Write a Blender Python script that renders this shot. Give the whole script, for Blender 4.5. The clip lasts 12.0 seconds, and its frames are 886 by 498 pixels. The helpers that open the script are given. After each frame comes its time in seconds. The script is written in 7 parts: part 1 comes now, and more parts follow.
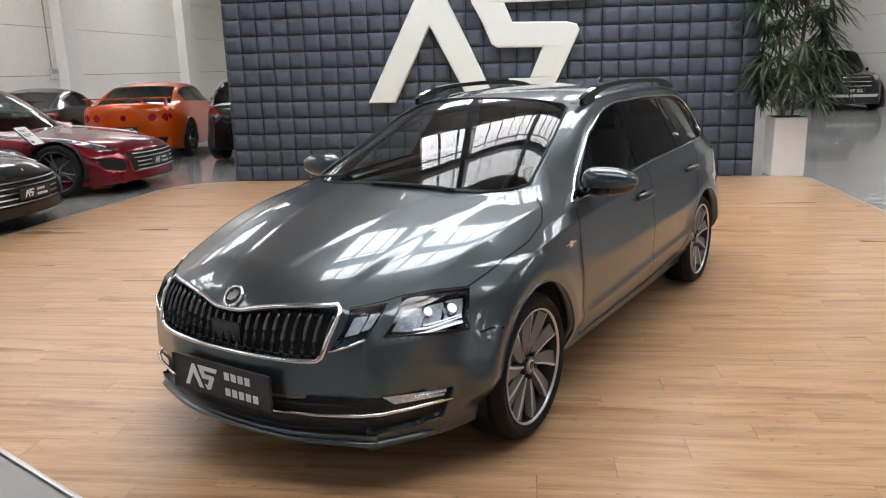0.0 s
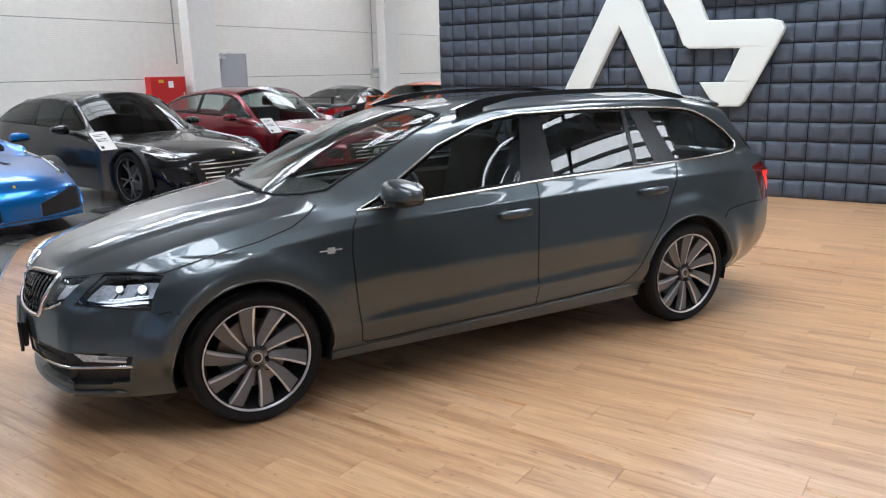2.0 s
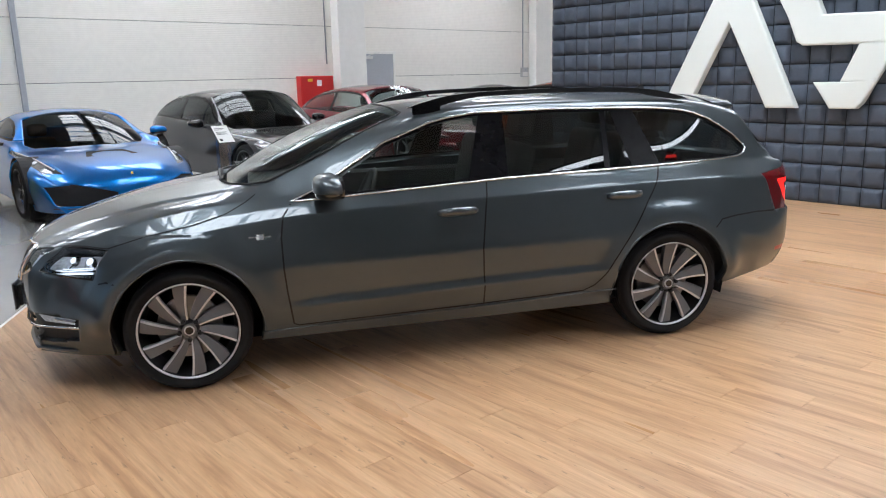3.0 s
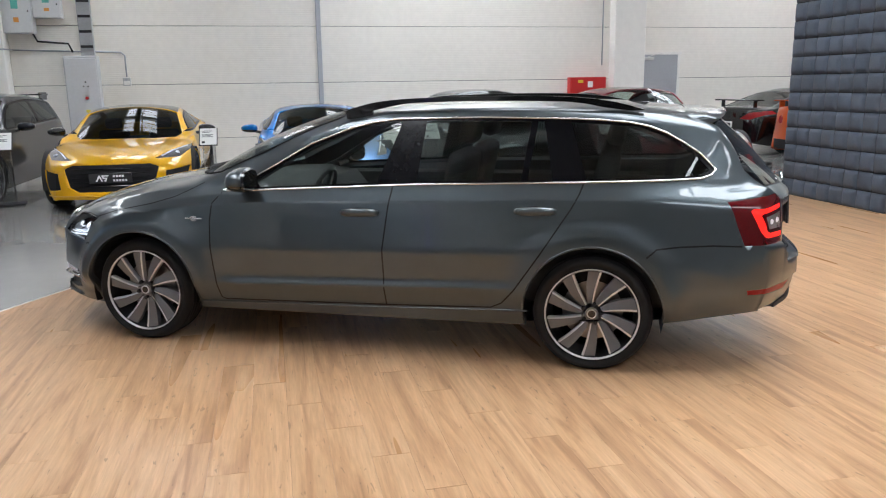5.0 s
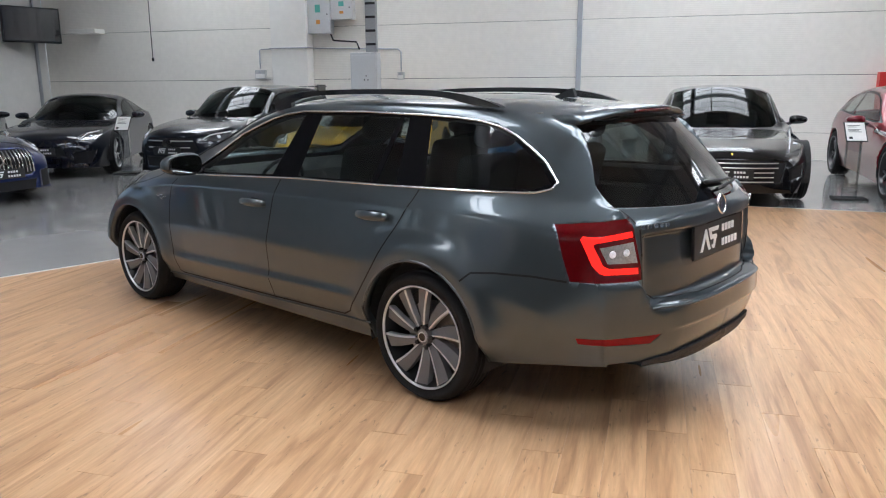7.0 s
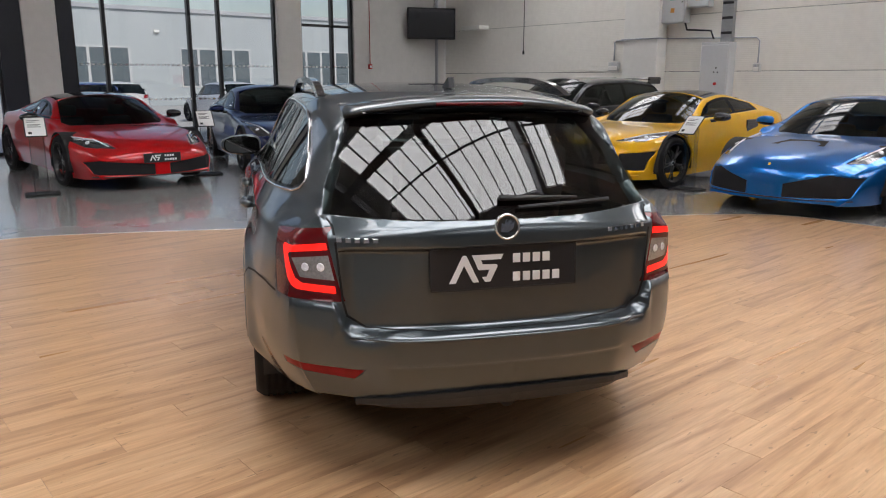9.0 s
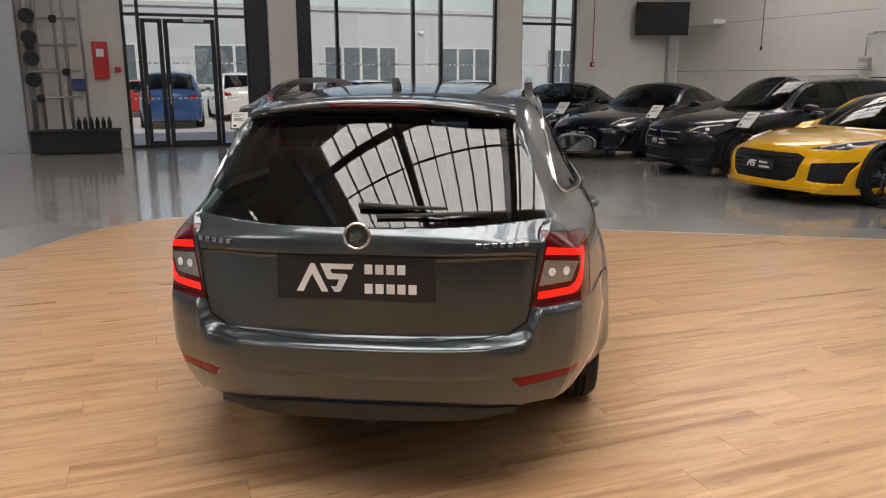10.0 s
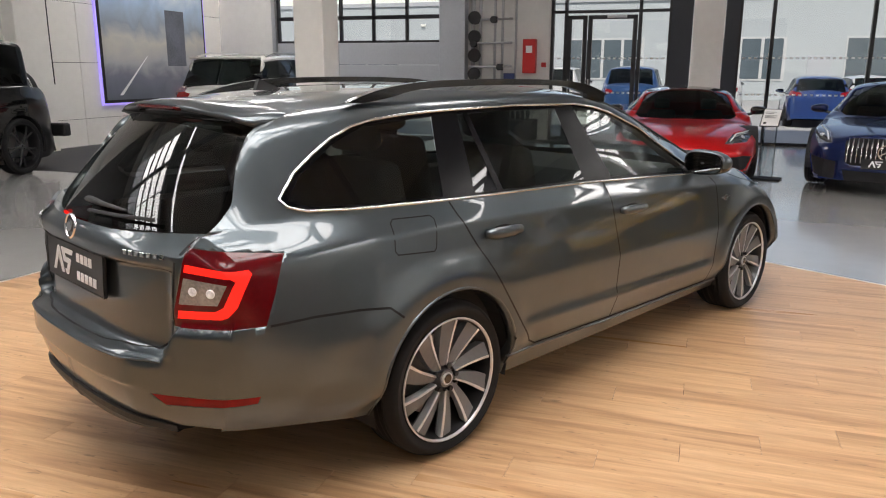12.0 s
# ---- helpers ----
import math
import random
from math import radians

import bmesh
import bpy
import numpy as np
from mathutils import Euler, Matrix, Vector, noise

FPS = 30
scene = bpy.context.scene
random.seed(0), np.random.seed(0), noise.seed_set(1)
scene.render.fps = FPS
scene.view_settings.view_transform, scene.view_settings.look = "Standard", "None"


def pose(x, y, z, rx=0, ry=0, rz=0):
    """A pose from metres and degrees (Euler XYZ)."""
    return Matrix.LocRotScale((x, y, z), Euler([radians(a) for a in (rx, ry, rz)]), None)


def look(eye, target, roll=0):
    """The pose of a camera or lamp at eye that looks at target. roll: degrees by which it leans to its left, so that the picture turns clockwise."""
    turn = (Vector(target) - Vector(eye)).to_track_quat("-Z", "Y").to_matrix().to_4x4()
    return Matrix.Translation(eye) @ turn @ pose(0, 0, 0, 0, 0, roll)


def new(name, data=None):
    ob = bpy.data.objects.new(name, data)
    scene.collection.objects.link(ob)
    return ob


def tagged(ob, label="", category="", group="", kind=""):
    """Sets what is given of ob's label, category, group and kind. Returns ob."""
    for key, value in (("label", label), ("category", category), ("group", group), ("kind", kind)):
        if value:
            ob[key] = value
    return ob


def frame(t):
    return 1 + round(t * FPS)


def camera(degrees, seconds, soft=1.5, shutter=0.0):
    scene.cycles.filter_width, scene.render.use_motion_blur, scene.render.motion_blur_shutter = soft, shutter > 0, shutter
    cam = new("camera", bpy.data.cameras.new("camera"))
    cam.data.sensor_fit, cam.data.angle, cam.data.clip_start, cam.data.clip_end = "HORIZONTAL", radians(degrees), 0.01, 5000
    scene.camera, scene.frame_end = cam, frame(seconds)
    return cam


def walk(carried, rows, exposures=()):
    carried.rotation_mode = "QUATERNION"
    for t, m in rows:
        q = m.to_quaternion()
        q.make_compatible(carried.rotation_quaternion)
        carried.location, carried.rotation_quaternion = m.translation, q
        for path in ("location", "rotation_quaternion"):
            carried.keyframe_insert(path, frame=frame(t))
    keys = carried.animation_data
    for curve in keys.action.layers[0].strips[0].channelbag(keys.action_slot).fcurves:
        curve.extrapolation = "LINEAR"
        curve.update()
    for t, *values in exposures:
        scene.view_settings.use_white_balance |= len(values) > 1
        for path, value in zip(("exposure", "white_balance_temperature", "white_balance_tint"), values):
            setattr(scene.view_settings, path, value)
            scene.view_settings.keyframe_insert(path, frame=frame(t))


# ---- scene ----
cam = camera(60.7, 12.0, 1.1)
PATH = [
    (0, (-4.06, -2.179, 1.56), (-2.428, -1.123, 1.091), -1.6),
    (0.5, (-3.655, -2.756, 1.556), (-2.179, -1.488, 1.092), -1.6),
    (1, (-3.171, -3.261, 1.568), (-1.864, -1.819, 1.108), -1.5),
    (1.5, (-2.687, -3.737, 1.58), (-1.559, -2.149, 1.125), -1.5),
    (2, (-2.147, -4.111, 1.553), (-1.213, -2.4, 1.103), -1.4),
    (2.5, (-1.615, -4.451, 1.543), (-0.897, -2.638, 1.099), -1.4),
    (3, (-0.993, -4.677, 1.522), (-0.512, -2.787, 1.082), -1.4),
    (3.65, (-0.198, -4.853, 1.519), (-0.016, -2.912, 1.085), -1.2),
    (4.35, (0.677, -4.884, 1.519), (0.525, -2.94, 1.09), -1.0),
    (5, (1.485, -4.777, 1.516), (1.026, -2.877, 1.092), -0.8),
    (5.5, (2.047, -4.495, 1.512), (1.364, -2.664, 1.087), -0.7),
    (6, (2.634, -4.191, 1.5), (1.731, -2.457, 1.077), -0.6),
    (6.5, (3.153, -3.77, 1.473), (2.045, -2.159, 1.053), -0.4),
    (7, (3.663, -3.309, 1.473), (2.365, -1.849, 1.048), -0.4),
    (7.5, (4.053, -2.741, 1.443), (2.582, -1.455, 1.017), -0.2),
    (8.15, (4.487, -1.946, 1.444), (2.799, -0.991, 1.015), -0.1),
    (8.85, (4.766, -1.024, 1.441), (2.91, -0.47, 1.007), -0.0),
    (9.5, (4.856, -0.155, 1.442), (2.911, 0.003, 1.003), 0.1),
    (10, (4.753, 0.519, 1.453), (2.813, 0.321, 1.01), 0.0),
    (10.5, (4.498, 1.182, 1.432), (2.625, 0.643, 0.983), 0.0),
    (11, (4.193, 1.771, 1.459), (2.441, 0.92, 1.008), -0.0),
    (11.5, (3.785, 2.312, 1.467), (2.2, 1.181, 1.012), 0.1),
    (12, (3.314, 2.78, 1.49), (1.934, 1.409, 1.029), 0.2),
]
walk(cam, [(t, look(eye, target, roll)) for t, eye, target, roll in PATH],
     exposures=[(0, -0.22, 6700, 14), (1.5, -0.12, 6200, 13), (3.2, -0.05, 6200, 12), (5.0, -0.05, 6350, 12), (7.7, -0.07, 6150, 13), (9.3, -0.44, 7000, 17), (10.6, -0.42, 7500, 18), (11.4, -0.29, 7250, 16), (12, -0.09, 7150, 16)])

# the room's axes: u along the white rear wall, v towards it; the shown car stands along world x
TURN = 26.2
ROOM = pose(0, 0, 0, 0, 0, TURN)

# ---- daylight ----
world = bpy.data.worlds.new("sky")
scene.world = world
world.use_nodes = True
wn = world.node_tree.nodes
sky = wn.new("ShaderNodeTexSky")
sky.sky_type = "NISHITA"
sky.sun_disc = False
sky.sun_elevation = radians(42)
sky.sun_rotation = radians(200)
world.node_tree.links.new(sky.outputs[0], wn["Background"].inputs[0])
wn["Background"].inputs[1].default_value = 0.15
sun_data = bpy.data.lights.new("sun", "SUN")
sun_data.energy = 5.0
sun_data.angle = radians(0.5)
sun_data.color = (1.0, 0.95, 0.88)
sun = new("sun", sun_data)
sun.matrix_world = look((50, 30, 62), (0, 0, 0))


# ---- helpers ----
def obj(name, bm, mat, parent=None, label="", smooth=False):
    me = bpy.data.meshes.new(name)
    bm.to_mesh(me)
    bm.free()
    if smooth:
        me.polygons.foreach_set("use_smooth", [True] * len(me.polygons))
    if mat:
        me.materials.append(mat)
    ob = new(name, me)
    if parent:
        ob.parent = parent
    if label:
        ob["label"] = label
    return ob


def part(name, bm, mat, parent, label="", smooth=False):
    return obj(name, bm, mat, parent, label, smooth)


def thing(name, label, category, m=None, group="", kind=""):
    ob = new(name)
    ob.empty_display_size = 0.1
    if m is not None:
        ob.matrix_basis = m
    return tagged(ob, label, category, group, kind)


def structure(name, bm, mat, label, category="structure", m=None, smooth=False):
    ob = obj(name, bm, mat, None, "", smooth)
    ob.matrix_basis = ROOM if m is None else m
    return tagged(ob, label, category, "", "structure")


def box(bm, x0, x1, y0, y1, z0, z1, bev=0.0, seg=1, m=None):
    made = bmesh.ops.create_cube(bm, size=1.0)["verts"]
    for v in made:
        v.co = Vector(((x0 + x1) / 2 + v.co.x * (x1 - x0), (y0 + y1) / 2 + v.co.y * (y1 - y0), (z0 + z1) / 2 + v.co.z * (z1 - z0)))
    if bev > 0:
        edges = list({e for v in made for e in v.link_edges})
        out = bmesh.ops.bevel(bm, geom=edges, offset=bev, segments=seg, profile=0.5, affect="EDGES")
        made = list({v for f in out["faces"] for v in f.verts} | {v for v in made if v.is_valid})
    if m is not None:
        for v in made:
            v.co = m @ v.co
    return bm


def B(*a, **k):
    return box(bmesh.new(), *a, **k)


def cyl(bm, p, q, r, r2=None, n=16, caps=True):
    """A cylinder or cone from p to q."""
    p, q = Vector(p), Vector(q)
    m = Matrix.Translation((p + q) / 2) @ (q - p).to_track_quat("Z", "Y").to_matrix().to_4x4()
    bmesh.ops.create_cone(bm, cap_ends=caps, segments=n, radius1=r, radius2=r if r2 is None else r2, depth=(q - p).length, matrix=m)
    return bm


def C(*a, **k):
    return cyl(bmesh.new(), *a, **k)


def prism(bm, pts, d0, d1, m=None):
    """A polygon in x, y, drawn out from z d0 to d1 (any simple outline)."""
    m = m or Matrix()
    lo = [bm.verts.new(m @ Vector((x, y, d0))) for x, y in pts]
    hi = [bm.verts.new(m @ Vector((x, y, d1))) for x, y in pts]
    n = len(pts)
    made = [bm.faces.new(lo[::-1]), bm.faces.new(hi)]
    for i in range(n):
        made.append(bm.faces.new((lo[i], lo[(i + 1) % n], hi[(i + 1) % n], hi[i])))
    bmesh.ops.triangulate(bm, faces=made[:2])
    bmesh.ops.recalc_face_normals(bm, faces=bm.faces[:])
    return bm


def lathe(bm, profile, n=48, m=None):
    """Turns (r, z) points about the z axis."""
    m = m or Matrix()
    rings = []
    for r, z in profile:
        rings.append([bm.verts.new(m @ Vector((r * math.cos(a), r * math.sin(a), z))) for a in (2 * math.pi * k / n for k in range(n))])
    for a, b in zip(rings, rings[1:]):
        for k in range(n):
            bm.faces.new((a[k], a[(k + 1) % n], b[(k + 1) % n], b[k]))
    return bm


def tube(bm, pts, r, n=8, closed=False, flat=1.0, up=None):
    """A round or flattened bar along a line of points."""
    P = [Vector(p) for p in pts]
    rings = []
    k = len(P)
    for i, p in enumerate(P):
        a, b = (P[i - 1], P[(i + 1) % k]) if closed else (P[max(i - 1, 0)], P[min(i + 1, k - 1)])
        d = (b - a).normalized()
        u = Vector(up) if up is not None else (Vector((0, 0, 1)) if abs(d.z) < 0.95 else Vector((1, 0, 0)))
        s = d.cross(u).normalized()
        w = s.cross(d).normalized()
        rr = r[i] if isinstance(r, (list, tuple)) else r
        rings.append([bm.verts.new(p + s * (rr * math.cos(2 * math.pi * j / n)) + w * (rr * flat * math.sin(2 * math.pi * j / n))) for j in range(n)])
    pairs = list(zip(rings, rings[1:])) + ([(rings[-1], rings[0])] if closed else [])
    for a, b in pairs:
        for j in range(n):
            bm.faces.new((a[j], a[(j + 1) % n], b[(j + 1) % n], b[j]))
    if not closed:
        bm.faces.new(rings[0][::-1])
        bm.faces.new(rings[-1])
    bmesh.ops.recalc_face_normals(bm, faces=bm.faces[:])
    return bm


def TB(*a, **k):
    return tube(bmesh.new(), *a, **k)


def catmull(pts, n=8, closed=True):
    P = [np.array(p, float) for p in pts]
    k, out = len(P), []
    for i in range(k if closed else k - 1):
        if closed:
            a, b, c, d = P[i - 1], P[i], P[(i + 1) % k], P[(i + 2) % k]
        else:
            a, b, c, d = P[max(i - 1, 0)], P[i], P[i + 1], P[min(i + 2, k - 1)]
        for j in range(n):
            t = j / n
            out.append(tuple(0.5 * (2 * b + (c - a) * t + (2 * a - 5 * b + 4 * c - d) * t * t + (3 * b - a - 3 * c + d) * t ** 3)))
    if not closed:
        out.append(tuple(P[-1]))
    return out


# ---- materials ----
def mat(name, base, rough=0.5, metal=0.0, coat=0.0, spec=0.5, vary=0.0, scale=6.0, bump=0.0, bump_scale=60.0, rough_vary=0.0, island=0.0, obj_vary=0.0, coat_rough=0.03, coat_ior=1.5):
    """A surface with colour variation at two scales, gloss variation and fine relief."""
    m = bpy.data.materials.new(name)
    m.use_nodes = True
    nt = m.node_tree
    b = nt.nodes["Principled BSDF"]
    b.inputs["Base Color"].default_value = (*base, 1)
    b.inputs["Roughness"].default_value = rough
    b.inputs["Metallic"].default_value = metal
    b.inputs["Coat Weight"].default_value = coat
    b.inputs["Coat Roughness"].default_value = coat_rough
    b.inputs["Coat IOR"].default_value = coat_ior
    b.inputs["Specular IOR Level"].default_value = spec
    link = nt.links.new
    tc = nt.nodes.new("ShaderNodeTexCoord") if vary or bump or rough_vary else None
    value = None
    if vary:
        n1, n2 = nt.nodes.new("ShaderNodeTexNoise"), nt.nodes.new("ShaderNodeTexNoise")
        n1.inputs["Scale"].default_value, n2.inputs["Scale"].default_value = scale * 0.25, scale * 4
        n1.inputs["Detail"].default_value, n2.inputs["Detail"].default_value = 5, 4
        link(tc.outputs["Object"], n1.inputs["Vector"])
        link(tc.outputs["Object"], n2.inputs["Vector"])
        add = nt.nodes.new("ShaderNodeMath")
        add.operation = "ADD"
        link(n1.outputs["Fac"], add.inputs[0])
        link(n2.outputs["Fac"], add.inputs[1])
        mr = nt.nodes.new("ShaderNodeMapRange")
        mr.inputs["From Min"].default_value, mr.inputs["From Max"].default_value = 0.6, 1.4
        mr.inputs["To Min"].default_value, mr.inputs["To Max"].default_value = 1 - vary, 1 + vary
        link(add.outputs[0], mr.inputs["Value"])
        value = mr.outputs[0]
    if obj_vary:
        oi = nt.nodes.new("ShaderNodeObjectInfo")
        mr2 = nt.nodes.new("ShaderNodeMapRange")
        mr2.inputs["To Min"].default_value, mr2.inputs["To Max"].default_value = 1 - obj_vary, 1 + obj_vary
        link(oi.outputs["Random"], mr2.inputs["Value"])
        if value:
            mm = nt.nodes.new("ShaderNodeMath")
            mm.operation = "MULTIPLY"
            link(value, mm.inputs[0])
            link(mr2.outputs[0], mm.inputs[1])
            value = mm.outputs[0]
        else:
            value = mr2.outputs[0]
    if value:
        mix = nt.nodes.new("ShaderNodeMix")
        mix.data_type, mix.blend_type = "RGBA", "MULTIPLY"
        mix.inputs["Factor"].default_value = 1
        mix.inputs["A"].default_value = (*base, 1)
        link(value, mix.inputs["B"])
        link(mix.outputs["Result"], b.inputs["Base Color"])
    if rough_vary:
        n3 = nt.nodes.new("ShaderNodeTexNoise")
        n3.inputs["Scale"].default_value, n3.inputs["Detail"].default_value = scale * 0.7, 6
        link(tc.outputs["Object"], n3.inputs["Vector"])
        mr = nt.nodes.new("ShaderNodeMapRange")
        mr.inputs["From Min"].default_value, mr.inputs["From Max"].default_value = 0.3, 0.7
        mr.inputs["To Min"].default_value, mr.inputs["To Max"].default_value = max(0.02, rough - rough_vary), rough + rough_vary
        link(n3.outputs["Fac"], mr.inputs["Value"])
        link(mr.outputs[0], b.inputs["Roughness"])
    if bump:
        n4 = nt.nodes.new("ShaderNodeTexNoise")
        n4.inputs["Scale"].default_value, n4.inputs["Detail"].default_value = bump_scale, 4
        link(tc.outputs["Object"], n4.inputs["Vector"])
        bp = nt.nodes.new("ShaderNodeBump")
        bp.inputs["Strength"].default_value, bp.inputs["Distance"].default_value = bump, 0.01
        link(n4.outputs["Fac"], bp.inputs["Height"])
        link(bp.outputs[0], b.inputs["Normal"])
    return m


def emit(name, colour, strength):
    m = bpy.data.materials.new(name)
    m.use_nodes = True
    b = m.node_tree.nodes["Principled BSDF"]
    b.inputs["Base Color"].default_value = (*[min(1, c) for c in colour], 1)
    b.inputs["Emission Color"].default_value = (*colour, 1)
    b.inputs["Emission Strength"].default_value = strength
    b.inputs["Roughness"].default_value = 0.3
    return m


def glass(name, tint, gloss=0.06, rough=0.0):
    """Thin pane: tinted see-through with a Fresnel-driven mirror layer."""
    m = bpy.data.materials.new(name)
    m.use_nodes = True
    nt = m.node_tree
    nt.nodes.remove(nt.nodes["Principled BSDF"])
    tr, gl, mx, lw, pw, fr = (nt.nodes.new(k) for k in ("ShaderNodeBsdfTransparent", "ShaderNodeBsdfGlossy", "ShaderNodeMixShader", "ShaderNodeLayerWeight", "ShaderNodeMath", "ShaderNodeMath"))
    lw.inputs["Blend"].default_value = 0.5
    pw.operation, fr.operation = "POWER", "MULTIPLY_ADD"
    pw.inputs[1].default_value = 4.5
    nt.links.new(lw.outputs["Facing"], pw.inputs[0])
    nt.links.new(pw.outputs[0], fr.inputs[0])
    fr.inputs[1].default_value, fr.inputs[2].default_value = 1 - gloss, gloss
    tr.inputs[0].default_value = (*tint, 1)
    gl.inputs["Roughness"].default_value = rough
    nt.links.new(fr.outputs[0], mx.inputs[0])
    nt.links.new(tr.outputs[0], mx.inputs[1])
    nt.links.new(gl.outputs[0], mx.inputs[2])
    nt.links.new(mx.outputs[0], nt.nodes["Material Output"].inputs[0])
    return m


def wood_material():
    """Oak-look boards: each piece shifts its own grain and tone."""
    m = bpy.data.materials.new("oak_board")
    m.use_nodes = True
    nt = m.node_tree
    link, N = nt.links.new, nt.nodes.new
    b = nt.nodes["Principled BSDF"]
    tc, oi = N("ShaderNodeTexCoord"), N("ShaderNodeObjectInfo")
    shift = N("ShaderNodeVectorMath")
    shift.operation = "MULTIPLY_ADD"
    comb = N("ShaderNodeCombineXYZ")
    for k in range(3):
        link(oi.outputs["Random"], comb.inputs[k])
    shift.inputs[1].default_value = (37, 53, 0)
    link(comb.outputs[0], shift.inputs[0])
    link(tc.outputs["Object"], shift.inputs[2])
    mp = N("ShaderNodeMapping")
    mp.inputs["Scale"].default_value = (1.0, 0.07, 1.0)
    link(shift.outputs[0], mp.inputs["Vector"])
    n1, n2, n3 = N("ShaderNodeTexNoise"), N("ShaderNodeTexNoise"), N("ShaderNodeTexNoise")
    n1.inputs["Scale"].default_value, n1.inputs["Detail"].default_value, n1.inputs["Distortion"].default_value = 7.5, 6, 2.0
    n2.inputs["Scale"].default_value, n2.inputs["Detail"].default_value = 95, 3
    n3.inputs["Scale"].default_value, n3.inputs["Detail"].default_value = 3.5, 2
    for n in (n1, n2, n3):
        link(mp.outputs[0], n.inputs["Vector"])
    ramp = N("ShaderNodeValToRGB")
    ramp.color_ramp.elements[0].position, ramp.color_ramp.elements[0].color = 0.30, (0.365, 0.20, 0.100, 1)
    ramp.color_ramp.elements[1].position, ramp.color_ramp.elements[1].color = 0.64, (0.615, 0.388, 0.218, 1)
    e = ramp.color_ramp.elements.new(0.47)
    e.color = (0.535, 0.318, 0.170, 1)
    link(n1.outputs["Fac"], ramp.inputs[0])
    fine = N("ShaderNodeMapRange")
    fine.inputs["From Min"].default_value, fine.inputs["From Max"].default_value = 0.3, 0.7
    fine.inputs["To Min"].default_value, fine.inputs["To Max"].default_value = 0.88, 1.08
    link(n2.outputs["Fac"], fine.inputs["Value"])
    tone = N("ShaderNodeMapRange")
    tone.inputs["To Min"].default_value, tone.inputs["To Max"].default_value = 0.96, 1.04
    link(oi.outputs["Random"], tone.inputs["Value"])
    mul = N("ShaderNodeMath")
    mul.operation = "MULTIPLY"
    link(fine.outputs[0], mul.inputs[0])
    link(tone.outputs[0], mul.inputs[1])
    # short dark pores and small knots along the grain
    mp2 = N("ShaderNodeMapping")
    mp2.inputs["Scale"].default_value = (1.0, 0.22, 1.0)
    link(shift.outputs[0], mp2.inputs["Vector"])
    n5 = N("ShaderNodeTexNoise")
    n5.inputs["Scale"].default_value, n5.inputs["Detail"].default_value, n5.inputs["Distortion"].default_value = 55, 2, 0.6
    link(mp2.outputs[0], n5.inputs["Vector"])
    pore = N("ShaderNodeMapRange")
    pore.inputs["From Min"].default_value, pore.inputs["From Max"].default_value = 0.675, 0.73
    pore.inputs["To Min"].default_value, pore.inputs["To Max"].default_value = 1.0, 0.62
    link(n5.outputs["Fac"], pore.inputs["Value"])
    mul2 = N("ShaderNodeMath")
    mul2.operation = "MULTIPLY"
    link(mul.outputs[0], mul2.inputs[0])
    link(pore.outputs[0], mul2.inputs[1])
    mul = mul2
    mix = N("ShaderNodeMix")
    mix.data_type, mix.blend_type = "RGBA", "MULTIPLY"
    mix.inputs["Factor"].default_value = 1
    link(ramp.outputs[0], mix.inputs["A"])
    link(mul.outputs[0], mix.inputs["B"])
    link(mix.outputs["Result"], b.inputs["Base Color"])
    rr = N("ShaderNodeMapRange")
    rr.inputs["To Min"].default_value, rr.inputs["To Max"].default_value = 0.24, 0.34
    link(n3.outputs["Fac"], rr.inputs["Value"])
    link(rr.outputs[0], b.inputs["Roughness"])
    bp = N("ShaderNodeBump")
    bp.inputs["Strength"].default_value, bp.inputs["Distance"].default_value = 0.12, 0.002
    link(n2.outputs["Fac"], bp.inputs["Height"])
    link(bp.outputs[0], b.inputs["Normal"])
    return m


def ribbed_material(name, base, pitch):
    """Painted steel wall panel with fine horizontal ribs."""
    m = mat(name, base, 0.55, vary=0.05, scale=2.0)
    nt = m.node_tree
    link, N = nt.links.new, nt.nodes.new
    tc, sp, w = N("ShaderNodeTexCoord"), N("ShaderNodeSeparateXYZ"), N("ShaderNodeMath")
    link(tc.outputs["Object"], sp.inputs[0])
    w.operation = "MULTIPLY"
    w.inputs[1].default_value = 2 * math.pi / pitch
    link(sp.outputs["Z"], w.inputs[0])
    s = N("ShaderNodeMath")
    s.operation = "SINE"
    link(w.outputs[0], s.inputs[0])
    bp = N("ShaderNodeBump")
    bp.inputs["Strength"].default_value, bp.inputs["Distance"].default_value = 0.20, 0.003
    link(s.outputs[0], bp.inputs["Height"])
    link(bp.outputs[0], nt.nodes["Principled BSDF"].inputs["Normal"])
    return m


M_concrete = mat("polished_concrete", (0.33, 0.325, 0.315), 0.22, vary=0.05, scale=1.2, rough_vary=0.04, coat=0.6, coat_rough=0.07, bump=0.008, bump_scale=40)
M_white = mat("white_paint", (0.86, 0.845, 0.80), 0.6, vary=0.04, scale=2.0, bump=0.05, bump_scale=80)
M_panel = ribbed_material("white_wall_panel", (0.88, 0.850, 0.785), 0.036)
M_greypaint = mat("grey_paint", (0.42, 0.44, 0.47), 0.5, vary=0.05)
M_steel = mat("galvanised_steel", (0.45, 0.46, 0.47), 0.4, metal=0.8, vary=0.12, scale=8)
M_alu = mat("anodised_aluminium", (0.72, 0.71, 0.69), 0.3, metal=1.0, vary=0.05)
M_black = mat("black_frame", (0.012, 0.013, 0.016), 0.35, vary=0.1)
M_blackm = mat("matt_black", (0.015, 0.015, 0.016), 0.7, vary=0.15, scale=10)
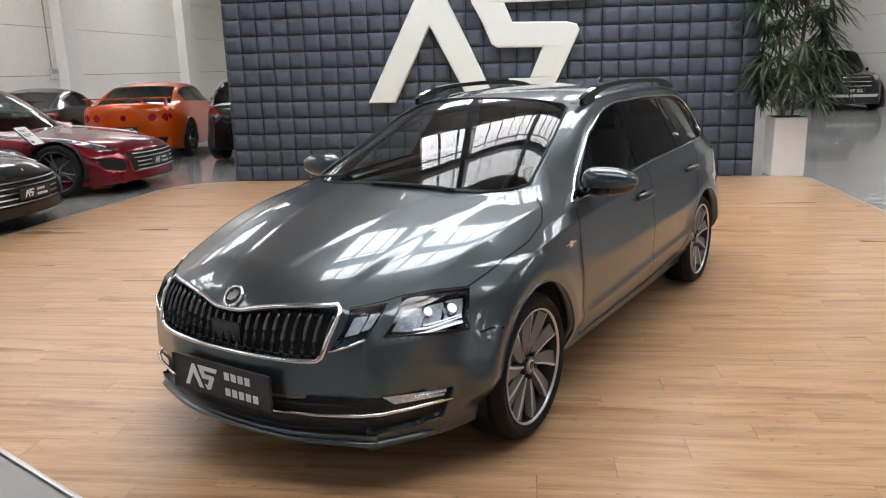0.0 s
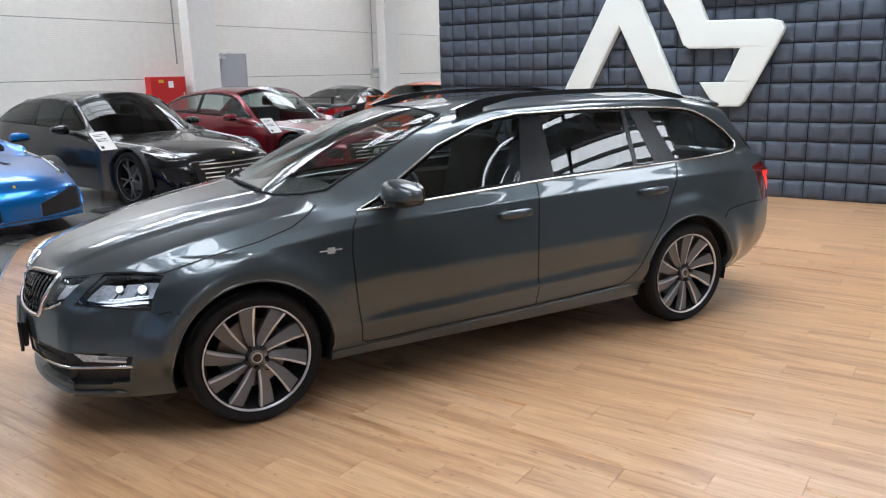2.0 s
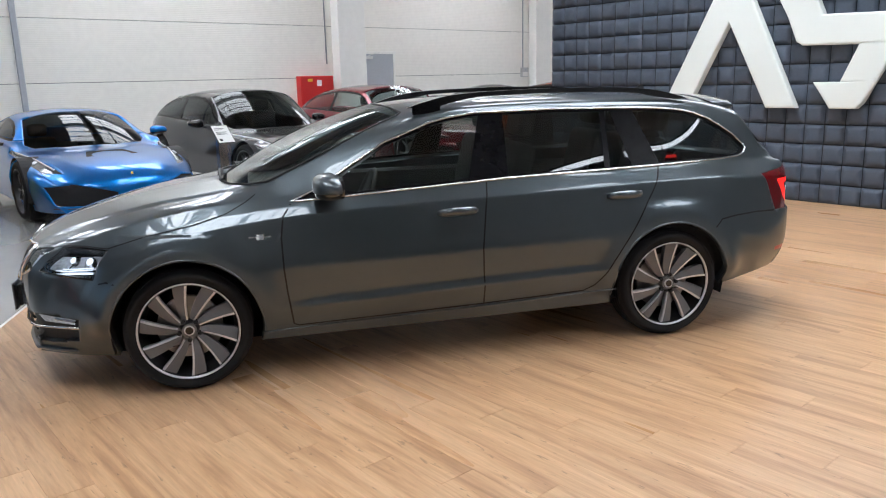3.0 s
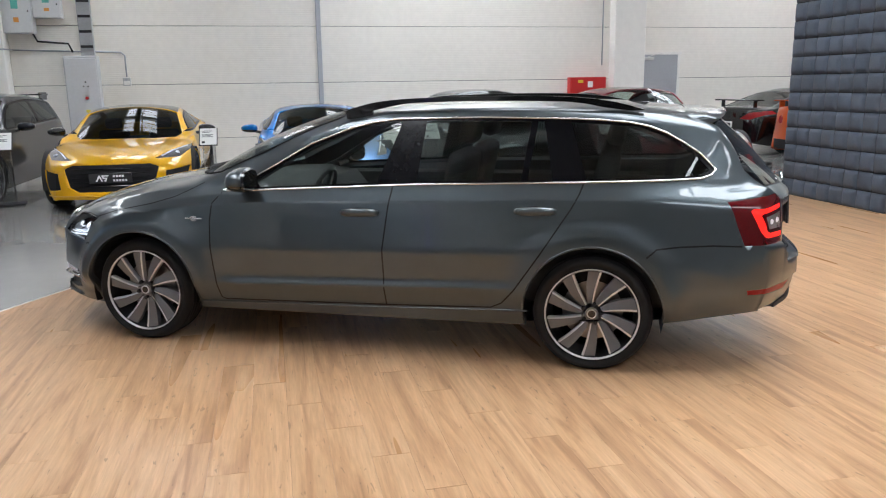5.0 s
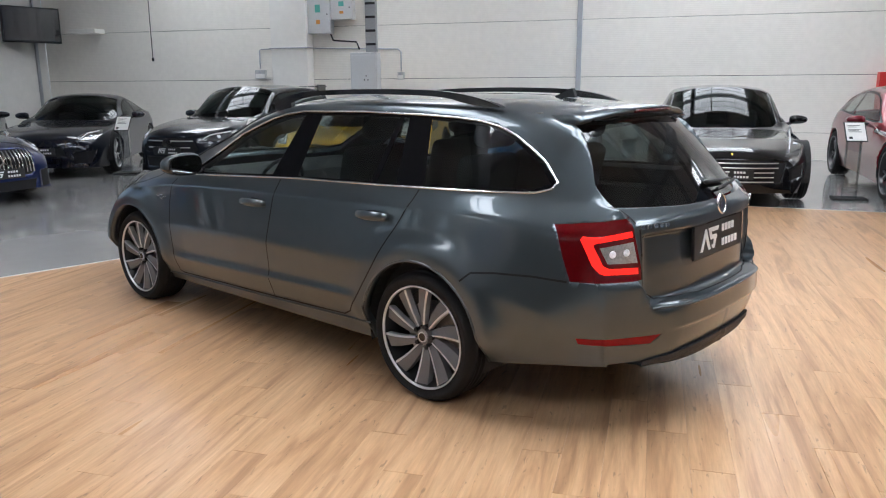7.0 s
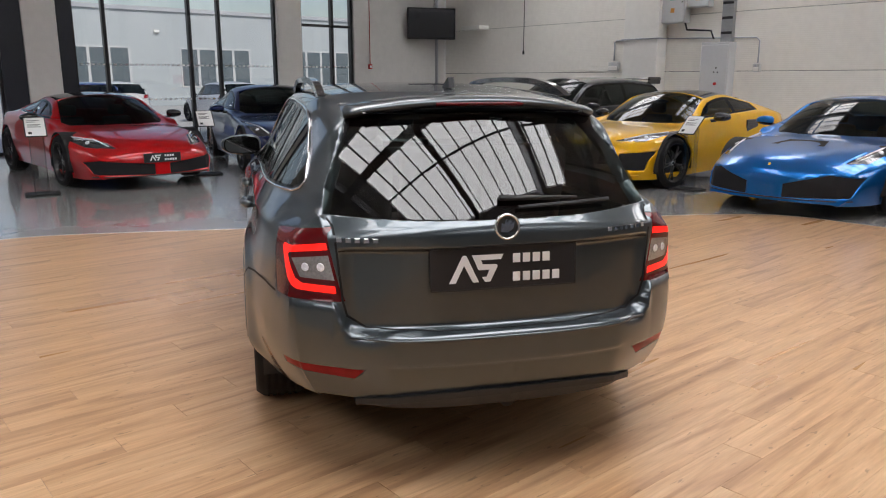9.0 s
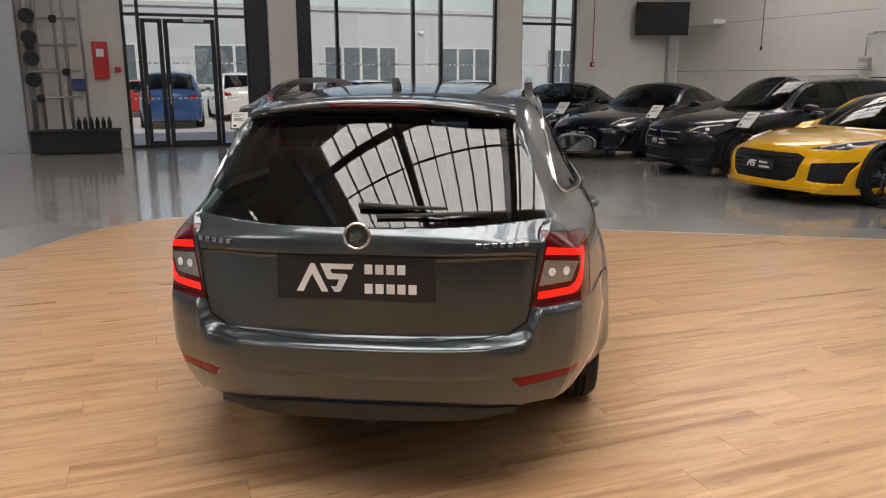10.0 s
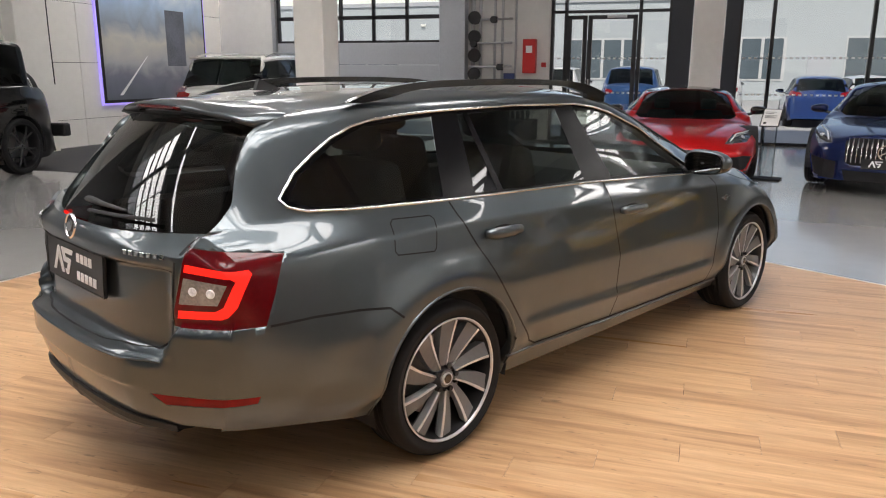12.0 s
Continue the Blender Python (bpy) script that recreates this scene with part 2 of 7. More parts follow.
M_pad = mat("dark_blue_grey_pad", (0.058, 0.076, 0.106), 0.62, vary=0.12, scale=8, obj_vary=0.10, bump=0.25, bump_scale=220)
M_gap = mat("dark_gap", (0.008, 0.008, 0.010), 0.9)
M_logo = emit("lit_acrylic", (0.68, 0.72, 0.69), 0.10)
M_red = mat("red_paint", (0.55, 0.02, 0.02), 0.4, vary=0.06)
M_ceiling = mat("white_ceiling_sheet", (0.74, 0.74, 0.73), 0.7, vary=0.05)
M_wood = wood_material()
M_plate = mat("black_plate", (0.018, 0.018, 0.020), 0.35, vary=0.05)
M_mark = mat("white_mark", (0.85, 0.85, 0.85), 0.5, vary=0.02)
M_paper = mat("printed_card", (0.82, 0.82, 0.80), 0.5, vary=0.03)
M_acryl = glass("clear_acrylic", (0.86, 0.88, 0.89))
M_glass = glass("window_pane", (0.90, 0.93, 0.94))

# ---- room ----
U0, U1, V0, V1, HC = -12.6, 24.0, -10.5, 11.28, 6.2

# asphalt yard; its colour is raised to imitate strong sunlight
structure("ground", B(-140, 140, -140, 140, -0.3, -0.12), mat("yard_asphalt_bright", (0.42, 0.42, 0.41), 0.8, vary=0.15, scale=0.8, bump=0.2), "asphalt yard outside the hall, colour lifted to look sunlit", "ground")
structure("floor", B(U0 - 0.2, U1, V0, V1, -0.11, -0.004), M_concrete, "polished grey concrete floor with soft reflections", "floor")


def wall_panels(name, length, rows, at, label, mt, first=0.0, splits=()):
    """A wall of long stacked steel sandwich panels; local x runs along it and -y faces the hall."""
    base = B(0, length, 0.035, 0.3, 0, HC)
    wall = obj(name, base, M_gap)
    wall.matrix_basis = ROOM @ at
    tagged(wall, label, "wall", "", "structure")
    cuts = [0.0, *splits, length]
    for a, b in zip(cuts, cuts[1:]):
        for z0, z1 in zip(rows, rows[1:]):
            part("panel", B(a + 0.006, b - 0.006, 0, 0.05, z0 + 0.004, z1 - 0.004, 0.005), mt, wall)
    return wall


ROWS = [0.0, 0.52, 1.60, 2.72, 3.84, 4.96, HC]
wall_panels("wall_north", U1 - U0, ROWS, pose(U0, V1, 0), "white ribbed steel panel wall with level joints", M_panel, splits=[c - U0 for c in (-5.5, 0.33, 7.1, 13.35, 19.9)])
# short end walls and the south side
# unseen middle wall is given dark paint to dim the car's reflections
M_dimwall = mat("dimming_wall_panel", (0.22, 0.22, 0.225), 0.6, vary=0.06, scale=1.5, bump=0.05)
wall_panels("wall_south", -3.2 - U0, ROWS, pose(-3.2, V0, 0, 0, 0, 180), "plain white panel wall", M_white, splits=[4.7])
wall_panels("wall_south_middle", 16.2, ROWS, pose(13.0, V0, 0, 0, 0, 180), "unseen panel wall, made grey to darken reflections on the car", M_dimwall, splits=[5.4, 10.8])
wall_panels("wall_southeast", U1 - 13.0, ROWS, pose(U1, V0, 0, 0, 0, 180), "plain white panel wall", M_white, splits=[5.5])
wall_panels("wall_east", V1 - V0, ROWS, pose(U1, V1, 0, 0, 0, -90), "plain white panel wall", M_white, splits=[6, 12, 18])


def column(name, u0, u1, v0, v1, label, mt=M_white):
    structure(name, B(u0, u1, v0, v1, -0.01, HC, 0.012), mt, label, "column")


column("column_1", 6.72, 7.45, V1 - 0.30, V1 - 0.002, "white concrete wall column")
column("column_2", -6.35, -5.49, V1 - 0.32, V1 - 0.002, "white concrete wall column")
column("column_3", 13.20, 13.80, V1 - 0.30, V1 - 0.002, "white concrete wall column beside a socket")
column("column_4", 19.9, 20.6, V1 - 0.30, V1 - 0.002, "white concrete wall column")
column("column_5", -6.55, -6.05, -4.75, -4.27, "white square concrete column standing free in the hall")
column("column_6", -6.9, -6.2, V0 + 0.002, V0 + 0.3, "white concrete wall column")
column("column_7", -3.1, -2.4, V0 + 0.002, V0 + 0.3, "white concrete wall column")
# raised grey strip added to draw the dark line of the panel seam
column("column_8", 0.26, 0.36, V1 - 0.05, V1 - 0.002, "thin grey strip put on the panel joint to show its dark seam", M_greypaint)

# west side: masonry, glazed front, pipe bay and gate
M_masonry = mat("painted_block", (0.66, 0.65, 0.62), 0.7, vary=0.06, scale=1.5, bump=0.12, bump_scale=40)
w = bmesh.new()
box(w, U0 - 0.25, U0, 8.25, V1, 0, HC)
box(w, U0 - 0.25, U0, -4.05, -2.2, 0, HC)
box(w, U0 - 0.25, U0, V0, -8.95, 0, HC)
box(w, U0 - 0.25, U0, -8.95, -4.65, 3.9, HC)
box(w, U0 - 0.25, U0, -2.2, 8.25, 5.2, HC)
structure("wall_west", w, M_masonry, "painted masonry wall round the glazed front", "wall")
for k, (v0, v1) in enumerate(((0.72, 1.33), (6.1, 6.74), (-4.65, -4.05))):
    column(f"column_{9 + k}", U0 - 0.24, U0 + (0.03 if k < 2 else 0.25), v0, v1, "light grey facade column", M_greypaint if k == 2 else M_white)


def glazing(name, v0, v1, z0, z1, bars, rails, frame_w=0.07, label=""):
    """A black framed glass front in the west wall with real panes."""
    g = thing(name, label, "window", ROOM @ pose(U0 - 0.12, 0, 0), kind="structure")
    vs = [v0, *bars, v1]
    for v in vs:
        part("mullion", B(-0.06, 0.06, v - frame_w / 2, v + frame_w / 2, z0, z1, 0.004), M_black, g)
    for z in (z0 + 0.03, *rails, z1 - 0.03):
        part("rail", B(-0.055, 0.055, v0, v1, z - 0.03, z + 0.03, 0.004), M_black, g)
    for a, b in zip(vs, vs[1:]):
        p = part("pane", B(-0.006, 0.006, a + 0.03, b - 0.03, z0 + 0.05, z1 - 0.05), M_glass, g)
        p.visible_shadow = False
    dots = bmesh.new()
    for z in (1.00, 1.72):
        for v in np.arange(v0 + .1, v1 - .1, .11):
            box(dots, .007, .008, v, v + .06, z, z + .035)
    d = part("safety_marks", dots, M_mark, g, "rows of small white marks on the glass")
    d["kind"] = "stuff"
    return g


glazing("window_1", 1.62, 6.08, 0.0, 5.2, (2.24, 4.02, 4.70), (), label="tall black framed glass front onto the yard")
glazing("window_2", 6.76, 8.22, 0.0, 5.2, (7.66,), (2.72,), label="narrow black framed glass door bay")
glazing("window_3", -2.17, 0.28, 0.0, 5.2, (-1.88, -0.33), (2.70,), label="black framed entrance glazing with a fanlight")
door = thing("door_1", "black framed glass double entrance door", "door", ROOM @ pose(U0 - 0.06, 0, 0), kind="structure")
for a, b in ((-1.84, -1.42), (-1.40, -0.38)):
    d = bmesh.new()
    for q in ((a, a + 0.09, 0.02, 2.62), (b - 0.09, b, 0.02, 2.62), (a, b, 0.02, 0.14), (a, b, 2.54, 2.62)):
        box(d, -0.03, 0.03, q[0], q[1], q[2], q[3], 0.003)
    leaf = part("door_leaf", d, M_black, door)
    part("door_handle", C((0.07, a + 0.05, 0.9), (0.07, a + 0.05, 1.3), 0.012), M_alu, leaf, "brushed steel pull")
part("door_closer", B(0.03, 0.10, -1.0, -0.6, 2.56, 2.62, 0.006), M_steel, door)
for k, (a, b) in enumerate(((0.30, 0.71), (1.34, 1.60))):
    structure(f"trim_{k + 1}", B(U0 - 0.2, U0 + 0.02, a, b, 0, 5.2, 0.004), mat("dark_blue_cladding", (0.014, 0.018, 0.028), 0.45, vary=0.1), "dark blue cladding beside the facade column", "trim")

# sectional gate
gate = thing("gate", "grey sectional garage gate with glazed upper sections", "gate", ROOM @ pose(U0 - 0.1, 0, 0), kind="structure")
for z0, z1 in ((0.62, 1.10), (1.10, 1.60), (1.60, 2.10)):
    part("panel", B(-0.03, 0.03, -8.93, -4.67, z0 + 0.004, z1 - 0.004, 0.006), M_greypaint, gate)
for z0, z1 in ((2.10, 2.66), (2.66, 3.25), (3.25, 3.86)):
    d = bmesh.new()
    box(d, -0.03, 0.03, -8.93, -4.67, z0, z0 + 0.05, 0.004)
    box(d, -0.03, 0.03, -8.93, -4.67, z1 - 0.04, z1, 0.004)
    for v in np.linspace(-8.93, -4.75, 6):
        box(d, -0.03, 0.03, v, v + 0.08, z0, z1, 0.004)
    part("frame", d, M_black, gate)
    for v in np.linspace(-8.93, -4.75, 6)[:-1]:
        p = part("pane", B(-0.006, 0.006, v + 0.085, v + 0.83, z0 + 0.05, z1 - 0.045), M_glass, gate)
        p.visible_shadow = False
part("edge_seal", B(-0.03, 0.03, -8.93, -4.67, 0.55, 0.62, 0.004), mat("warning_seal", (0.45, 0.33, 0.10), 0.6, vary=0.3, scale=30), gate)
for v in (-8.98, -4.62):
    part("track", B(0.03, 0.12, v - 0.05, v + 0.05, 0, 3.95, 0.004), M_steel, gate)

# ceiling: white sheet with long roof lights between dark purlins
c = bmesh.new()
# lights over the car follow reflections; north row added to brighten the wall
LIGHTS = [(a, b, p, q) for a, b in ((-3.9, -2.2), (0.8, 4.6), (9.0, 11.5), (15.5, 18.0)) for p, q in ((-3.2, 2.7), (7.8, 10.9))]
# second roof light follows window reflections; the other three are added to brighten corners
LIGHTS += [(-8.7, -6.6, 7.8, 10.9), (0.4, 5.2, -9.4, -6.2), (-11.4, -8.0, -9.4, -6.2), (15.5, 18.0, -9.2, -5.9)]
ue = sorted({U0 - 0.25, U1 + 0.3} | {e for q in LIGHTS for e in q[:2]})
ve = sorted({V0 - 0.3, V1 + 0.3} | {e for q in LIGHTS for e in q[2:]})
for a, b in zip(ue, ue[1:]):
    for p, q in zip(ve, ve[1:]):
        if not any(l[0] <= a and b <= l[1] and l[2] <= p and q <= l[3] for l in LIGHTS):
            box(c, a, b, p, q, HC, HC + 0.25)
structure("ceiling", c, M_ceiling, "white trapezoid sheet ceiling with large roof lights", "ceiling")
M_skylight = emit("daylight_sheet", (0.93, 0.97, 1.0), 11.4)
for a, b, p, q in LIGHTS:
    g = thing("roof_light", "translucent white roof light glowing with daylight, some added to brighten walls", "skylight", ROOM, kind="structure", group="roof lights")
    part("diffuser", B(a, b, p, q, HC + 0.10, HC + 0.13), M_skylight, g)
    for v in np.arange(p + 0.4, q, 0.46):
        part("glazing_bar", B(a, b, v - 0.02, v + 0.02, HC + 0.02, HC + 0.09), M_black, g)
    part("cross_bar", B((a + b) / 2 - 0.03, (a + b) / 2 + 0.03, p, q, HC - 0.02, HC + 0.02), M_black, g)
for v in np.arange(-9.0, 11.0, 2.6):
    structure("roof_beam", B(U0, U1, v - 0.09, v + 0.09, HC - 0.45, HC - 0.03, 0.004), M_greypaint, "grey steel roof beam under the ceiling", "beam")
for u in (-9, -3.2, 1.7, 6.6, 11.7):
    structure("roof_girder", B(u - 0.11, u + 0.11, V0, V1, HC - 0.85, HC - 0.45, 0.004), M_greypaint, "grey steel girder across the hall", "beam")

# dark padded presentation wall
structure("partition", B(6.02, 6.30, -3.16, 4.08, 0, 3.62), M_gap, "freestanding partition behind the padded tiles", "wall")

# ---- cars: one smooth shell, split along outlines into panels, panes and lamps ----
from mathutils.bvhtree import BVHTree


def pchip(knots, x):
    """Shape-keeping cubic through (x, value) pairs."""
    k = np.array(knots, float)
    X, Y = k[:, 0], k[:, 1]
    h, d = np.diff(X), np.diff(Y) / np.diff(X)
    m = np.zeros(len(X))
    m[0], m[-1] = d[0], d[-1]
    for i in range(1, len(X) - 1):
        if d[i - 1] * d[i] > 0:
            w1, w2 = 2 * h[i] + h[i - 1], h[i] + 2 * h[i - 1]
            m[i] = (w1 + w2) / (w1 / d[i - 1] + w2 / d[i])
    x = np.clip(np.asarray(x, float), X[0], X[-1])
    i = np.clip(np.searchsorted(X, x) - 1, 0, len(h) - 1)
    t = (x - X[i]) / h[i]
    return (Y[i] * (1 + 2 * t) * (1 - t) ** 2 + m[i] * h[i] * t * (1 - t) ** 2 + Y[i + 1] * t * t * (3 - 2 * t) + m[i + 1] * h[i] * t * t * (t - 1))


def inside(px, py, poly):
    """Which of the points lie within the outline."""
    hit = np.zeros(len(px), bool)
    n = len(poly)
    for i in range(n):
        (x0, y0), (x1, y1) = poly[i], poly[(i + 1) % n]
        if y0 == y1:
            continue
        cross = (y0 > py) != (y1 > py)
        hit ^= cross & (px < (x1 - x0) * (py - y0) / (y1 - y0) + x0)
    return hit


class Shell:
    """A car body as a grid of sections; outlines cut it into named groups of faces."""

    def __init__(self, s, step=0.02, rows=(10, 10, 16, 10, 26, 30), soften=5):
        fine = np.linspace(s["zt"][0][0], s["zt"][-1][0], 6000)
        z = pchip(s["zt"], fine)
        run = np.r_[0, np.cumsum(np.hypot(np.diff(fine), np.diff(z)) * np.where(fine[1:] > s.get("dense", 99), 2, 1))]
        xs = np.interp(np.linspace(0, run[-1], int(run[-1] / step)), run, fine)
        g = {k: pchip(s[k], xs) for k in ("zt", "zb", "wb", "wm", "zm", "wc", "zc", "wsh", "zsh", "wt", "zte")}
        low = np.clip((1.0 - g["zt"]) / 0.3, 0, 1)
        g["zb"] = np.minimum(g["zb"], g["zt"] - 0.02)
        for k, d in (("zte", 0.95), ("zsh", 0.86), ("zc", 0.72), ("zm", 0.45)):
            g[k] = np.minimum(g[k], g["zb"] + (g["zt"] - g["zb"]) * (1 - (1 - d) * low))
        if "wl" in s:
            # sill, door foot, low crease, hollow above it, widest line, shoulder crease, belt, roof edge
            e = {k: pchip(s[k], xs) for k in ("wd", "zd", "wl", "zl")}
            for k, d in (("zd", 0.12), ("zl", 0.25)):
                e[k] = np.minimum(e[k], g["zb"] + (g["zt"] - g["zb"]) * (1 - (1 - d) * low))
            door = np.clip((xs + 0.92) / 0.2, 0, 1) * np.clip((1.12 - xs) / 0.2, 0, 1)
            keys = [(g["wb"], g["zb"], 8, 1), (e["wd"], e["zd"], 9, 0.15), (e["wl"], e["zl"], 3, 1 - 0.93 * door), (e["wl"] + (g["wm"] - e["wl"]) * 0.15 - 0.013 * door, e["zl"] + 0.16 * (g["zm"] - e["zl"]), 11, 0.7),
                    (g["wm"], g["zm"], 15, 1), (g["wc"], g["zc"], 10, 1 - 0.97 * np.clip((xs + 1.75) / 0.5, 0, 1) * np.clip((1.86 - xs) / 0.4, 0, 1)), (g["wsh"], g["zsh"], 22, 1), (g["wt"], g["zte"], 34, 1)]
        else:
            zl = np.minimum(g["zb"] + 0.55 * (g["zm"] - g["zb"]), g["zm"])
            keys = [(w, z, n, 1) for (w, z), n in zip([(g["wb"], g["zb"]), (0.35 * g["wb"] + 0.65 * g["wm"], zl), (g["wm"], g["zm"]), (g["wc"], g["zc"]), (g["wsh"], g["zsh"]), (g["wt"], g["zte"])], rows)]
        ys, zs, give = [], [], []
        for a, b in zip(keys, keys[1:]):
            n = a[2]
            for k, t in enumerate(np.arange(n) / n):
                if "wl" in s and n < 20:
                    t = 0.5 * t + 0.5 * (0.5 - 0.5 * math.cos(math.pi * t))
                ys.append(a[0] + (b[0] - a[0]) * t)
                zs.append(a[1] + (b[1] - a[1]) * t)
                give.append(np.ones_like(xs) * (a[3] if k == 0 else 1))
        crown = pchip(s["crown"], xs) if "crown" in s else 2.2
        for t in np.arange(keys[-1][2] + 1) / keys[-1][2]:
            q = t ** 0.85
            ys.append(g["wt"] * (1 - q))
            zs.append(g["zte"] + (g["zt"] - g["zte"]) * (1 - (1 - q) ** crown))
            give.append(np.ones_like(xs))
        Y, Z = np.array(ys).T, np.array(zs).T
        give = np.array(give).T[:, 1:-1]
        for _ in range(soften):
            for A in (Y, Z):
                A[:, 1:-1] += 0.5 * give * (0.5 * (A[:, 2:] + A[:, :-2]) - A[:, 1:-1])
        for x0, x1 in s.get("fair", ()):
            on = (np.clip((xs - x0) / 0.08, 0, 1) * np.clip((x1 - xs) / 0.08, 0, 1))[1:-1, None] * 0.5
            for _ in range(60):
                for A in (Y, Z):
                    A[1:-1] += on * (0.5 * (A[2:] + A[:-2]) - A[1:-1])
        wide = max(v for _, v in s["wm"])
        f = np.clip((s["front_axle"] + 0.1 - xs) / (s["front_axle"] + 0.1 - xs[0]), 0, 1)
        r = np.clip((xs - s["rear_axle"] - 0.1) / (xs[-1] - s["rear_axle"] - 0.1), 0, 1)
        bow, bow_b = np.abs(Y / wide) ** 2.4, np.abs(Y / wide) ** s.get("bow_p", 2.4)
        X = xs[:, None] + bow * (s["bow_f"] * f * f * (3 - 2 * f))[:, None] - bow_b * (s["bow_r"] * r * r * (3 - 2 * r))[:, None]
        if "shape" in s:
            X, Y, Z = s["shape"](X, Y, Z)
        half = np.stack([X, Y, Z], -1)
        if s.get("relax"):
            rear = np.clip((X - 1.98) / 0.12, 0, 1) * np.clip((0.60 - Z) / 0.06, 0, 1) * np.clip((np.abs(Y) - 0.42) / 0.1, 0, 1)
            fore = np.clip((-1.86 - X) / 0.12, 0, 1) * np.clip((0.60 - Z) / 0.06, 0, 1) * np.clip((np.abs(Y) - 0.34) / 0.1, 0, 1)
            near = np.maximum(rear, fore)[..., None] * 0.5
            for _ in range(s["relax"]):
                P = half.copy()
                half[1:-1, 1:-1] += near[1:-1, 1:-1] * (0.25 * (P[2:, 1:-1] + P[:-2, 1:-1] + P[1:-1, 2:] + P[1:-1, :-2]) - P[1:-1, 1:-1])
                for e in (0, -1):
                    half[e, 1:-1] += near[e, 1:-1] * (0.5 * (P[e, 2:] + P[e, :-2]) - P[e, 1:-1])
                half[1:-1, 0] += near[1:-1, 0] * (0.5 * (P[2:, 0] + P[:-2, 0]) - P[1:-1, 0])
        other = half[:, -2::-1].copy()
        other[..., 1] *= -1
        self.G = np.concatenate([half, other], 1)
        ni, nj = self.G.shape[:2]
        V = self.G.reshape(-1, 3)
        i, j = np.meshgrid(np.arange(ni - 1), np.arange(nj - 1), indexing="ij")
        a = (i * nj + j).ravel()
        F = np.stack([a, a + 1, a + nj + 1, a + nj], 1)
        p = V[F]
        n = np.cross(p[:, 2] - p[:, 0], p[:, 3] - p[:, 1])
        if (n[:, 2] * (p[:, :, 2].mean(1) > 1.0)).sum() < 0:
            F = F[:, ::-1]
        self.bvh = BVHTree.FromPolygons([tuple(v) for v in V], [tuple(q) for q in F])
        self.bm = bmesh.new()
        vs = [self.bm.verts.new(v) for v in V]
        self.tag = self.bm.faces.layers.int.new("group")
        for q in F:
            self.bm.faces.new([vs[k] for k in q])
        self.bm.normal_update()
        self.names = ["body"]

    @staticmethod
    def axes(view):
        """Out of the shell towards the viewer, and the view's level axis; a number is a bearing in degrees from +x."""
        fixed = {"L": ((0, -1, 0), (1, 0, 0)), "R": ((0, 1, 0), (1, 0, 0)), "F": ((-1, 0, 0), (0, 1, 0)), "B": ((1, 0, 0), (0, 1, 0)), "T": ((0, 0, 1), (1, 0, 0))}
        if view in fixed:
            return tuple(Vector(v) for v in fixed[view])
        a = radians(view)
        return Vector((math.cos(a), math.sin(a), 0)), Vector((-math.sin(a), math.cos(a), 0))

    def onto(self, view, a, b, lift=0.0):
        """The point of the shell that shows at (a, b) in a flat view, and the way out there."""
        d, h = self.axes(view)
        up = Vector((0, 1, 0)) if view == "T" else Vector((0, 0, 1))
        o = h * a + up * b + d * 6
        at, n, _, _ = self.bvh.ray_cast(o, -d)
        if at is None:
            at, n, _, _ = self.bvh.find_nearest(h * a + up * b + d * (0.8 if view in ("L", "R") else 2.0))
        if n.dot(d) < 0:
            n = -n
        return at + n * lift, n

    def cut(self, name, view, poly, over=("body",), least=0.05):
        """Gives the surface inside an outline, as seen in a flat view, to the named group, with clean edges."""
        d, h = self.axes(view)
        up = Vector((0, 1, 0)) if view == "T" else Vector((0, 0, 1))
        if name not in self.names:
            self.names.append(name)
        own = {self.names.index(o) for o in over}
        P = np.array(poly)
        lo, hi = P.min(0) - 0.03, P.max(0) + 0.03
        tag, keep = self.tag, []
        for f in self.bm.faces:
            if f[tag] in own and f.normal.dot(d) > least:
                c = f.calc_center_median()
                if lo[0] < c.dot(h) < hi[0] and lo[1] < c.dot(up) < hi[1] and (view == "T" or c.dot(d) > 0.25):
                    keep.append(f)
        n = len(poly)
        for k in range(n):
            (x0, y0), (x1, y1) = poly[k], poly[(k + 1) % n]
            if abs(x1 - x0) + abs(y1 - y0) < 1e-6:
                continue
            e = 0.002
            bx0, bx1, by0, by1 = min(x0, x1) - e, max(x0, x1) + e, min(y0, y1) - e, max(y0, y1) + e
            mine, rest = [], []
            for f in keep:
                xs_ = [v.co.dot(h) for v in f.verts]
                ys_ = [v.co.dot(up) for v in f.verts]
                (mine if max(xs_) > bx0 and min(xs_) < bx1 and max(ys_) > by0 and min(ys_) < by1 else rest).append(f)
            if not mine:
                continue
            co = h * x0 + up * y0
            no = d.cross(h * (x1 - x0) + up * (y1 - y0)).normalized()
            geom = mine + list({q for f in mine for q in f.edges}) + list({q for f in mine for q in f.verts})
            out = bmesh.ops.bisect_plane(self.bm, geom=geom, dist=1e-5, plane_co=co, plane_no=no)
            got = {f for f in out["geom"] if isinstance(f, bmesh.types.BMFace)} | {f for f in mine if f.is_valid}
            keep = rest + list(got)
        C_ = [f.calc_center_median() for f in keep]
        if not C_:
            return
        took = inside(np.array([c.dot(h) for c in C_]), np.array([c.dot(up) for c in C_]), poly)
        for f, t in zip(keep, took):
            if t:
                f[tag] = self.names.index(name)

    def both(self, name, poly, **k):
        """The same outline on both flanks, each a group of its own: name_l and name_r."""
        self.cut(name + "_l", "L", poly, **k)
        self.cut(name + "_r", "R", poly, **k)

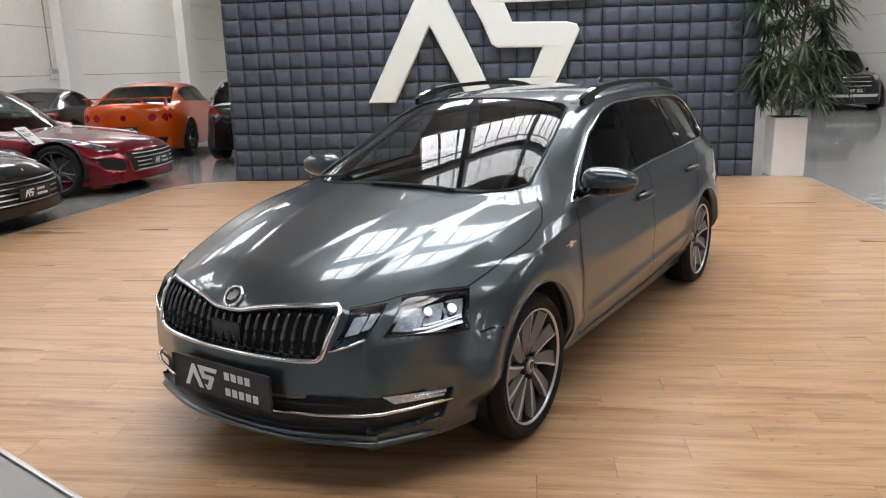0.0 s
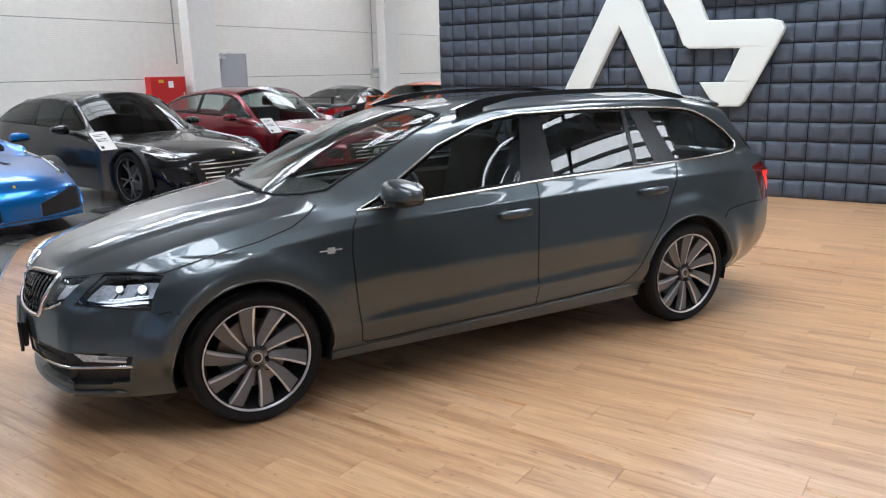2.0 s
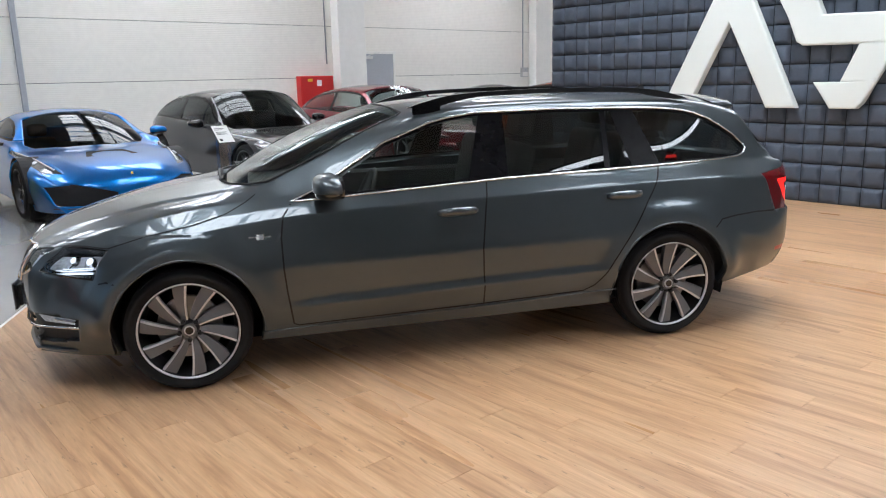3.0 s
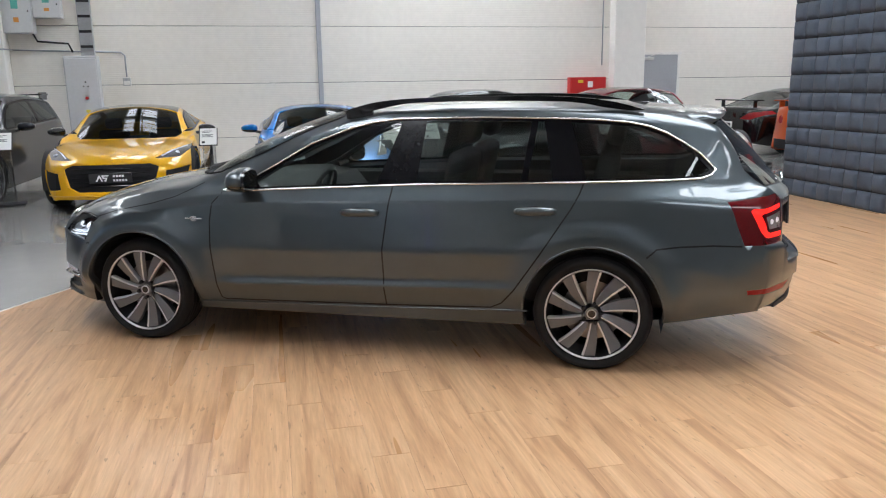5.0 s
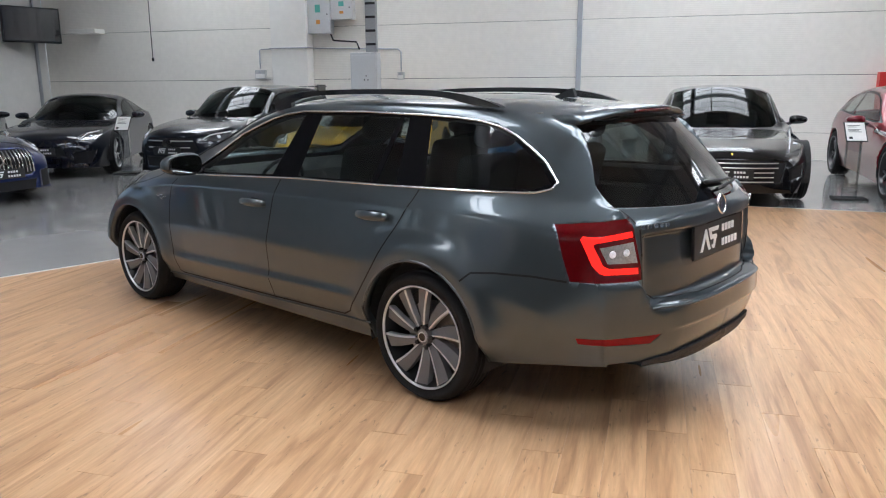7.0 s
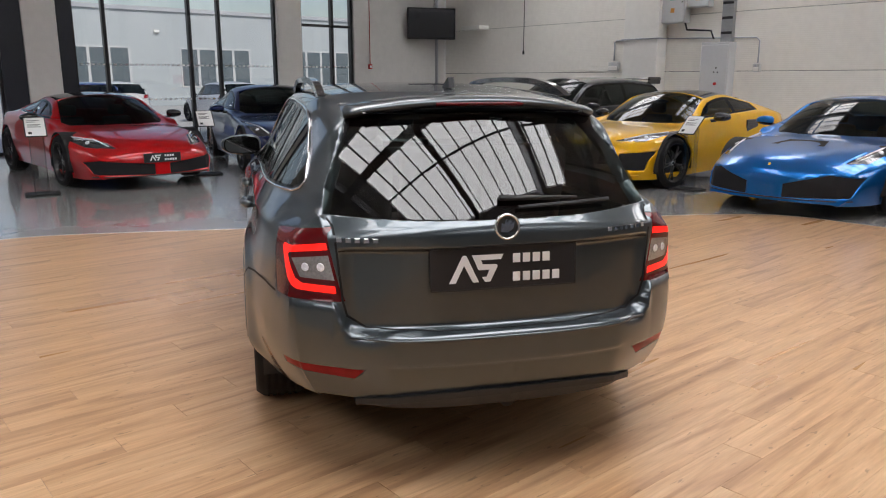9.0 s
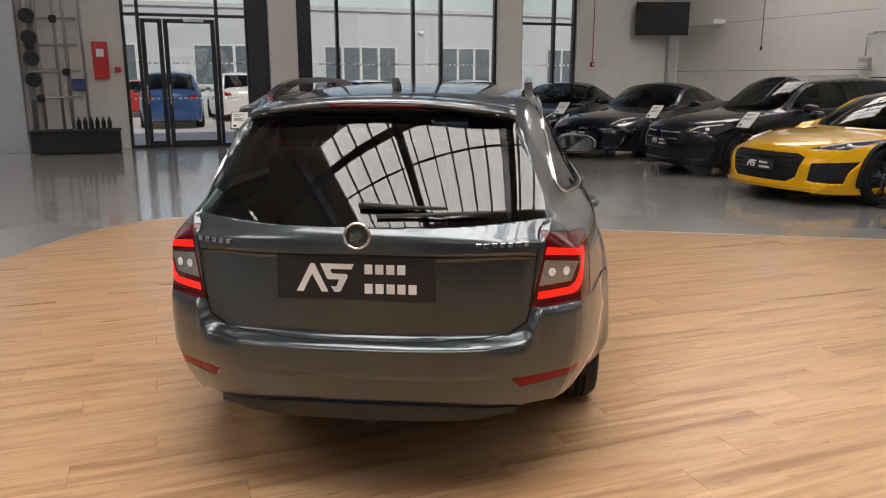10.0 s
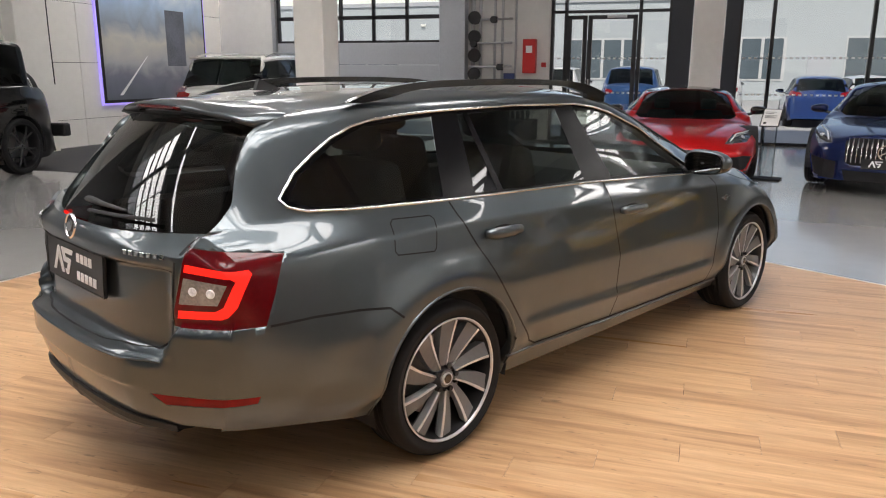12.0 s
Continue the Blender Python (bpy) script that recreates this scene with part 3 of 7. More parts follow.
    def pair(self, name, view, poly, **k):
        """An outline seen from a bearing (or F, B), and its mirror image."""
        self.cut(name + "_l", view, poly, **k)
        self.cut(name + "_r", view if view in ("F", "B") else -view, [(-a, z) for a, z in poly], **k)

    def pane(self, name, axis, sink=0.006):
        """A group's surface as one evenly curved sheet of glass."""
        bm = self.take(name)
        if not bm.verts:
            return bm
        P = np.array([v.co for v in bm.verts])
        o = [k for k in range(3) if k != axis]
        mid = P.mean(0)
        a, b = P[:, o[0]] - mid[o[0]], P[:, o[1]] - mid[o[1]]
        T = np.stack([np.ones(len(a)), a, b, a * a, b * b, a * b, a * a * b, a * b * b] + ([b ** 4, a * b ** 4] if axis == 2 else []), 1)
        fit = T @ np.linalg.lstsq(T, P[:, axis], rcond=None)[0]
        out = -sink if mid[axis] > 0 else sink
        for v, f in zip(bm.verts, fit):
            v.co[axis] = f + out
        bm.normal_update()
        return bm

    def take(self, name, sink=0.0, skirt=0.0):
        """The surface of a group as a bmesh, sunk below the shell, with turned-in edges."""
        if name not in self.names:
            return bmesh.new()
        k, tag = self.names.index(name), self.tag
        bm, made = bmesh.new(), {}
        faces = [f for f in self.bm.faces if f[tag] == k]
        for f in faces:
            for v in f.verts:
                if v not in made:
                    made[v] = bm.verts.new(v.co - v.normal * sink)
            bm.faces.new([made[v] for v in f.verts])
        if skirt:
            low = {}
            for f in faces:
                for e in f.edges:
                    if len(e.link_faces) == 2 and sum(q[tag] == k for q in e.link_faces) == 1:
                        for v in e.verts:
                            if v not in low:
                                low[v] = bm.verts.new(v.co - v.normal * (sink + skirt))
                        loop = next(q for q in e.link_loops if q.face == f)
                        a, b = loop.vert, loop.link_loop_next.vert
                        bm.faces.new((made[b], made[a], low[a], low[b]))
        return bm

    def line(self, view, pts, lift=0.002, step=0.03):
        """A line drawn in a flat view, laid onto the shell."""
        out = []
        for (a0, b0), (a1, b1) in zip(pts, pts[1:]):
            n = max(1, int(math.hypot(a1 - a0, b1 - b0) / step))
            out += [self.onto(view, a0 + (a1 - a0) * k / n, b0 + (b1 - b0) * k / n, lift)[0] for k in range(n)]
        return out + [self.onto(view, *pts[-1], lift)[0]]

    def strip(self, bm, view, pts, width=0.006, lift=0.0012, step=0.025):
        """A narrow flat band along a line on the shell (panel gaps)."""
        P = []
        for (a0, b0), (a1, b1) in zip(pts, pts[1:]):
            n = max(1, int(math.hypot(a1 - a0, b1 - b0) / step))
            P += [self.onto(view, a0 + (a1 - a0) * k / n, b0 + (b1 - b0) * k / n) for k in range(n)]
        P.append(self.onto(view, *pts[-1]))
        prev = None
        for i, (p, nrm) in enumerate(P):
            way = (P[min(i + 1, len(P) - 1)][0] - P[max(i - 1, 0)][0]).normalized()
            side = way.cross(nrm).normalized() * (width / 2)
            two = (bm.verts.new(p + side + nrm * lift), bm.verts.new(p - side + nrm * lift))
            if prev:
                bm.faces.new((prev[0], prev[1], two[1], two[0]))
            prev = two
        return bm


def underside(sh, z=0.2):
    """Dark floor pan between the lower edges."""
    bm = bmesh.new()
    G = sh.G
    prev = None
    for i in range(8, len(G) - 8, 4):
        a, b = G[i, 0], G[i, -1]
        pair = (bm.verts.new(a + (0, -0.02 * np.sign(a[1]), 0.015)), bm.verts.new(b + (0, -0.02 * np.sign(b[1]), 0.015)))
        if prev:
            bm.faces.new((prev[0], prev[1], pair[1], pair[0]))
        prev = pair
    return bm


def arch(x, z, r, n=28):
    return [(x + r * math.cos(a), z + r * math.sin(a)) for a in np.linspace(-0.35, math.pi + 0.35, n)]


def liner(x, z, r, y0, y1):
    """Inside of a wheel arch."""
    bm = bmesh.new()
    prev = None
    for a in np.linspace(-0.26, math.pi + 0.26, 24):
        c = (x + (r + 0.004) * math.cos(a), z + (r + 0.004) * math.sin(a))
        pair = (bm.verts.new((c[0], y0, c[1])), bm.verts.new((c[0], y1, c[1])))
        if prev:
            bm.faces.new((prev[0], prev[1], pair[1], pair[0]))
        prev = pair
    back = [bm.verts.new((x + (r + 0.004) * math.cos(a), y1, z + (r + 0.004) * math.sin(a))) for a in np.linspace(-0.26, math.pi + 0.26, 24)]
    bm.faces.new(back)
    return bm


M_tyre = mat("tyre_rubber", (0.010, 0.010, 0.011), 0.72, spec=0.3, vary=0.2, scale=12, bump=0.1, bump_scale=120)
M_rimdark = mat("rim_grey_lacquer", (0.150, 0.152, 0.158), 0.40, metal=0.15, coat=0.25, vary=0.05)
M_rimblack = mat("rim_dark_lacquer", (0.03, 0.03, 0.032), 0.35, metal=0.5, coat=0.3, vary=0.05)
M_rimcut = mat("rim_turned_metal", (0.66, 0.67, 0.69), 0.30, metal=0.7, vary=0.04, scale=20)
M_disc = mat("brake_disc", (0.30, 0.29, 0.28), 0.35, metal=1.0, vary=0.1, scale=30)
M_mirror = mat("mirror_silver", (0.45, 0.47, 0.48), 0.03, metal=1.0)
M_crystal = mat("lamp_silver", (0.80, 0.83, 0.88), 0.25, metal=0.15, vary=0.45, scale=22)
M_lampdark = mat("smoked_lamp", (0.05, 0.053, 0.058), 0.1, coat=0.8, vary=0.5, scale=25)
M_chrome = mat("chrome", (0.80, 0.80, 0.80), 0.08, metal=1.0, vary=0.02)
M_gloss = mat("gloss_black", (0.008, 0.008, 0.009), 0.12, coat=0.6, vary=0.05)
M_pillar = mat("satin_black_trim", (0.004, 0.004, 0.005), 0.18, spec=0.15, vary=0.05)
M_plastic = mat("black_plastic", (0.020, 0.021, 0.022), 0.55, vary=0.15, scale=20, bump=0.12, bump_scale=300)
M_cabin = mat("cabin_fabric", (0.030, 0.030, 0.031), 0.8, vary=0.2, scale=15, bump=0.2, bump_scale=250)
M_tint = glass("tinted_car_glass", (0.30, 0.34, 0.33), 0.06)
M_smoke = glass("dark_car_glass", (0.16, 0.19, 0.185), 0.03)
M_clear = glass("clear_car_glass", (0.72, 0.79, 0.76), 0.05)
M_lens = glass("lamp_lens", (0.80, 0.83, 0.86))
M_redlens = mat("red_lamp_lens", (0.10, 0.002, 0.004), 0.12, coat=0.35, spec=0.3, vary=0.15, scale=20)
M_lampred = emit("lit_red_lamp", (1.0, 0.016, 0.010), 1.25)
M_lampwhite = emit("lit_white_lamp", (0.9, 0.95, 1.0), 1.3)
M_reflector = mat("lamp_chrome_bowl", (0.62, 0.64, 0.68), 0.15, metal=1.0, vary=0.15, scale=30)


def blade_spokes(wheel, R, rim, n=10, dark=M_rimdark, cut=M_rimcut, y=-0.094, twist=0.17):
    """Curved blade spokes with turned edges."""
    for k in range(n):
        a0 = 2 * math.pi * k / n + 0.1
        inner, outer, lip = [], [], []
        for t in np.linspace(0, 1, 7):
            r = 0.055 + t * (rim - 0.010 - 0.055)
            lead = a0 - twist * t ** 0.7
            w = 0.018 + 0.042 * t ** 0.7
            trail = lead + w / r
            dep = y + 0.016 * (1 - t)
            inner.append((r * math.cos(trail), dep + 0.012, r * math.sin(trail)))
            outer.append((r * math.cos(lead), dep, r * math.sin(lead)))
            lw = (0.0075 + 0.004 * t) / r
            lip.append((r * math.cos(lead - lw), dep - 0.001, r * math.sin(lead - lw)))
        bm = bmesh.new()
        back = [(p[0], p[1] + 0.035, p[2]) for p in inner], [(p[0], p[1] + 0.045, p[2]) for p in outer]
        rows = [[bm.verts.new(p) for p in L] for L in (back[0], inner, outer, back[1])]
        for A, Bq in zip(rows, rows[1:]):
            for i in range(6):
                bm.faces.new((A[i], A[i + 1], Bq[i + 1], Bq[i]))
        bmesh.ops.recalc_face_normals(bm, faces=bm.faces[:])
        sp = part("spoke", bm, dark, wheel, smooth=False)
        bm = bmesh.new()
        up = [(p[0], p[1] - 0.003, p[2]) for p in outer]
        far = [(p[0], p[1] + 0.03, p[2]) for p in lip]
        rows = [[bm.verts.new(p) for p in L] for L in (outer, up, lip, far)]
        for A, Bq in zip(rows, rows[1:]):
            for i in range(6):
                bm.faces.new((A[i], A[i + 1], Bq[i + 1], Bq[i]))
        bmesh.ops.recalc_face_normals(bm, faces=bm.faces[:])
        part("spoke_edge", bm, cut, sp, "turned bright metal edge")


def y_spokes(wheel, rim, n=5, mt=None, y=-0.06):
    """Forked spokes."""
    for k in range(n):
        a = 2 * math.pi * k / n
        bm = bmesh.new()
        for s in (-0.19, 0.19):
            pts = [(r * math.cos(a + s * f), y - 0.01 * math.sin(3 * r / rim), r * math.sin(a + s * f)) for r, f in ((0.04, 0.2), (rim * 0.45, 0.45), (rim * 0.75, 0.9), (rim - 0.012, 1.15))]
            tube(bm, pts, [0.020, 0.015, 0.013, 0.014], n=6, up=(0, 1, 0))
        part("spoke", bm, mt or M_rimblack, wheel, smooth=True)


def wheel_part(car, x, side, y, R=0.318, rim=0.246, width=0.215, style="blade", mt=None, turn=0.0, cap=True, lug=True):
    """A wheel under its car: tyre, rim, spokes, disc, cap and bolts; side -1 is the car's left."""
    m = pose(x, y * side, R, 0, 0, 0 if side < 0 else 180) @ pose(0, 0, 0, 0, turn, 0)
    h = width / 2
    tm = pose(0, 0, 0, 90, 0, 0)
    prof = [(rim - 0.004, h - 0.02), (rim + 0.012, h - 0.004), (rim + 0.03, h), ((rim + R) / 2 + 0.005, h + 0.006), (R - 0.018, h - 0.008), (R - 0.006, h - 0.024), (R, h - 0.05)]
    bm = bmesh.new()
    full = [(r, -z) for r, z in prof]
    grooves = []
    for z in np.linspace(-(h - 0.055), h - 0.055, 4):
        grooves += [(R, z - 0.012), (R - 0.007, z - 0.006), (R - 0.007, z + 0.006), (R, z + 0.012)]
    lathe(bm, full + grooves + prof[::-1], 56, tm)
    bmesh.ops.recalc_face_normals(bm, faces=bm.faces[:])
    w = part("wheel", bm, M_tyre, car, "black road tyre on an alloy wheel", smooth=True)
    w.matrix_basis = m
    bm = bmesh.new()
    lathe(bm, [(rim + 0.002, -h + 0.008), (rim + 0.004, -h + 0.002), (rim + 0.001, -h), (rim - 0.005, -h + 0.004), (rim - 0.006, -h + 0.012)][::-1], 56, pose(0, 0, 0, -90, 0, 0))
    bmesh.ops.recalc_face_normals(bm, faces=bm.faces[:])
    part("rim_lip", bm, M_rimcut if style == "blade" else (mt or M_rimblack), w, "turned bright rim edge", smooth=True)
    bm = bmesh.new()
    lathe(bm, [(rim - 0.006, -h + 0.01), (rim - 0.018, -h + 0.05), (rim - 0.03, 0.0), (rim - 0.03, h - 0.02), (0.05, h - 0.02)], 40, pose(0, 0, 0, -90, 0, 0))
    part("rim_barrel", bm, M_rimblack, w, smooth=True)
    part("brake_disc", C((0, -0.01, 0), (0, 0.012, 0), rim * 0.66, n=32), M_disc, w)
    if style == "blade":
        blade_spokes(w, R, rim)
    else:
        y_spokes(w, rim, 5, mt)
    yc = -0.082 if style == "blade" else -0.072
    part("hub", C((0, yc + 0.06, 0), (0, yc - 0.002, 0), 0.060 if style != "blade" else 0.046, 0.052 if style != "blade" else 0.036, n=20), mt or M_rimdark, w, smooth=False)
    part("hub_cap", C((0, yc, 0), (0, yc - 0.008, 0), 0.027, 0.025, n=24), M_rimcut, w, "bright centre cap")
    part("cap_inlay", C((0, yc - 0.007, 0), (0, yc - 0.0095, 0), 0.020, 0.019, n=20), M_gloss, w, "dark inlay of the cap")
    if lug:
        for k in range(5):
            a = 2 * math.pi * k / 5 + 0.5
            part("wheel_bolt", C((0.052 * math.cos(a), yc + 0.02, 0.052 * math.sin(a)), (0.052 * math.cos(a), yc - 0.006, 0.052 * math.sin(a)), 0.011, n=6), M_blackm, w)
    return w


# mark used on the dealer's plates and on the padded wall: strokes as plain shapes
MARK_A = [[(2.05, 1.09), (1.68, 1.09), (1.17, 2.09), (1.145, 2.66), (1.22, 2.66), (1.28, 2.60)], [(.65, 1.09), (.29, 1.09), (1.02, 2.62), (1.07, 2.66), (1.145, 2.66), (1.17, 2.09)]]
MARK_5 = [[(.70, 2.66), (-1.17, 2.66), (-1.02, 2.36), (.57, 2.36)], [(.57, 2.36), (.17, 2.36), (.06, 2.11), (.46, 2.11)],
          [(.46, 2.11), (.06, 2.11), (-.66, 2.09), (-.78, 2.06), (-.82, 1.98), (-.80, 1.92), (-.735, 1.785), (.27, 1.785), (.34, 1.83)],
          [(-.735, 1.785), (-.34, 1.785), (-.17, 1.38), (-.53, 1.38)], [(-.53, 1.38), (.12, 1.38), (-.08, 1.09), (-.36, 1.09), (-.42, 1.15)]]


def dealer_plate(car, at, w=0.52, h=0.125):
    """A black dealer plate with the white mark and two rows of blocks; local x to the right, y up, z out."""
    bm = B(-w / 2, w / 2, -h / 2, h / 2, -0.012, 0, 0.004)
    p = part("plate", bm, M_plate, car, "black dealer plate with white marks")
    p.matrix_basis = at
    k = h * 0.64 / 1.57
    for mark in (MARK_A, MARK_5):
        bm = bmesh.new()
        for poly in mark:
            prism(bm, [(-(v - 0.45) * k - w * 0.195, (z - 1.87) * k) for v, z in poly], 0.0005, 0.003)
        part("mark", bm, M_mark, p)
    for x1, y1, n in ((0.33, 0.10, 4), (0.40, -0.34, 5)):
        step = w * (x1 - 0.055) / n
        for k in range(n):
            part("plate_block", B(w * 0.055 + k * step, w * 0.055 + (k + 0.74) * step, y1 * h, y1 * h + h * 0.22, 0.0005, 0.003, 0.001), M_mark, p)
    rim_bm = bmesh.new()
    for q in ((-w / 2, w / 2, h / 2 - 0.004, h / 2), (-w / 2, w / 2, -h / 2, -h / 2 + 0.004), (-w / 2, -w / 2 + 0.004, -h / 2, h / 2), (w / 2 - 0.004, w / 2, -h / 2, h / 2)):
        box(rim_bm, q[0], q[1], q[2], q[3], 0.0003, 0.0025)
    part("plate_edge", rim_bm, M_plastic, p)
    return p


def front_facing(x, y, z, tilt=0.0):
    """Pose of a flat thing on the nose: right is -y (seen from ahead), out is -x."""
    return Matrix.Translation((x, y, z)) @ Matrix(((0, 0, -1, 0), (-1, 0, 0, 0), (0, 1, 0, 0), (0, 0, 0, 1))) @ pose(0, 0, 0, tilt, 0, 0)


def rear_facing(x, y, z, tilt=0.0):
    return Matrix.Translation((x, y, z)) @ Matrix(((0, 0, 1, 0), (1, 0, 0, 0), (0, 1, 0, 0), (0, 0, 0, 1))) @ pose(0, 0, 0, tilt, 0, 0)


def paint(name, base, metal=0.6, rough=0.34, ior=1.5):
    return mat(name, base, rough, metal=metal, coat=1.0, spec=0.1, vary=0.04, scale=3, coat_rough=0.02, coat_ior=ior)


def mirror_part(car, mt, x, y, z, side, s=1.0):
    """A door mirror: rounded housing, dark lower edge, glass and foot."""
    bm = bmesh.new()
    bmesh.ops.create_icosphere(bm, subdivisions=3, radius=1.0)
    for v in bm.verts:
        c = v.co
        w = abs(c.x) ** 0.7 * (1 if c.x > 0 else -1)
        back = 0.45 if c.x > 0 else 1.0
        v.co = Vector((w * 0.085 * back * s, math.copysign(abs(c.y) ** 0.75, c.y) * 0.128 * s, math.copysign(abs(c.z) ** 0.8, c.z) * 0.064 * s * (1 - 0.22 * c.y * side)))
    h = part("mirror", bm, mt, car, smooth=True)
    h.matrix_basis = pose(x, y * side, z, 0, 0, -8 * side)
    low = bmesh.new()
    low.from_mesh(h.data)
    bmesh.ops.delete(low, geom=[v for v in low.verts if v.co.z > -0.012 * s], context="VERTS")
    for v in low.verts:
        v.co *= 1.02
    part("mirror_base", low, M_gloss, h, "gloss black lower shell", smooth=True)
    ring = [(math.copysign(abs(math.cos(t)) ** 0.6, math.cos(t)) * 0.104 * s, math.copysign(abs(math.sin(t)) ** 0.7, math.sin(t)) * 0.050 * s) for t in np.arange(24) * math.pi / 12]
    turn = Matrix(((0, 0, 1, 0), (1, 0, 0, 0), (0, 1, 0, 0), (0, 0, 0, 1)))
    part("mirror_rim", prism(bmesh.new(), [(p * 1.07, q * 1.10) for p, q in ring], 0.020 * s, 0.0365 * s, turn), M_gloss, h)
    part("mirror_glass", prism(bmesh.new(), ring, 0.034 * s, 0.038 * s, turn), M_mirror, h, "mirror glass")
    part("mirror_foot", TB([(-0.005, -0.09 * side, -0.05), (0.0, -0.16 * side, -0.06), (-0.02, -0.24 * side, -0.075)], [0.02, 0.022, 0.03], n=8), M_plastic, h)
    return h

# ---- the shown car: grey estate, nose towards -x ----
P_grey = paint("graphite_metallic", (0.080, 0.098, 0.108), 0.8, 0.30, 1.5)


def ease(t):
    t = np.clip(t, 0, 1)
    return t * t * (3 - 2 * t)


def ridge(X, Y, Z):
    """Bonnet creases, tailgate fold, bumper ledge and flared arches."""
    A, S = np.abs(Y), np.sign(Y)
    # rear bumper ledge below the tailgate, rising at the corners
    k = ease((A - 0.545) / 0.06)
    back = ease((X - 2.08) / 0.2)
    ledge = 0.597 + 0.095 * k
    X = X + back * (0.054 * (1 - 0.5 * k) * ease((ledge - Z) / (0.014 + 0.022 * k) + 0.5))
    X = X - back * 0.013 * ease((0.492 - Z) / 0.012) * ease((A - 0.02) / 0.05 + 1)
    X = X - back * 0.028 * ease((0.884 - Z) / 0.014) * ease((Z - 0.588) / 0.018) * (1 - ease((A - 0.53) / 0.05))
    # both ends roll under towards the ground
    tuck = np.clip((0.50 - Z) / 0.20, 0, 1.2) ** 1.7
    X = X - tuck * 0.065 * ease((X - 1.95) / 0.3) + tuck * 0.03 * ease((-2.0 - X) / 0.2)
    Y = Y * (1 - tuck * 0.085 * ease((X - 1.70) / 0.45) - tuck * 0.02 * ease((-1.80 - X) / 0.3))
    # wheel arches stand out to a common plane
    for xa in (-1.343, 1.343):
        d = np.hypot(X - xa, Z - 0.318)
        w = np.exp(-(np.maximum(d - 0.40, 0) / 0.075) ** 2) * (np.abs(Y) > 0.6) * (Z < 0.80) * ease((Z - 0.27) / 0.16)
        Y = Y + S * w * np.maximum(0.897 - np.abs(Y), 0)
    # bonnet: a raised middle between two long folds, and two finer ones from the badge
    on = np.clip((-1.04 - X) / 0.12, 0, 1) * np.clip((X + 2.24) / 0.25, 0, 1) * (Z > 0.66)
    run = np.clip((X + 2.15) / 1.05, 0, 1)
    yo, yi = 0.40 + 0.16 * run, 0.10 + 0.22 * run
    Z = Z + on * (0.007 * ease((yo + 0.012 - A) / 0.024) + 0.003 * ease((yi + 0.012 - A) / 0.024))
    return X, Y, Z


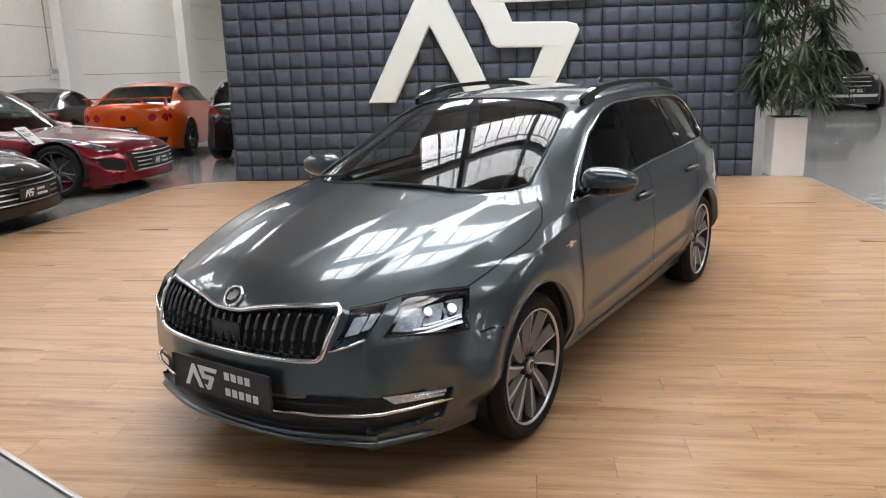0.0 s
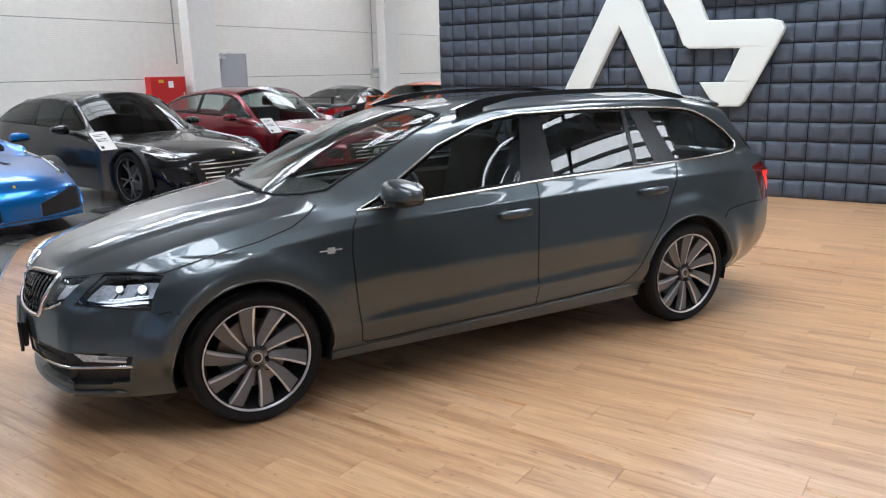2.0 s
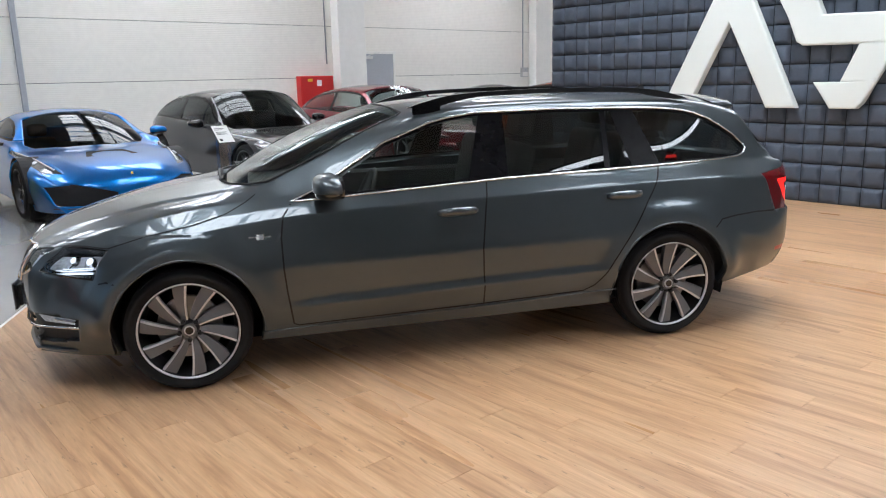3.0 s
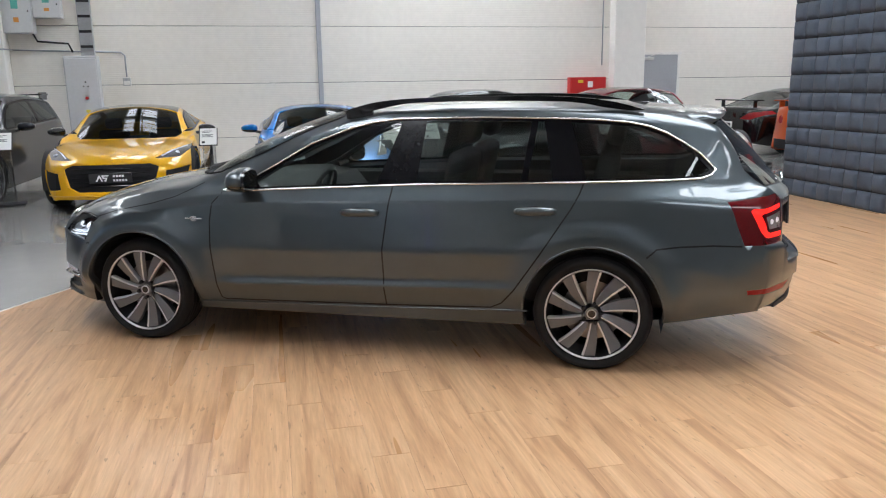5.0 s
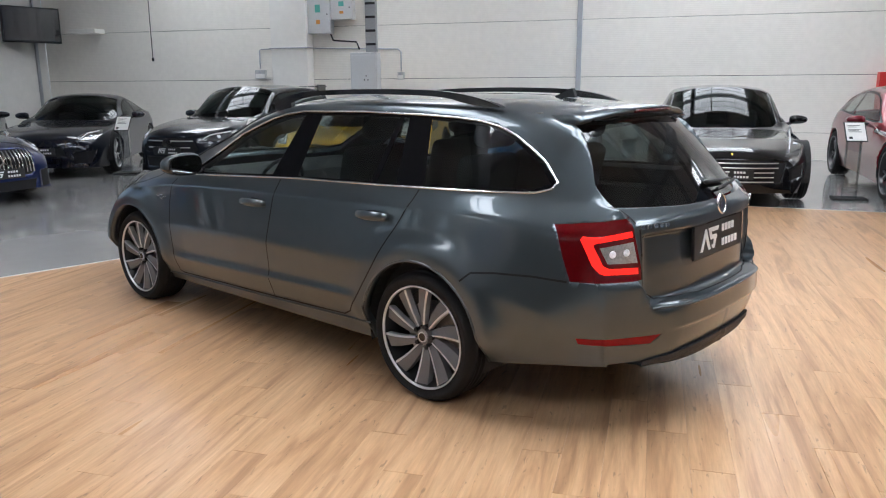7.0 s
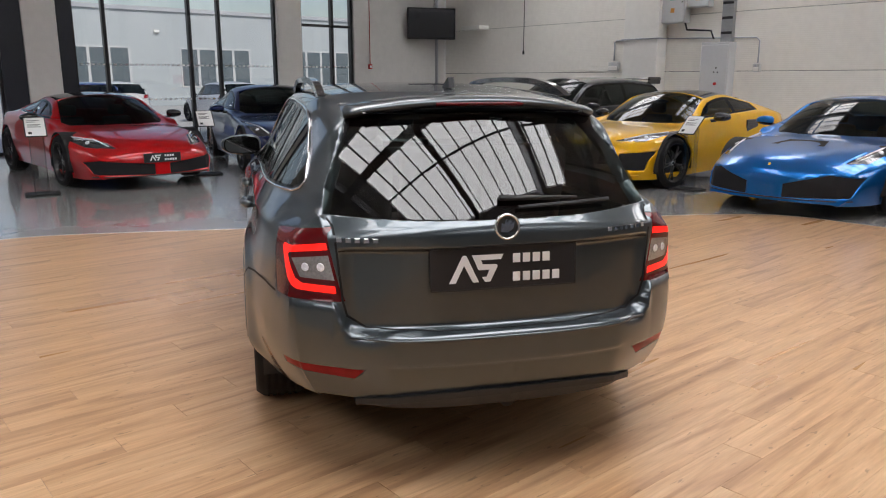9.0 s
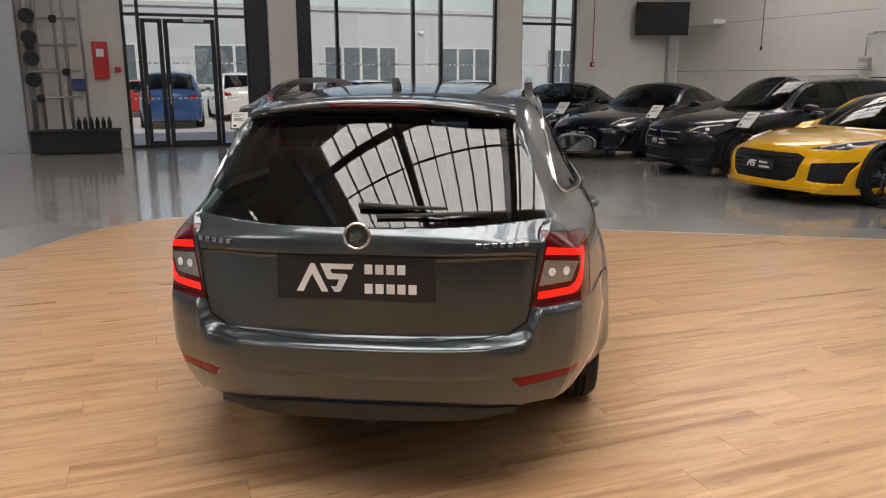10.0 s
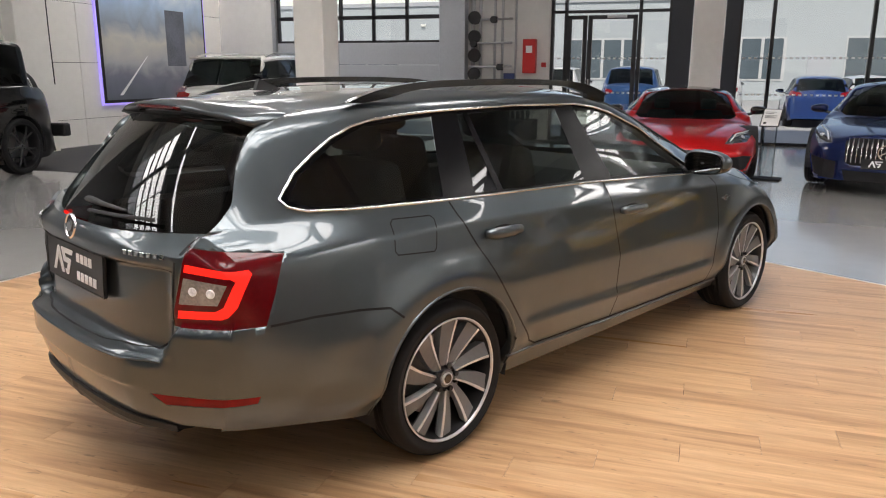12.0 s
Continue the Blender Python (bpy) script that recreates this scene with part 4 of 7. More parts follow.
OCT = dict(
    zt=[(-2.262, .225), (-2.258, .34), (-2.25, .47), (-2.245, .56), (-2.225, .64), (-2.19, .70), (-2.13, .755), (-2.0, .812), (-1.8, .872), (-1.5, .942), (-1.15, 1.0), (-1.06, 1.03), (-.73, 1.222), (-.42, 1.330), (-.2, 1.378), (.2, 1.414), (.7, 1.427), (1.2, 1.423), (1.6, 1.402), (1.85, 1.375), (1.97, 1.35), (2.02, 1.31), (2.09, 1.25), (2.30, 1.015), (2.355, .97), (2.385, .93), (2.394, .75), (2.398, .628), (2.401, .55), (2.404, .44), (2.406, .340)],
    zb=[(-2.262, .20), (-2.1, .20), (-1.75, .2), (-.9, .215), (.9, .225), (1.75, .272), (2.1, .298), (2.3, .315), (2.45, .322)],
    wb=[(-2.25, .58), (-2.1, .70), (-1.7, .80), (-.9, .805), (.9, .815), (1.7, .81), (2.2, .79), (2.3, .775), (2.35, .755), (2.385, .73), (2.395, .705), (2.406, .685)],
    wm=[(-2.25, .62), (-2.2, .70), (-2.1, .775), (-1.9, .838), (-1.6, .875), (-1.34, .888), (-.8, .884), (0, .888), (.8, .892), (1.34, .895), (1.7, .884), (2.0, .862), (2.2, .838), (2.3, .812), (2.35, .789), (2.385, .757), (2.395, .730), (2.406, .706)],
    wd=[(-2.25, .59), (-2.2, .66), (-2.1, .735), (-1.9, .80), (-1.7, .832), (-.9, .842), (.9, .850), (1.7, .848), (2.0, .83), (2.2, .81), (2.3, .788), (2.35, .766), (2.385, .737), (2.395, .711), (2.406, .69)],
    zd=[(-2.26, .25), (-1.34, .27), (-.9, .283), (0, .298), (.9, .328), (1.34, .345), (2.0, .37), (2.43, .37)],
    wl=[(-2.25, .61), (-2.2, .69), (-2.1, .765), (-1.9, .828), (-1.6, .865), (-1.34, .880), (-1.0, .872), (-.8, .882), (0, .890), (.8, .893), (1.1, .885), (1.34, .885), (1.7, .876), (2.0, .855), (2.2, .832), (2.3, .806), (2.35, .783), (2.385, .752), (2.395, .725), (2.406, .70)],
    zl=[(-2.26, .35), (-1.34, .38), (-.8, .392), (0, .418), (.8, .440), (1.34, .45), (2.1, .46), (2.43, .44)],
    crown=[(-2.26, 2.2), (-1.2, 2.3), (-1.0, 3.0), (-.5, 3.2), (-.2, 2.8), (.3, 2.5), (1.9, 2.4), (2.0, 2.2), (2.4, 2.2)],
    zm=[(-2.25, .46), (-2.0, .50), (-1.34, .59), (0, .62), (1.34, .64), (2.1, .58), (2.43, .52)],
    wc=[(-2.25, .60), (-2.2, .67), (-2.1, .735), (-1.9, .792), (-1.65, .828), (-1.3, .852), (-.85, .852), (0, .845), (.8, .842), (1.3, .840), (1.7, .826), (2.0, .805), (2.2, .775), (2.35, .742), (2.43, .705)],
    zc=[(-2.25, .60), (-2.0, .665), (-1.65, .745), (-1.3, .802), (-.85, .856), (-.3, .882), (.3, .895), (.9, .910), (1.45, .920), (1.75, .920), (2.0, .91), (2.2, .895), (2.46, .88)],
    wsh=[(-2.25, .55), (-2.2, .60), (-2.1, .66), (-1.95, .72), (-1.65, .765), (-1.3, .80), (-.85, .815), (0, .805), (.8, .80), (1.3, .792), (1.7, .755), (1.95, .705), (2.1, .675), (2.3, .64), (2.39, .62), (2.43, .62)],
    zsh=[(-2.25, .66), (-2.1, .69), (-1.9, .745), (-1.65, .79), (-1.3, .845), (-.82, .908), (-.4, .935), (.37, .968), (1.19, .99), (1.75, 1.008), (1.95, 1.01), (2.15, .995), (2.46, .98)],
    wt=[(-2.26, .56), (-2.2, .575), (-2.1, .60), (-1.9, .64), (-1.5, .69), (-1.1, .725), (-.85, .735), (-.5, .675), (-.2, .62), (.2, .59), (1.0, .58), (1.6, .565), (1.85, .55), (2.0, .54), (2.1, .55), (2.3, .585), (2.39, .59), (2.43, .59)],
    zte=[(-2.25, .69), (-2.13, .715), (-1.9, .79), (-1.5, .878), (-1.1, .935), (-.85, .955), (-.684, 1.0), (-.495, 1.105), (-.286, 1.23), (-.04, 1.32), (.2, 1.365), (.86, 1.38), (1.46, 1.366), (1.7, 1.34), (1.9, 1.305), (2.0, 1.275), (2.06, 1.225), (2.3, .985), (2.385, .92), (2.46, .92)],
    front_axle=-1.343, rear_axle=1.343, bow_f=0.36, bow_r=0.36, bow_p=3.0, fair=((-2.0, -1.17), (1.45, 1.98)), relax=170, dense=2.3, shape=ridge)

sh = Shell(OCT, 0.0155)
DLO = [(-.80, .925), (.37, .983), (1.19, 1.004), (1.755, 1.020), (1.865, 1.025), (1.925, 1.042), (1.942, 1.070), (1.866, 1.149), (1.78, 1.205), (1.696, 1.252), (1.60, 1.288), (1.50, 1.308), (1.35, 1.321), (1.174, 1.328), (.715, 1.337), (.232, 1.330), (.08, 1.310), (-.039, 1.282), (-.286, 1.192), (-.495, 1.073), (-.684, .966)]
sh.both("pillar", DLO)
sh.both("side_glass", [(-.56, .955), (.15, .990), (.258, 1.316), (.20, 1.314), (.07, 1.294), (-.03, 1.268), (-.28, 1.178), (-.47, 1.067), (-.60, .985)], over=("pillar_l", "pillar_r"))
sh.both("rear_side_glass", [(.375, .998), (.950, 1.012), (.990, 1.318), (.40, 1.321)], over=("pillar_l", "pillar_r"))
sh.both("quarter_glass", [(.985, 1.012), (1.12, 1.016), (1.055, 1.316), (1.022, 1.318)], over=("pillar_l", "pillar_r"))
sh.both("load_glass", [(1.295, 1.022), (1.74, 1.034), (1.85, 1.040), (1.915, 1.066), (1.85, 1.137), (1.685, 1.240), (1.545, 1.290), (1.20, 1.312)], over=("pillar_l", "pillar_r"))
ws_side = [(-1.10, .46), (-1.00, .58), (-.90, .625), (-.55, .568), (-.30, .525), (-.18, .495), (-.15, .46), (-.18, .33), (-.21, .17)]
WS = [(-1.15, y) for y in np.linspace(-.30, .30, 5)] + ws_side + [(-.22, 0)] + [(x, -y) for x, y in ws_side[::-1]]
sh.cut("windscreen", "T", WS)
sh.cut("rear_glass", "B", [(-.615, .985), (-.3, .972), (0, .970), (.3, .972), (.615, .985), (.60, 1.06), (.505, 1.29), (.47, 1.335), (-.47, 1.335), (-.505, 1.29), (-.60, 1.06)])
half = [(-.05, .690), (-.10, .698), (-.169, .712), (-.281, .724), (-.366, .728), (-.462, .716), (-.437, .580), (-.425, .562), (-.395, .549), (-.237, .546)]
GRILLE = half + [(0, .545)] + [(-y, z) for y, z in half[::-1]]
sh.cut("grille", "F", GRILLE)
LAMP1 = [(-.920, .741), (-.80, .744), (-.660, .737), (-.685, .606), (-.86, .622), (-1.01, .629)]
LAMP2 = [(-1.118, .719), (-.985, .731), (-1.078, .630), (-1.205, .585)]
sh.pair("lamp", -135, LAMP1)
sh.pair("inner_lamp", -135, LAMP2)
sh.cut("intake", "F", [(-.72, .420), (-.60, .415), (-.30, .398), (0, .392), (.30, .398), (.60, .415), (.72, .420), (.70, .27), (.56, .262), (.28, .250), (0, .245), (-.28, .250), (-.56, .262), (-.70, .27)])
FOG = [(-1.30, .418), (-1.1, .416), (-.762, .405), (-.80, .285), (-1.1, .264), (-1.30, .264)]
sh.cut("intake", -135, FOG)
sh.cut("intake", 135, [(-a, z) for a, z in FOG])
TAIL = [(-1.166, .951), (-.879, .916), (-.900, .80), (-.928, .696), (-1.231, .697)]


def tail_at(s, t):
    """A place in the tail lamp: s across from the tailgate, t down."""
    top, low = (-1.166 + .287 * s, .951 - .035 * s), (-1.231 + .303 * s, .697 - .001 * s)
    return top[0] + (low[0] - top[0]) * t, top[1] + (low[1] - top[1]) * t


sh.pair("tail", 45, TAIL)
C_BAR = [tail_at(s, t) for s, t in ((.03, .20), (.55, .22), (.70, .20), (.745, .25), (.68, .70), (.61, .83), (.54, .865), (.06, .89), (.05, .79), (.46, .765), (.54, .70), (.61, .35), (.55, .315), (.03, .295))]
sh.pair("tail_bar", 45, C_BAR, over=("tail_l", "tail_r"))
sh.pair("reverse_lamp", 45, [tail_at(s, t) for s, t in ((.04, .37), (.53, .40), (.47, .68), (.04, .71))], over=("tail_l", "tail_r"))
sh.pair("reflector", 45, [(-1.315, .466), (-.955, .461), (-.968, .434), (-1.27, .426)])
for x in (-1.343, 1.343):
    sh.both("arch", arch(x, .318, .366))

car = thing("estate_car", "dark grey metallic estate car with black roof rails on oak boards", "car")
part("body", sh.take("body", 0, 0.045), P_grey, car, smooth=True)
for s in "lr":
    part("pillar_trim", sh.take("pillar_" + s, 0.003), M_pillar, car, smooth=True)
    for g, mt in (("side_glass", M_clear), ("rear_side_glass", M_tint), ("quarter_glass", M_tint), ("load_glass", M_tint)):
        part(g, sh.pane(g + "_" + s, 1), mt, car, smooth=True)
for g, mt in (("windscreen", M_clear), ("rear_glass", M_tint)):
    part(g, sh.pane(g, 2 if g == "windscreen" else 0), mt, car, smooth=True)
part("underbody", underside(sh), M_blackm, car)
for x in (-1.343, 1.343):
    for s in (-1, 1):
        part("arch_liner", liner(x, .318, .366, s * .84, s * .5), M_blackm, car)
        wheel_part(car, x, s, .762, R=.316, turn=17 * x)

# window trim, door and panel gaps, handles, mirrors
for view, s in (("L", -1), ("R", 1)):
    ring = sh.line(view, DLO + DLO[:1], 0.003, 0.03)[:-1]
    part("window_trim", TB(ring, 0.0062, n=8, closed=True), M_chrome, car, "bright chrome window surround", smooth=True)
    gaps = {
        "door_gap": [(-.80, .918), (-.845, .86), (-.860, .757), (-.858, .60), (-.848, .48), (-.825, .30), (-.80, .288), (.20, .308), (.80, .325), (.86, .355), (.93, .436), (1.06, .627), (1.22, .872), (1.262, .95), (1.28, 1.00)],
        "pillar_gap": [(.205, .308), (.197, .627), (.225, .85), (.245, .975)],
        "bumper_gap": [(2.08, .694), (1.934, .70), (1.772, .694), (1.658, .682), (1.61, .64)],
        "bonnet_gap": [(-1.690, .745), (-1.531, .792), (-1.274, .843), (-1.12, .885), (-1.02, .932), (-.97, .962)],
        "wing_gap": [(-1.74, .588), (-1.70, .60), (-1.66, .592)],
    }
    for name, pts in gaps.items():
        part(name, sh.strip(bmesh.new(), view, pts, 0.0085, 0.0016), M_gap, car)
    part("sill_edge", TB(sh.line(view, [(-.985, .262), (-.80, .270), (.20, .290), (.80, .308), (1.0, .318)], .002), .0065, n=8), P_grey, car, "body coloured sill edge", smooth=True)
    for xa in (-1.343, 1.343):
        rim_ = [(xa + .369 * math.cos(a), .318 + .369 * math.sin(a)) for a in np.linspace(math.pi + .12, -.12, 30)]
        part("arch_lip", TB(sh.line(view, rim_, -.002, .05), .0065, n=8), P_grey, car, "rolled edge of the wheel arch", smooth=True)
    for x, z in ((.064, .832), (1.038, .862)):
        base, nrm = sh.onto(view, x, z)
        # near-black ellipsoid stands for shade in the body coloured handle bowl
        bm = bmesh.new()
        bmesh.ops.create_uvsphere(bm, u_segments=20, v_segments=10, radius=1.0)
        for v in bm.verts:
            v.co = Vector((v.co.x * .075, v.co.y * .006, v.co.z * .030))
        bowl = part("handle_bowl_shade", bm, M_gap, car, smooth=True)
        bowl.matrix_basis = Matrix.Translation(base + Vector((-.005, 0, -.004)))
        pts = [(x - .105, base.y + s * .006, z - .004), (x - .085, base.y + s * .026, z), (x - .03, base.y + s * .036, z + .003), (x + .04, base.y + s * .036, z + .004), (x + .085, base.y + s * .026, z + .003), (x + .105, base.y + s * .006, z)]
        h = part("door_handle", TB(pts, [.012, .018, .020, .020, .018, .012], n=10, up=(0, 0, 1), flat=1.15), P_grey, car, smooth=True)
        part("handle_strip", TB([(px, py + s * .013, pz + .004) for px, py, pz in pts[1:-1]], .004, n=6, flat=1.2), M_chrome, h, "chrome handle strip", smooth=True)
    mirror_part(car, P_grey, -.60, .905, 1.005, s, 1.05)
    badge, nrm = sh.onto(view, -.965, .770, .002)
    bm = bmesh.new()
    box(bm, -.055, .055, -.0015, .0015, -.004, .004, .001)
    box(bm, -.018, .020, -.002, .002, -.016, .014, .001)
    b = part("wing_badge", bm, M_chrome, car)
    b.matrix_basis = Matrix.Translation(badge)
fuel = [(1.40, .966), (1.57, .972), (1.586, .96), (1.599, .868), (1.588, .853), (1.42, .841), (1.407, .853), (1.386, .952), (1.40, .966)]
part("fuel_flap_gap", sh.strip(bmesh.new(), "R", fuel, 0.005), M_gap, car, "outline of the fuel flap")
for a in (-135, 135):
    k = 1 if a < 0 else -1
    part("bonnet_edge_gap", sh.strip(bmesh.new(), a, [(k * p, z) for p, z in ((-1.118, .7235), (-.985, .7365), (-.92, .747), (-.80, .751), (-.655, .744))], 0.006), M_gap, car)
part("gate_gap", sh.strip(bmesh.new(), "B", [(.605, .975), (.588, .952), (.566, .70), (.552, .645), (.49, .604), (.25, .598), (0, .597), (-.25, .598), (-.49, .604), (-.552, .645), (-.566, .70), (-.588, .952), (-.605, .975)], 0.008), M_gap, car)
# dark strip stands for the shade under the tailgate crease
part("gate_crease_shade", sh.strip(bmesh.new(), "B", [(.575, .872), (.3, .882), (0, .886), (-.3, .882), (-.575, .872)], 0.006), M_gap, car)
part("windscreen_seal", TB([sh.onto("T", a, b, 0.001)[0] for a, b in WS], 0.007, n=6, closed=True), M_blackm, car, smooth=True)

# nose: grille, lamps, intake
part("grille_back", sh.take("grille", 0.03, -0.03), M_gap, car, smooth=True)
ring = [sh.onto("F", y, z, 0.004)[0] for y, z in catmull(GRILLE, 3)]
part("grille_frame", TB(ring, 0.010, n=8, closed=True), M_chrome, car, "chrome grille frame", smooth=True)
for y in np.arange(-.441, .4411, .042):
    if abs(y) < .012:
        continue
    up_ = [z for z in np.arange(.54, .735, .004) if inside(np.array([y]), np.array([z]), GRILLE)[0]]
    if len(up_) > 4:
        zs_ = np.linspace(up_[0] + .004, up_[-1] - .004, 6)
        part("grille_slat", TB([sh.onto("F", y, z, -0.010)[0] for z in zs_], 0.0095, n=8, flat=.7), M_gloss, car, smooth=True)
bm = bmesh.new()
for z in (.555, .71):
    tube(bm, [sh.onto("F", y, z, -0.022)[0] for y in np.linspace(-.42, .42, 15)], 0.006, n=6)
part("grille_bar", bm, M_plastic, car)
part("radar_cover", B(-2.228, -2.218, -.075, .075, .572, .650, .004), M_gloss, car, "smooth black sensor cover")
def lamp_patch(quad, k, s0, s1, t0, t1, lift):
    """A facet inside a headlamp: s across from the grille, t down."""
    bm = bmesh.new()
    (ax, az), (bx, bz), (cx, cz), (dx, dz) = quad
    grid = []
    for t in np.linspace(t0, t1, 4):
        row = []
        for q in np.linspace(s0, s1, 5):
            h = (ax + (bx - ax) * q) * (1 - t) + (dx + (cx - dx) * q) * t
            z = (az + (bz - az) * q) * (1 - t) + (dz + (cz - dz) * q) * t
            row.append(bm.verts.new(sh.onto(-135 * k, k * h, z, lift)[0]))
        grid.append(row)
    for a, b in zip(grid, grid[1:]):
        for j in range(4):
            bm.faces.new((a[j], a[j + 1], b[j + 1], b[j]))
    bmesh.ops.recalc_face_normals(bm, faces=bm.faces[:])
    bmesh.ops.solidify(bm, geom=bm.faces[:], thickness=0.006)
    return bm


QUAD1 = [(-.920, .741), (-.660, .737), (-.685, .606), (-1.01, .629)]
QUAD2 = [(-1.118, .719), (-.985, .731), (-1.078, .630), (-1.205, .585)]
for s in "lr":
    k = 1 if s == "l" else -1
    a = -135 * k
    lens = part("headlamp", sh.take(f"lamp_{s}", 0.001), M_lens, car, "clear headlamp with silver bowls and lit strips", smooth=True)
    part("lamp_bowl", sh.take(f"lamp_{s}", 0.055, -0.053), M_gloss, lens, smooth=True)
    part("lamp_frame", TB([sh.onto(a, k * h, z, -.001)[0] for h, z in LAMP1], .0065, n=6, closed=True), M_gloss, lens)
    for s0, s1, t0, t1, dep in ((.06, .40, .22, .84, -.030), (.42, .66, .14, .66, -.040), (.70, .95, .12, .66, -.036), (.30, .94, .74, .82, -.020)):
        part("reflector", lamp_patch(QUAD1, k, s0, s1, t0, t1, dep), M_crystal, lens, "faceted silver reflector")
    for h0, z0, r in ((-.832, .694, .024), (-.735, .692, .028)):
        c, n = sh.onto(a, k * h0, z0, -0.036)
        part("projector", C(c, c + n * .022, r * 1.1, r * .8, n=24), M_chrome, lens, "chrome projector ring")
        part("projector_light", C(c + n * .0222, c + n * .026, r * .7, r * .5, n=20), M_lampwhite, lens, "lit projector middle")
    for z0, h0, h1, r in ((.634, -.985, -.70, .0045), (.652, -.90, -.70, .0025), (.661, -.86, -.70, .0025)):
        P = [sh.onto(a, k * h, z0 - .012 * (h + .7) / -.29, -0.012)[0] for h in np.linspace(h0, h1, 10)]
        part("light_strip", TB(P, r, n=6), M_lampwhite, lens, "lit white daytime strip", smooth=True)
    lens = part("inner_headlamp", sh.take(f"inner_lamp_{s}", 0.001), M_lens, car, "clear inner lamp beside the grille", smooth=True)
    part("lamp_bowl", sh.take(f"inner_lamp_{s}", 0.055, -0.053), M_lampdark, lens, smooth=True)
    part("lamp_frame", TB([sh.onto(a, k * h, z, -.001)[0] for h, z in LAMP2], .005, n=6, closed=True), M_gloss, lens)
    for s0, s1, t0, t1, dep in ((.12, .50, .06, .62, -.028), (.58, .90, .08, .58, -.022)):
        part("reflector", lamp_patch(QUAD2, k, s0, s1, t0, t1, dep), M_crystal, lens, "faceted silver reflector")
    P = [sh.onto(a, k * h, z, 0.002)[0] for h, z in ((-1.205, .585), (-1.14, .606), (-1.078, .630))]
    part("lamp_trim", TB(P, 0.006, n=6), M_chrome, lens, smooth=True)
intake = part("intake_mesh", sh.take("intake", 0.03, -0.03), M_plastic, car, "black lower intake mesh", smooth=True)
for z in (.315, .375):
    part("intake_bar", TB([sh.onto("F", y, z, -0.012)[0] for y in np.linspace(-.56, .56, 21)], 0.006, n=6), M_plastic, car, smooth=True)
strip_l = [sh.onto(-135, h, z, 0.004)[0] for h, z in ((-.765, .362), (-.85, .358), (-.95, .354), (-1.04, .350))]
mid = [sh.onto("F", y, z, 0.004)[0] for y, z in ((-.55, .345), (-.40, .338), (-.2, .334), (0, .333), (.2, .334), (.40, .338), (.55, .345))]
strip_r = [Vector((p.x, -p.y, p.z)) for p in strip_l[::-1]]
lip = []
for t in np.linspace(105, 255, 61):
    at, _, _, _ = sh.bvh.ray_cast(Vector((-1.70, 0, .232)), Vector((math.cos(radians(t)), math.sin(radians(t)), 0)))
    if at:
        lip.append(at)
part("front_lip", TB([p + Vector((-.002, 0, -.006)) for p in lip], [.006] + [.015] * (len(lip) - 2) + [.006], n=8, flat=.8), P_grey, car, "body coloured lower lip", smooth=True)
part("chrome_strip", TB(strip_l + mid + strip_r, 0.0075, n=8), M_chrome, car, "thin chrome strip across the bumper", smooth=True)
for s in "lr":
    k = 1 if s == "l" else -1
    bm = bmesh.new()
    A = [sh.onto(-135 * k, k * h, z, -0.004)[0] for h, z in ((-1.03, .412), (-.92, .408), (-.785, .401))]
    Bq = [sh.onto(-135 * k, k * h, z, -0.004)[0] for h, z in ((-.985, .378), (-.90, .376), (-.795, .374))]
    rows_ = [[bm.verts.new(p) for p in L] for L in (A, Bq)]
    for i in range(2):
        bm.faces.new((rows_[0][i], rows_[0][i + 1], rows_[1][i + 1], rows_[1][i]))
    part("fog_lamp", bm, M_crystal, intake, "clear fog lamp")
    part("fog_lamp_strip", TB([p.lerp(q, .35) for p, q in zip(A[1:], Bq[1:])], .007, n=6), M_reflector, intake, "bright fog lamp insert")


def round_badge(at, parent):
    """Round chrome badge with a dark inlay and a plain wing shape."""
    bm = bmesh.new()
    lathe(bm, [(.046, 0), (.046, .006), (.042, .010), (.037, .008), (.037, .003)], 32)
    b = part("badge", bm, M_chrome, parent, "round chrome badge", smooth=True)
    b.matrix_basis = at
    part("badge_inlay", C((0, 0, 0), (0, 0, .004), .038, n=32), M_plastic, b)
    part("badge_shape", prism(bmesh.new(), [(-.024, -.016), (.0, -.020), (.020, -.006), (.026, .018), (.010, .006), (.012, .024), (.0, .012), (-.006, .026), (-.012, .008), (-.022, .014)], .004, .008), M_chrome, b)


p, n = sh.onto("F", 0, .727, .002)
round_badge(front_facing(p.x, 0, p.z, -42), car)
dealer_plate(car, front_facing(-2.278, 0, .420, 0), .53, .143)
part("plate_base", B(-2.27, -2.245, -.23, .23, .36, .48, .006), M_plastic, car)

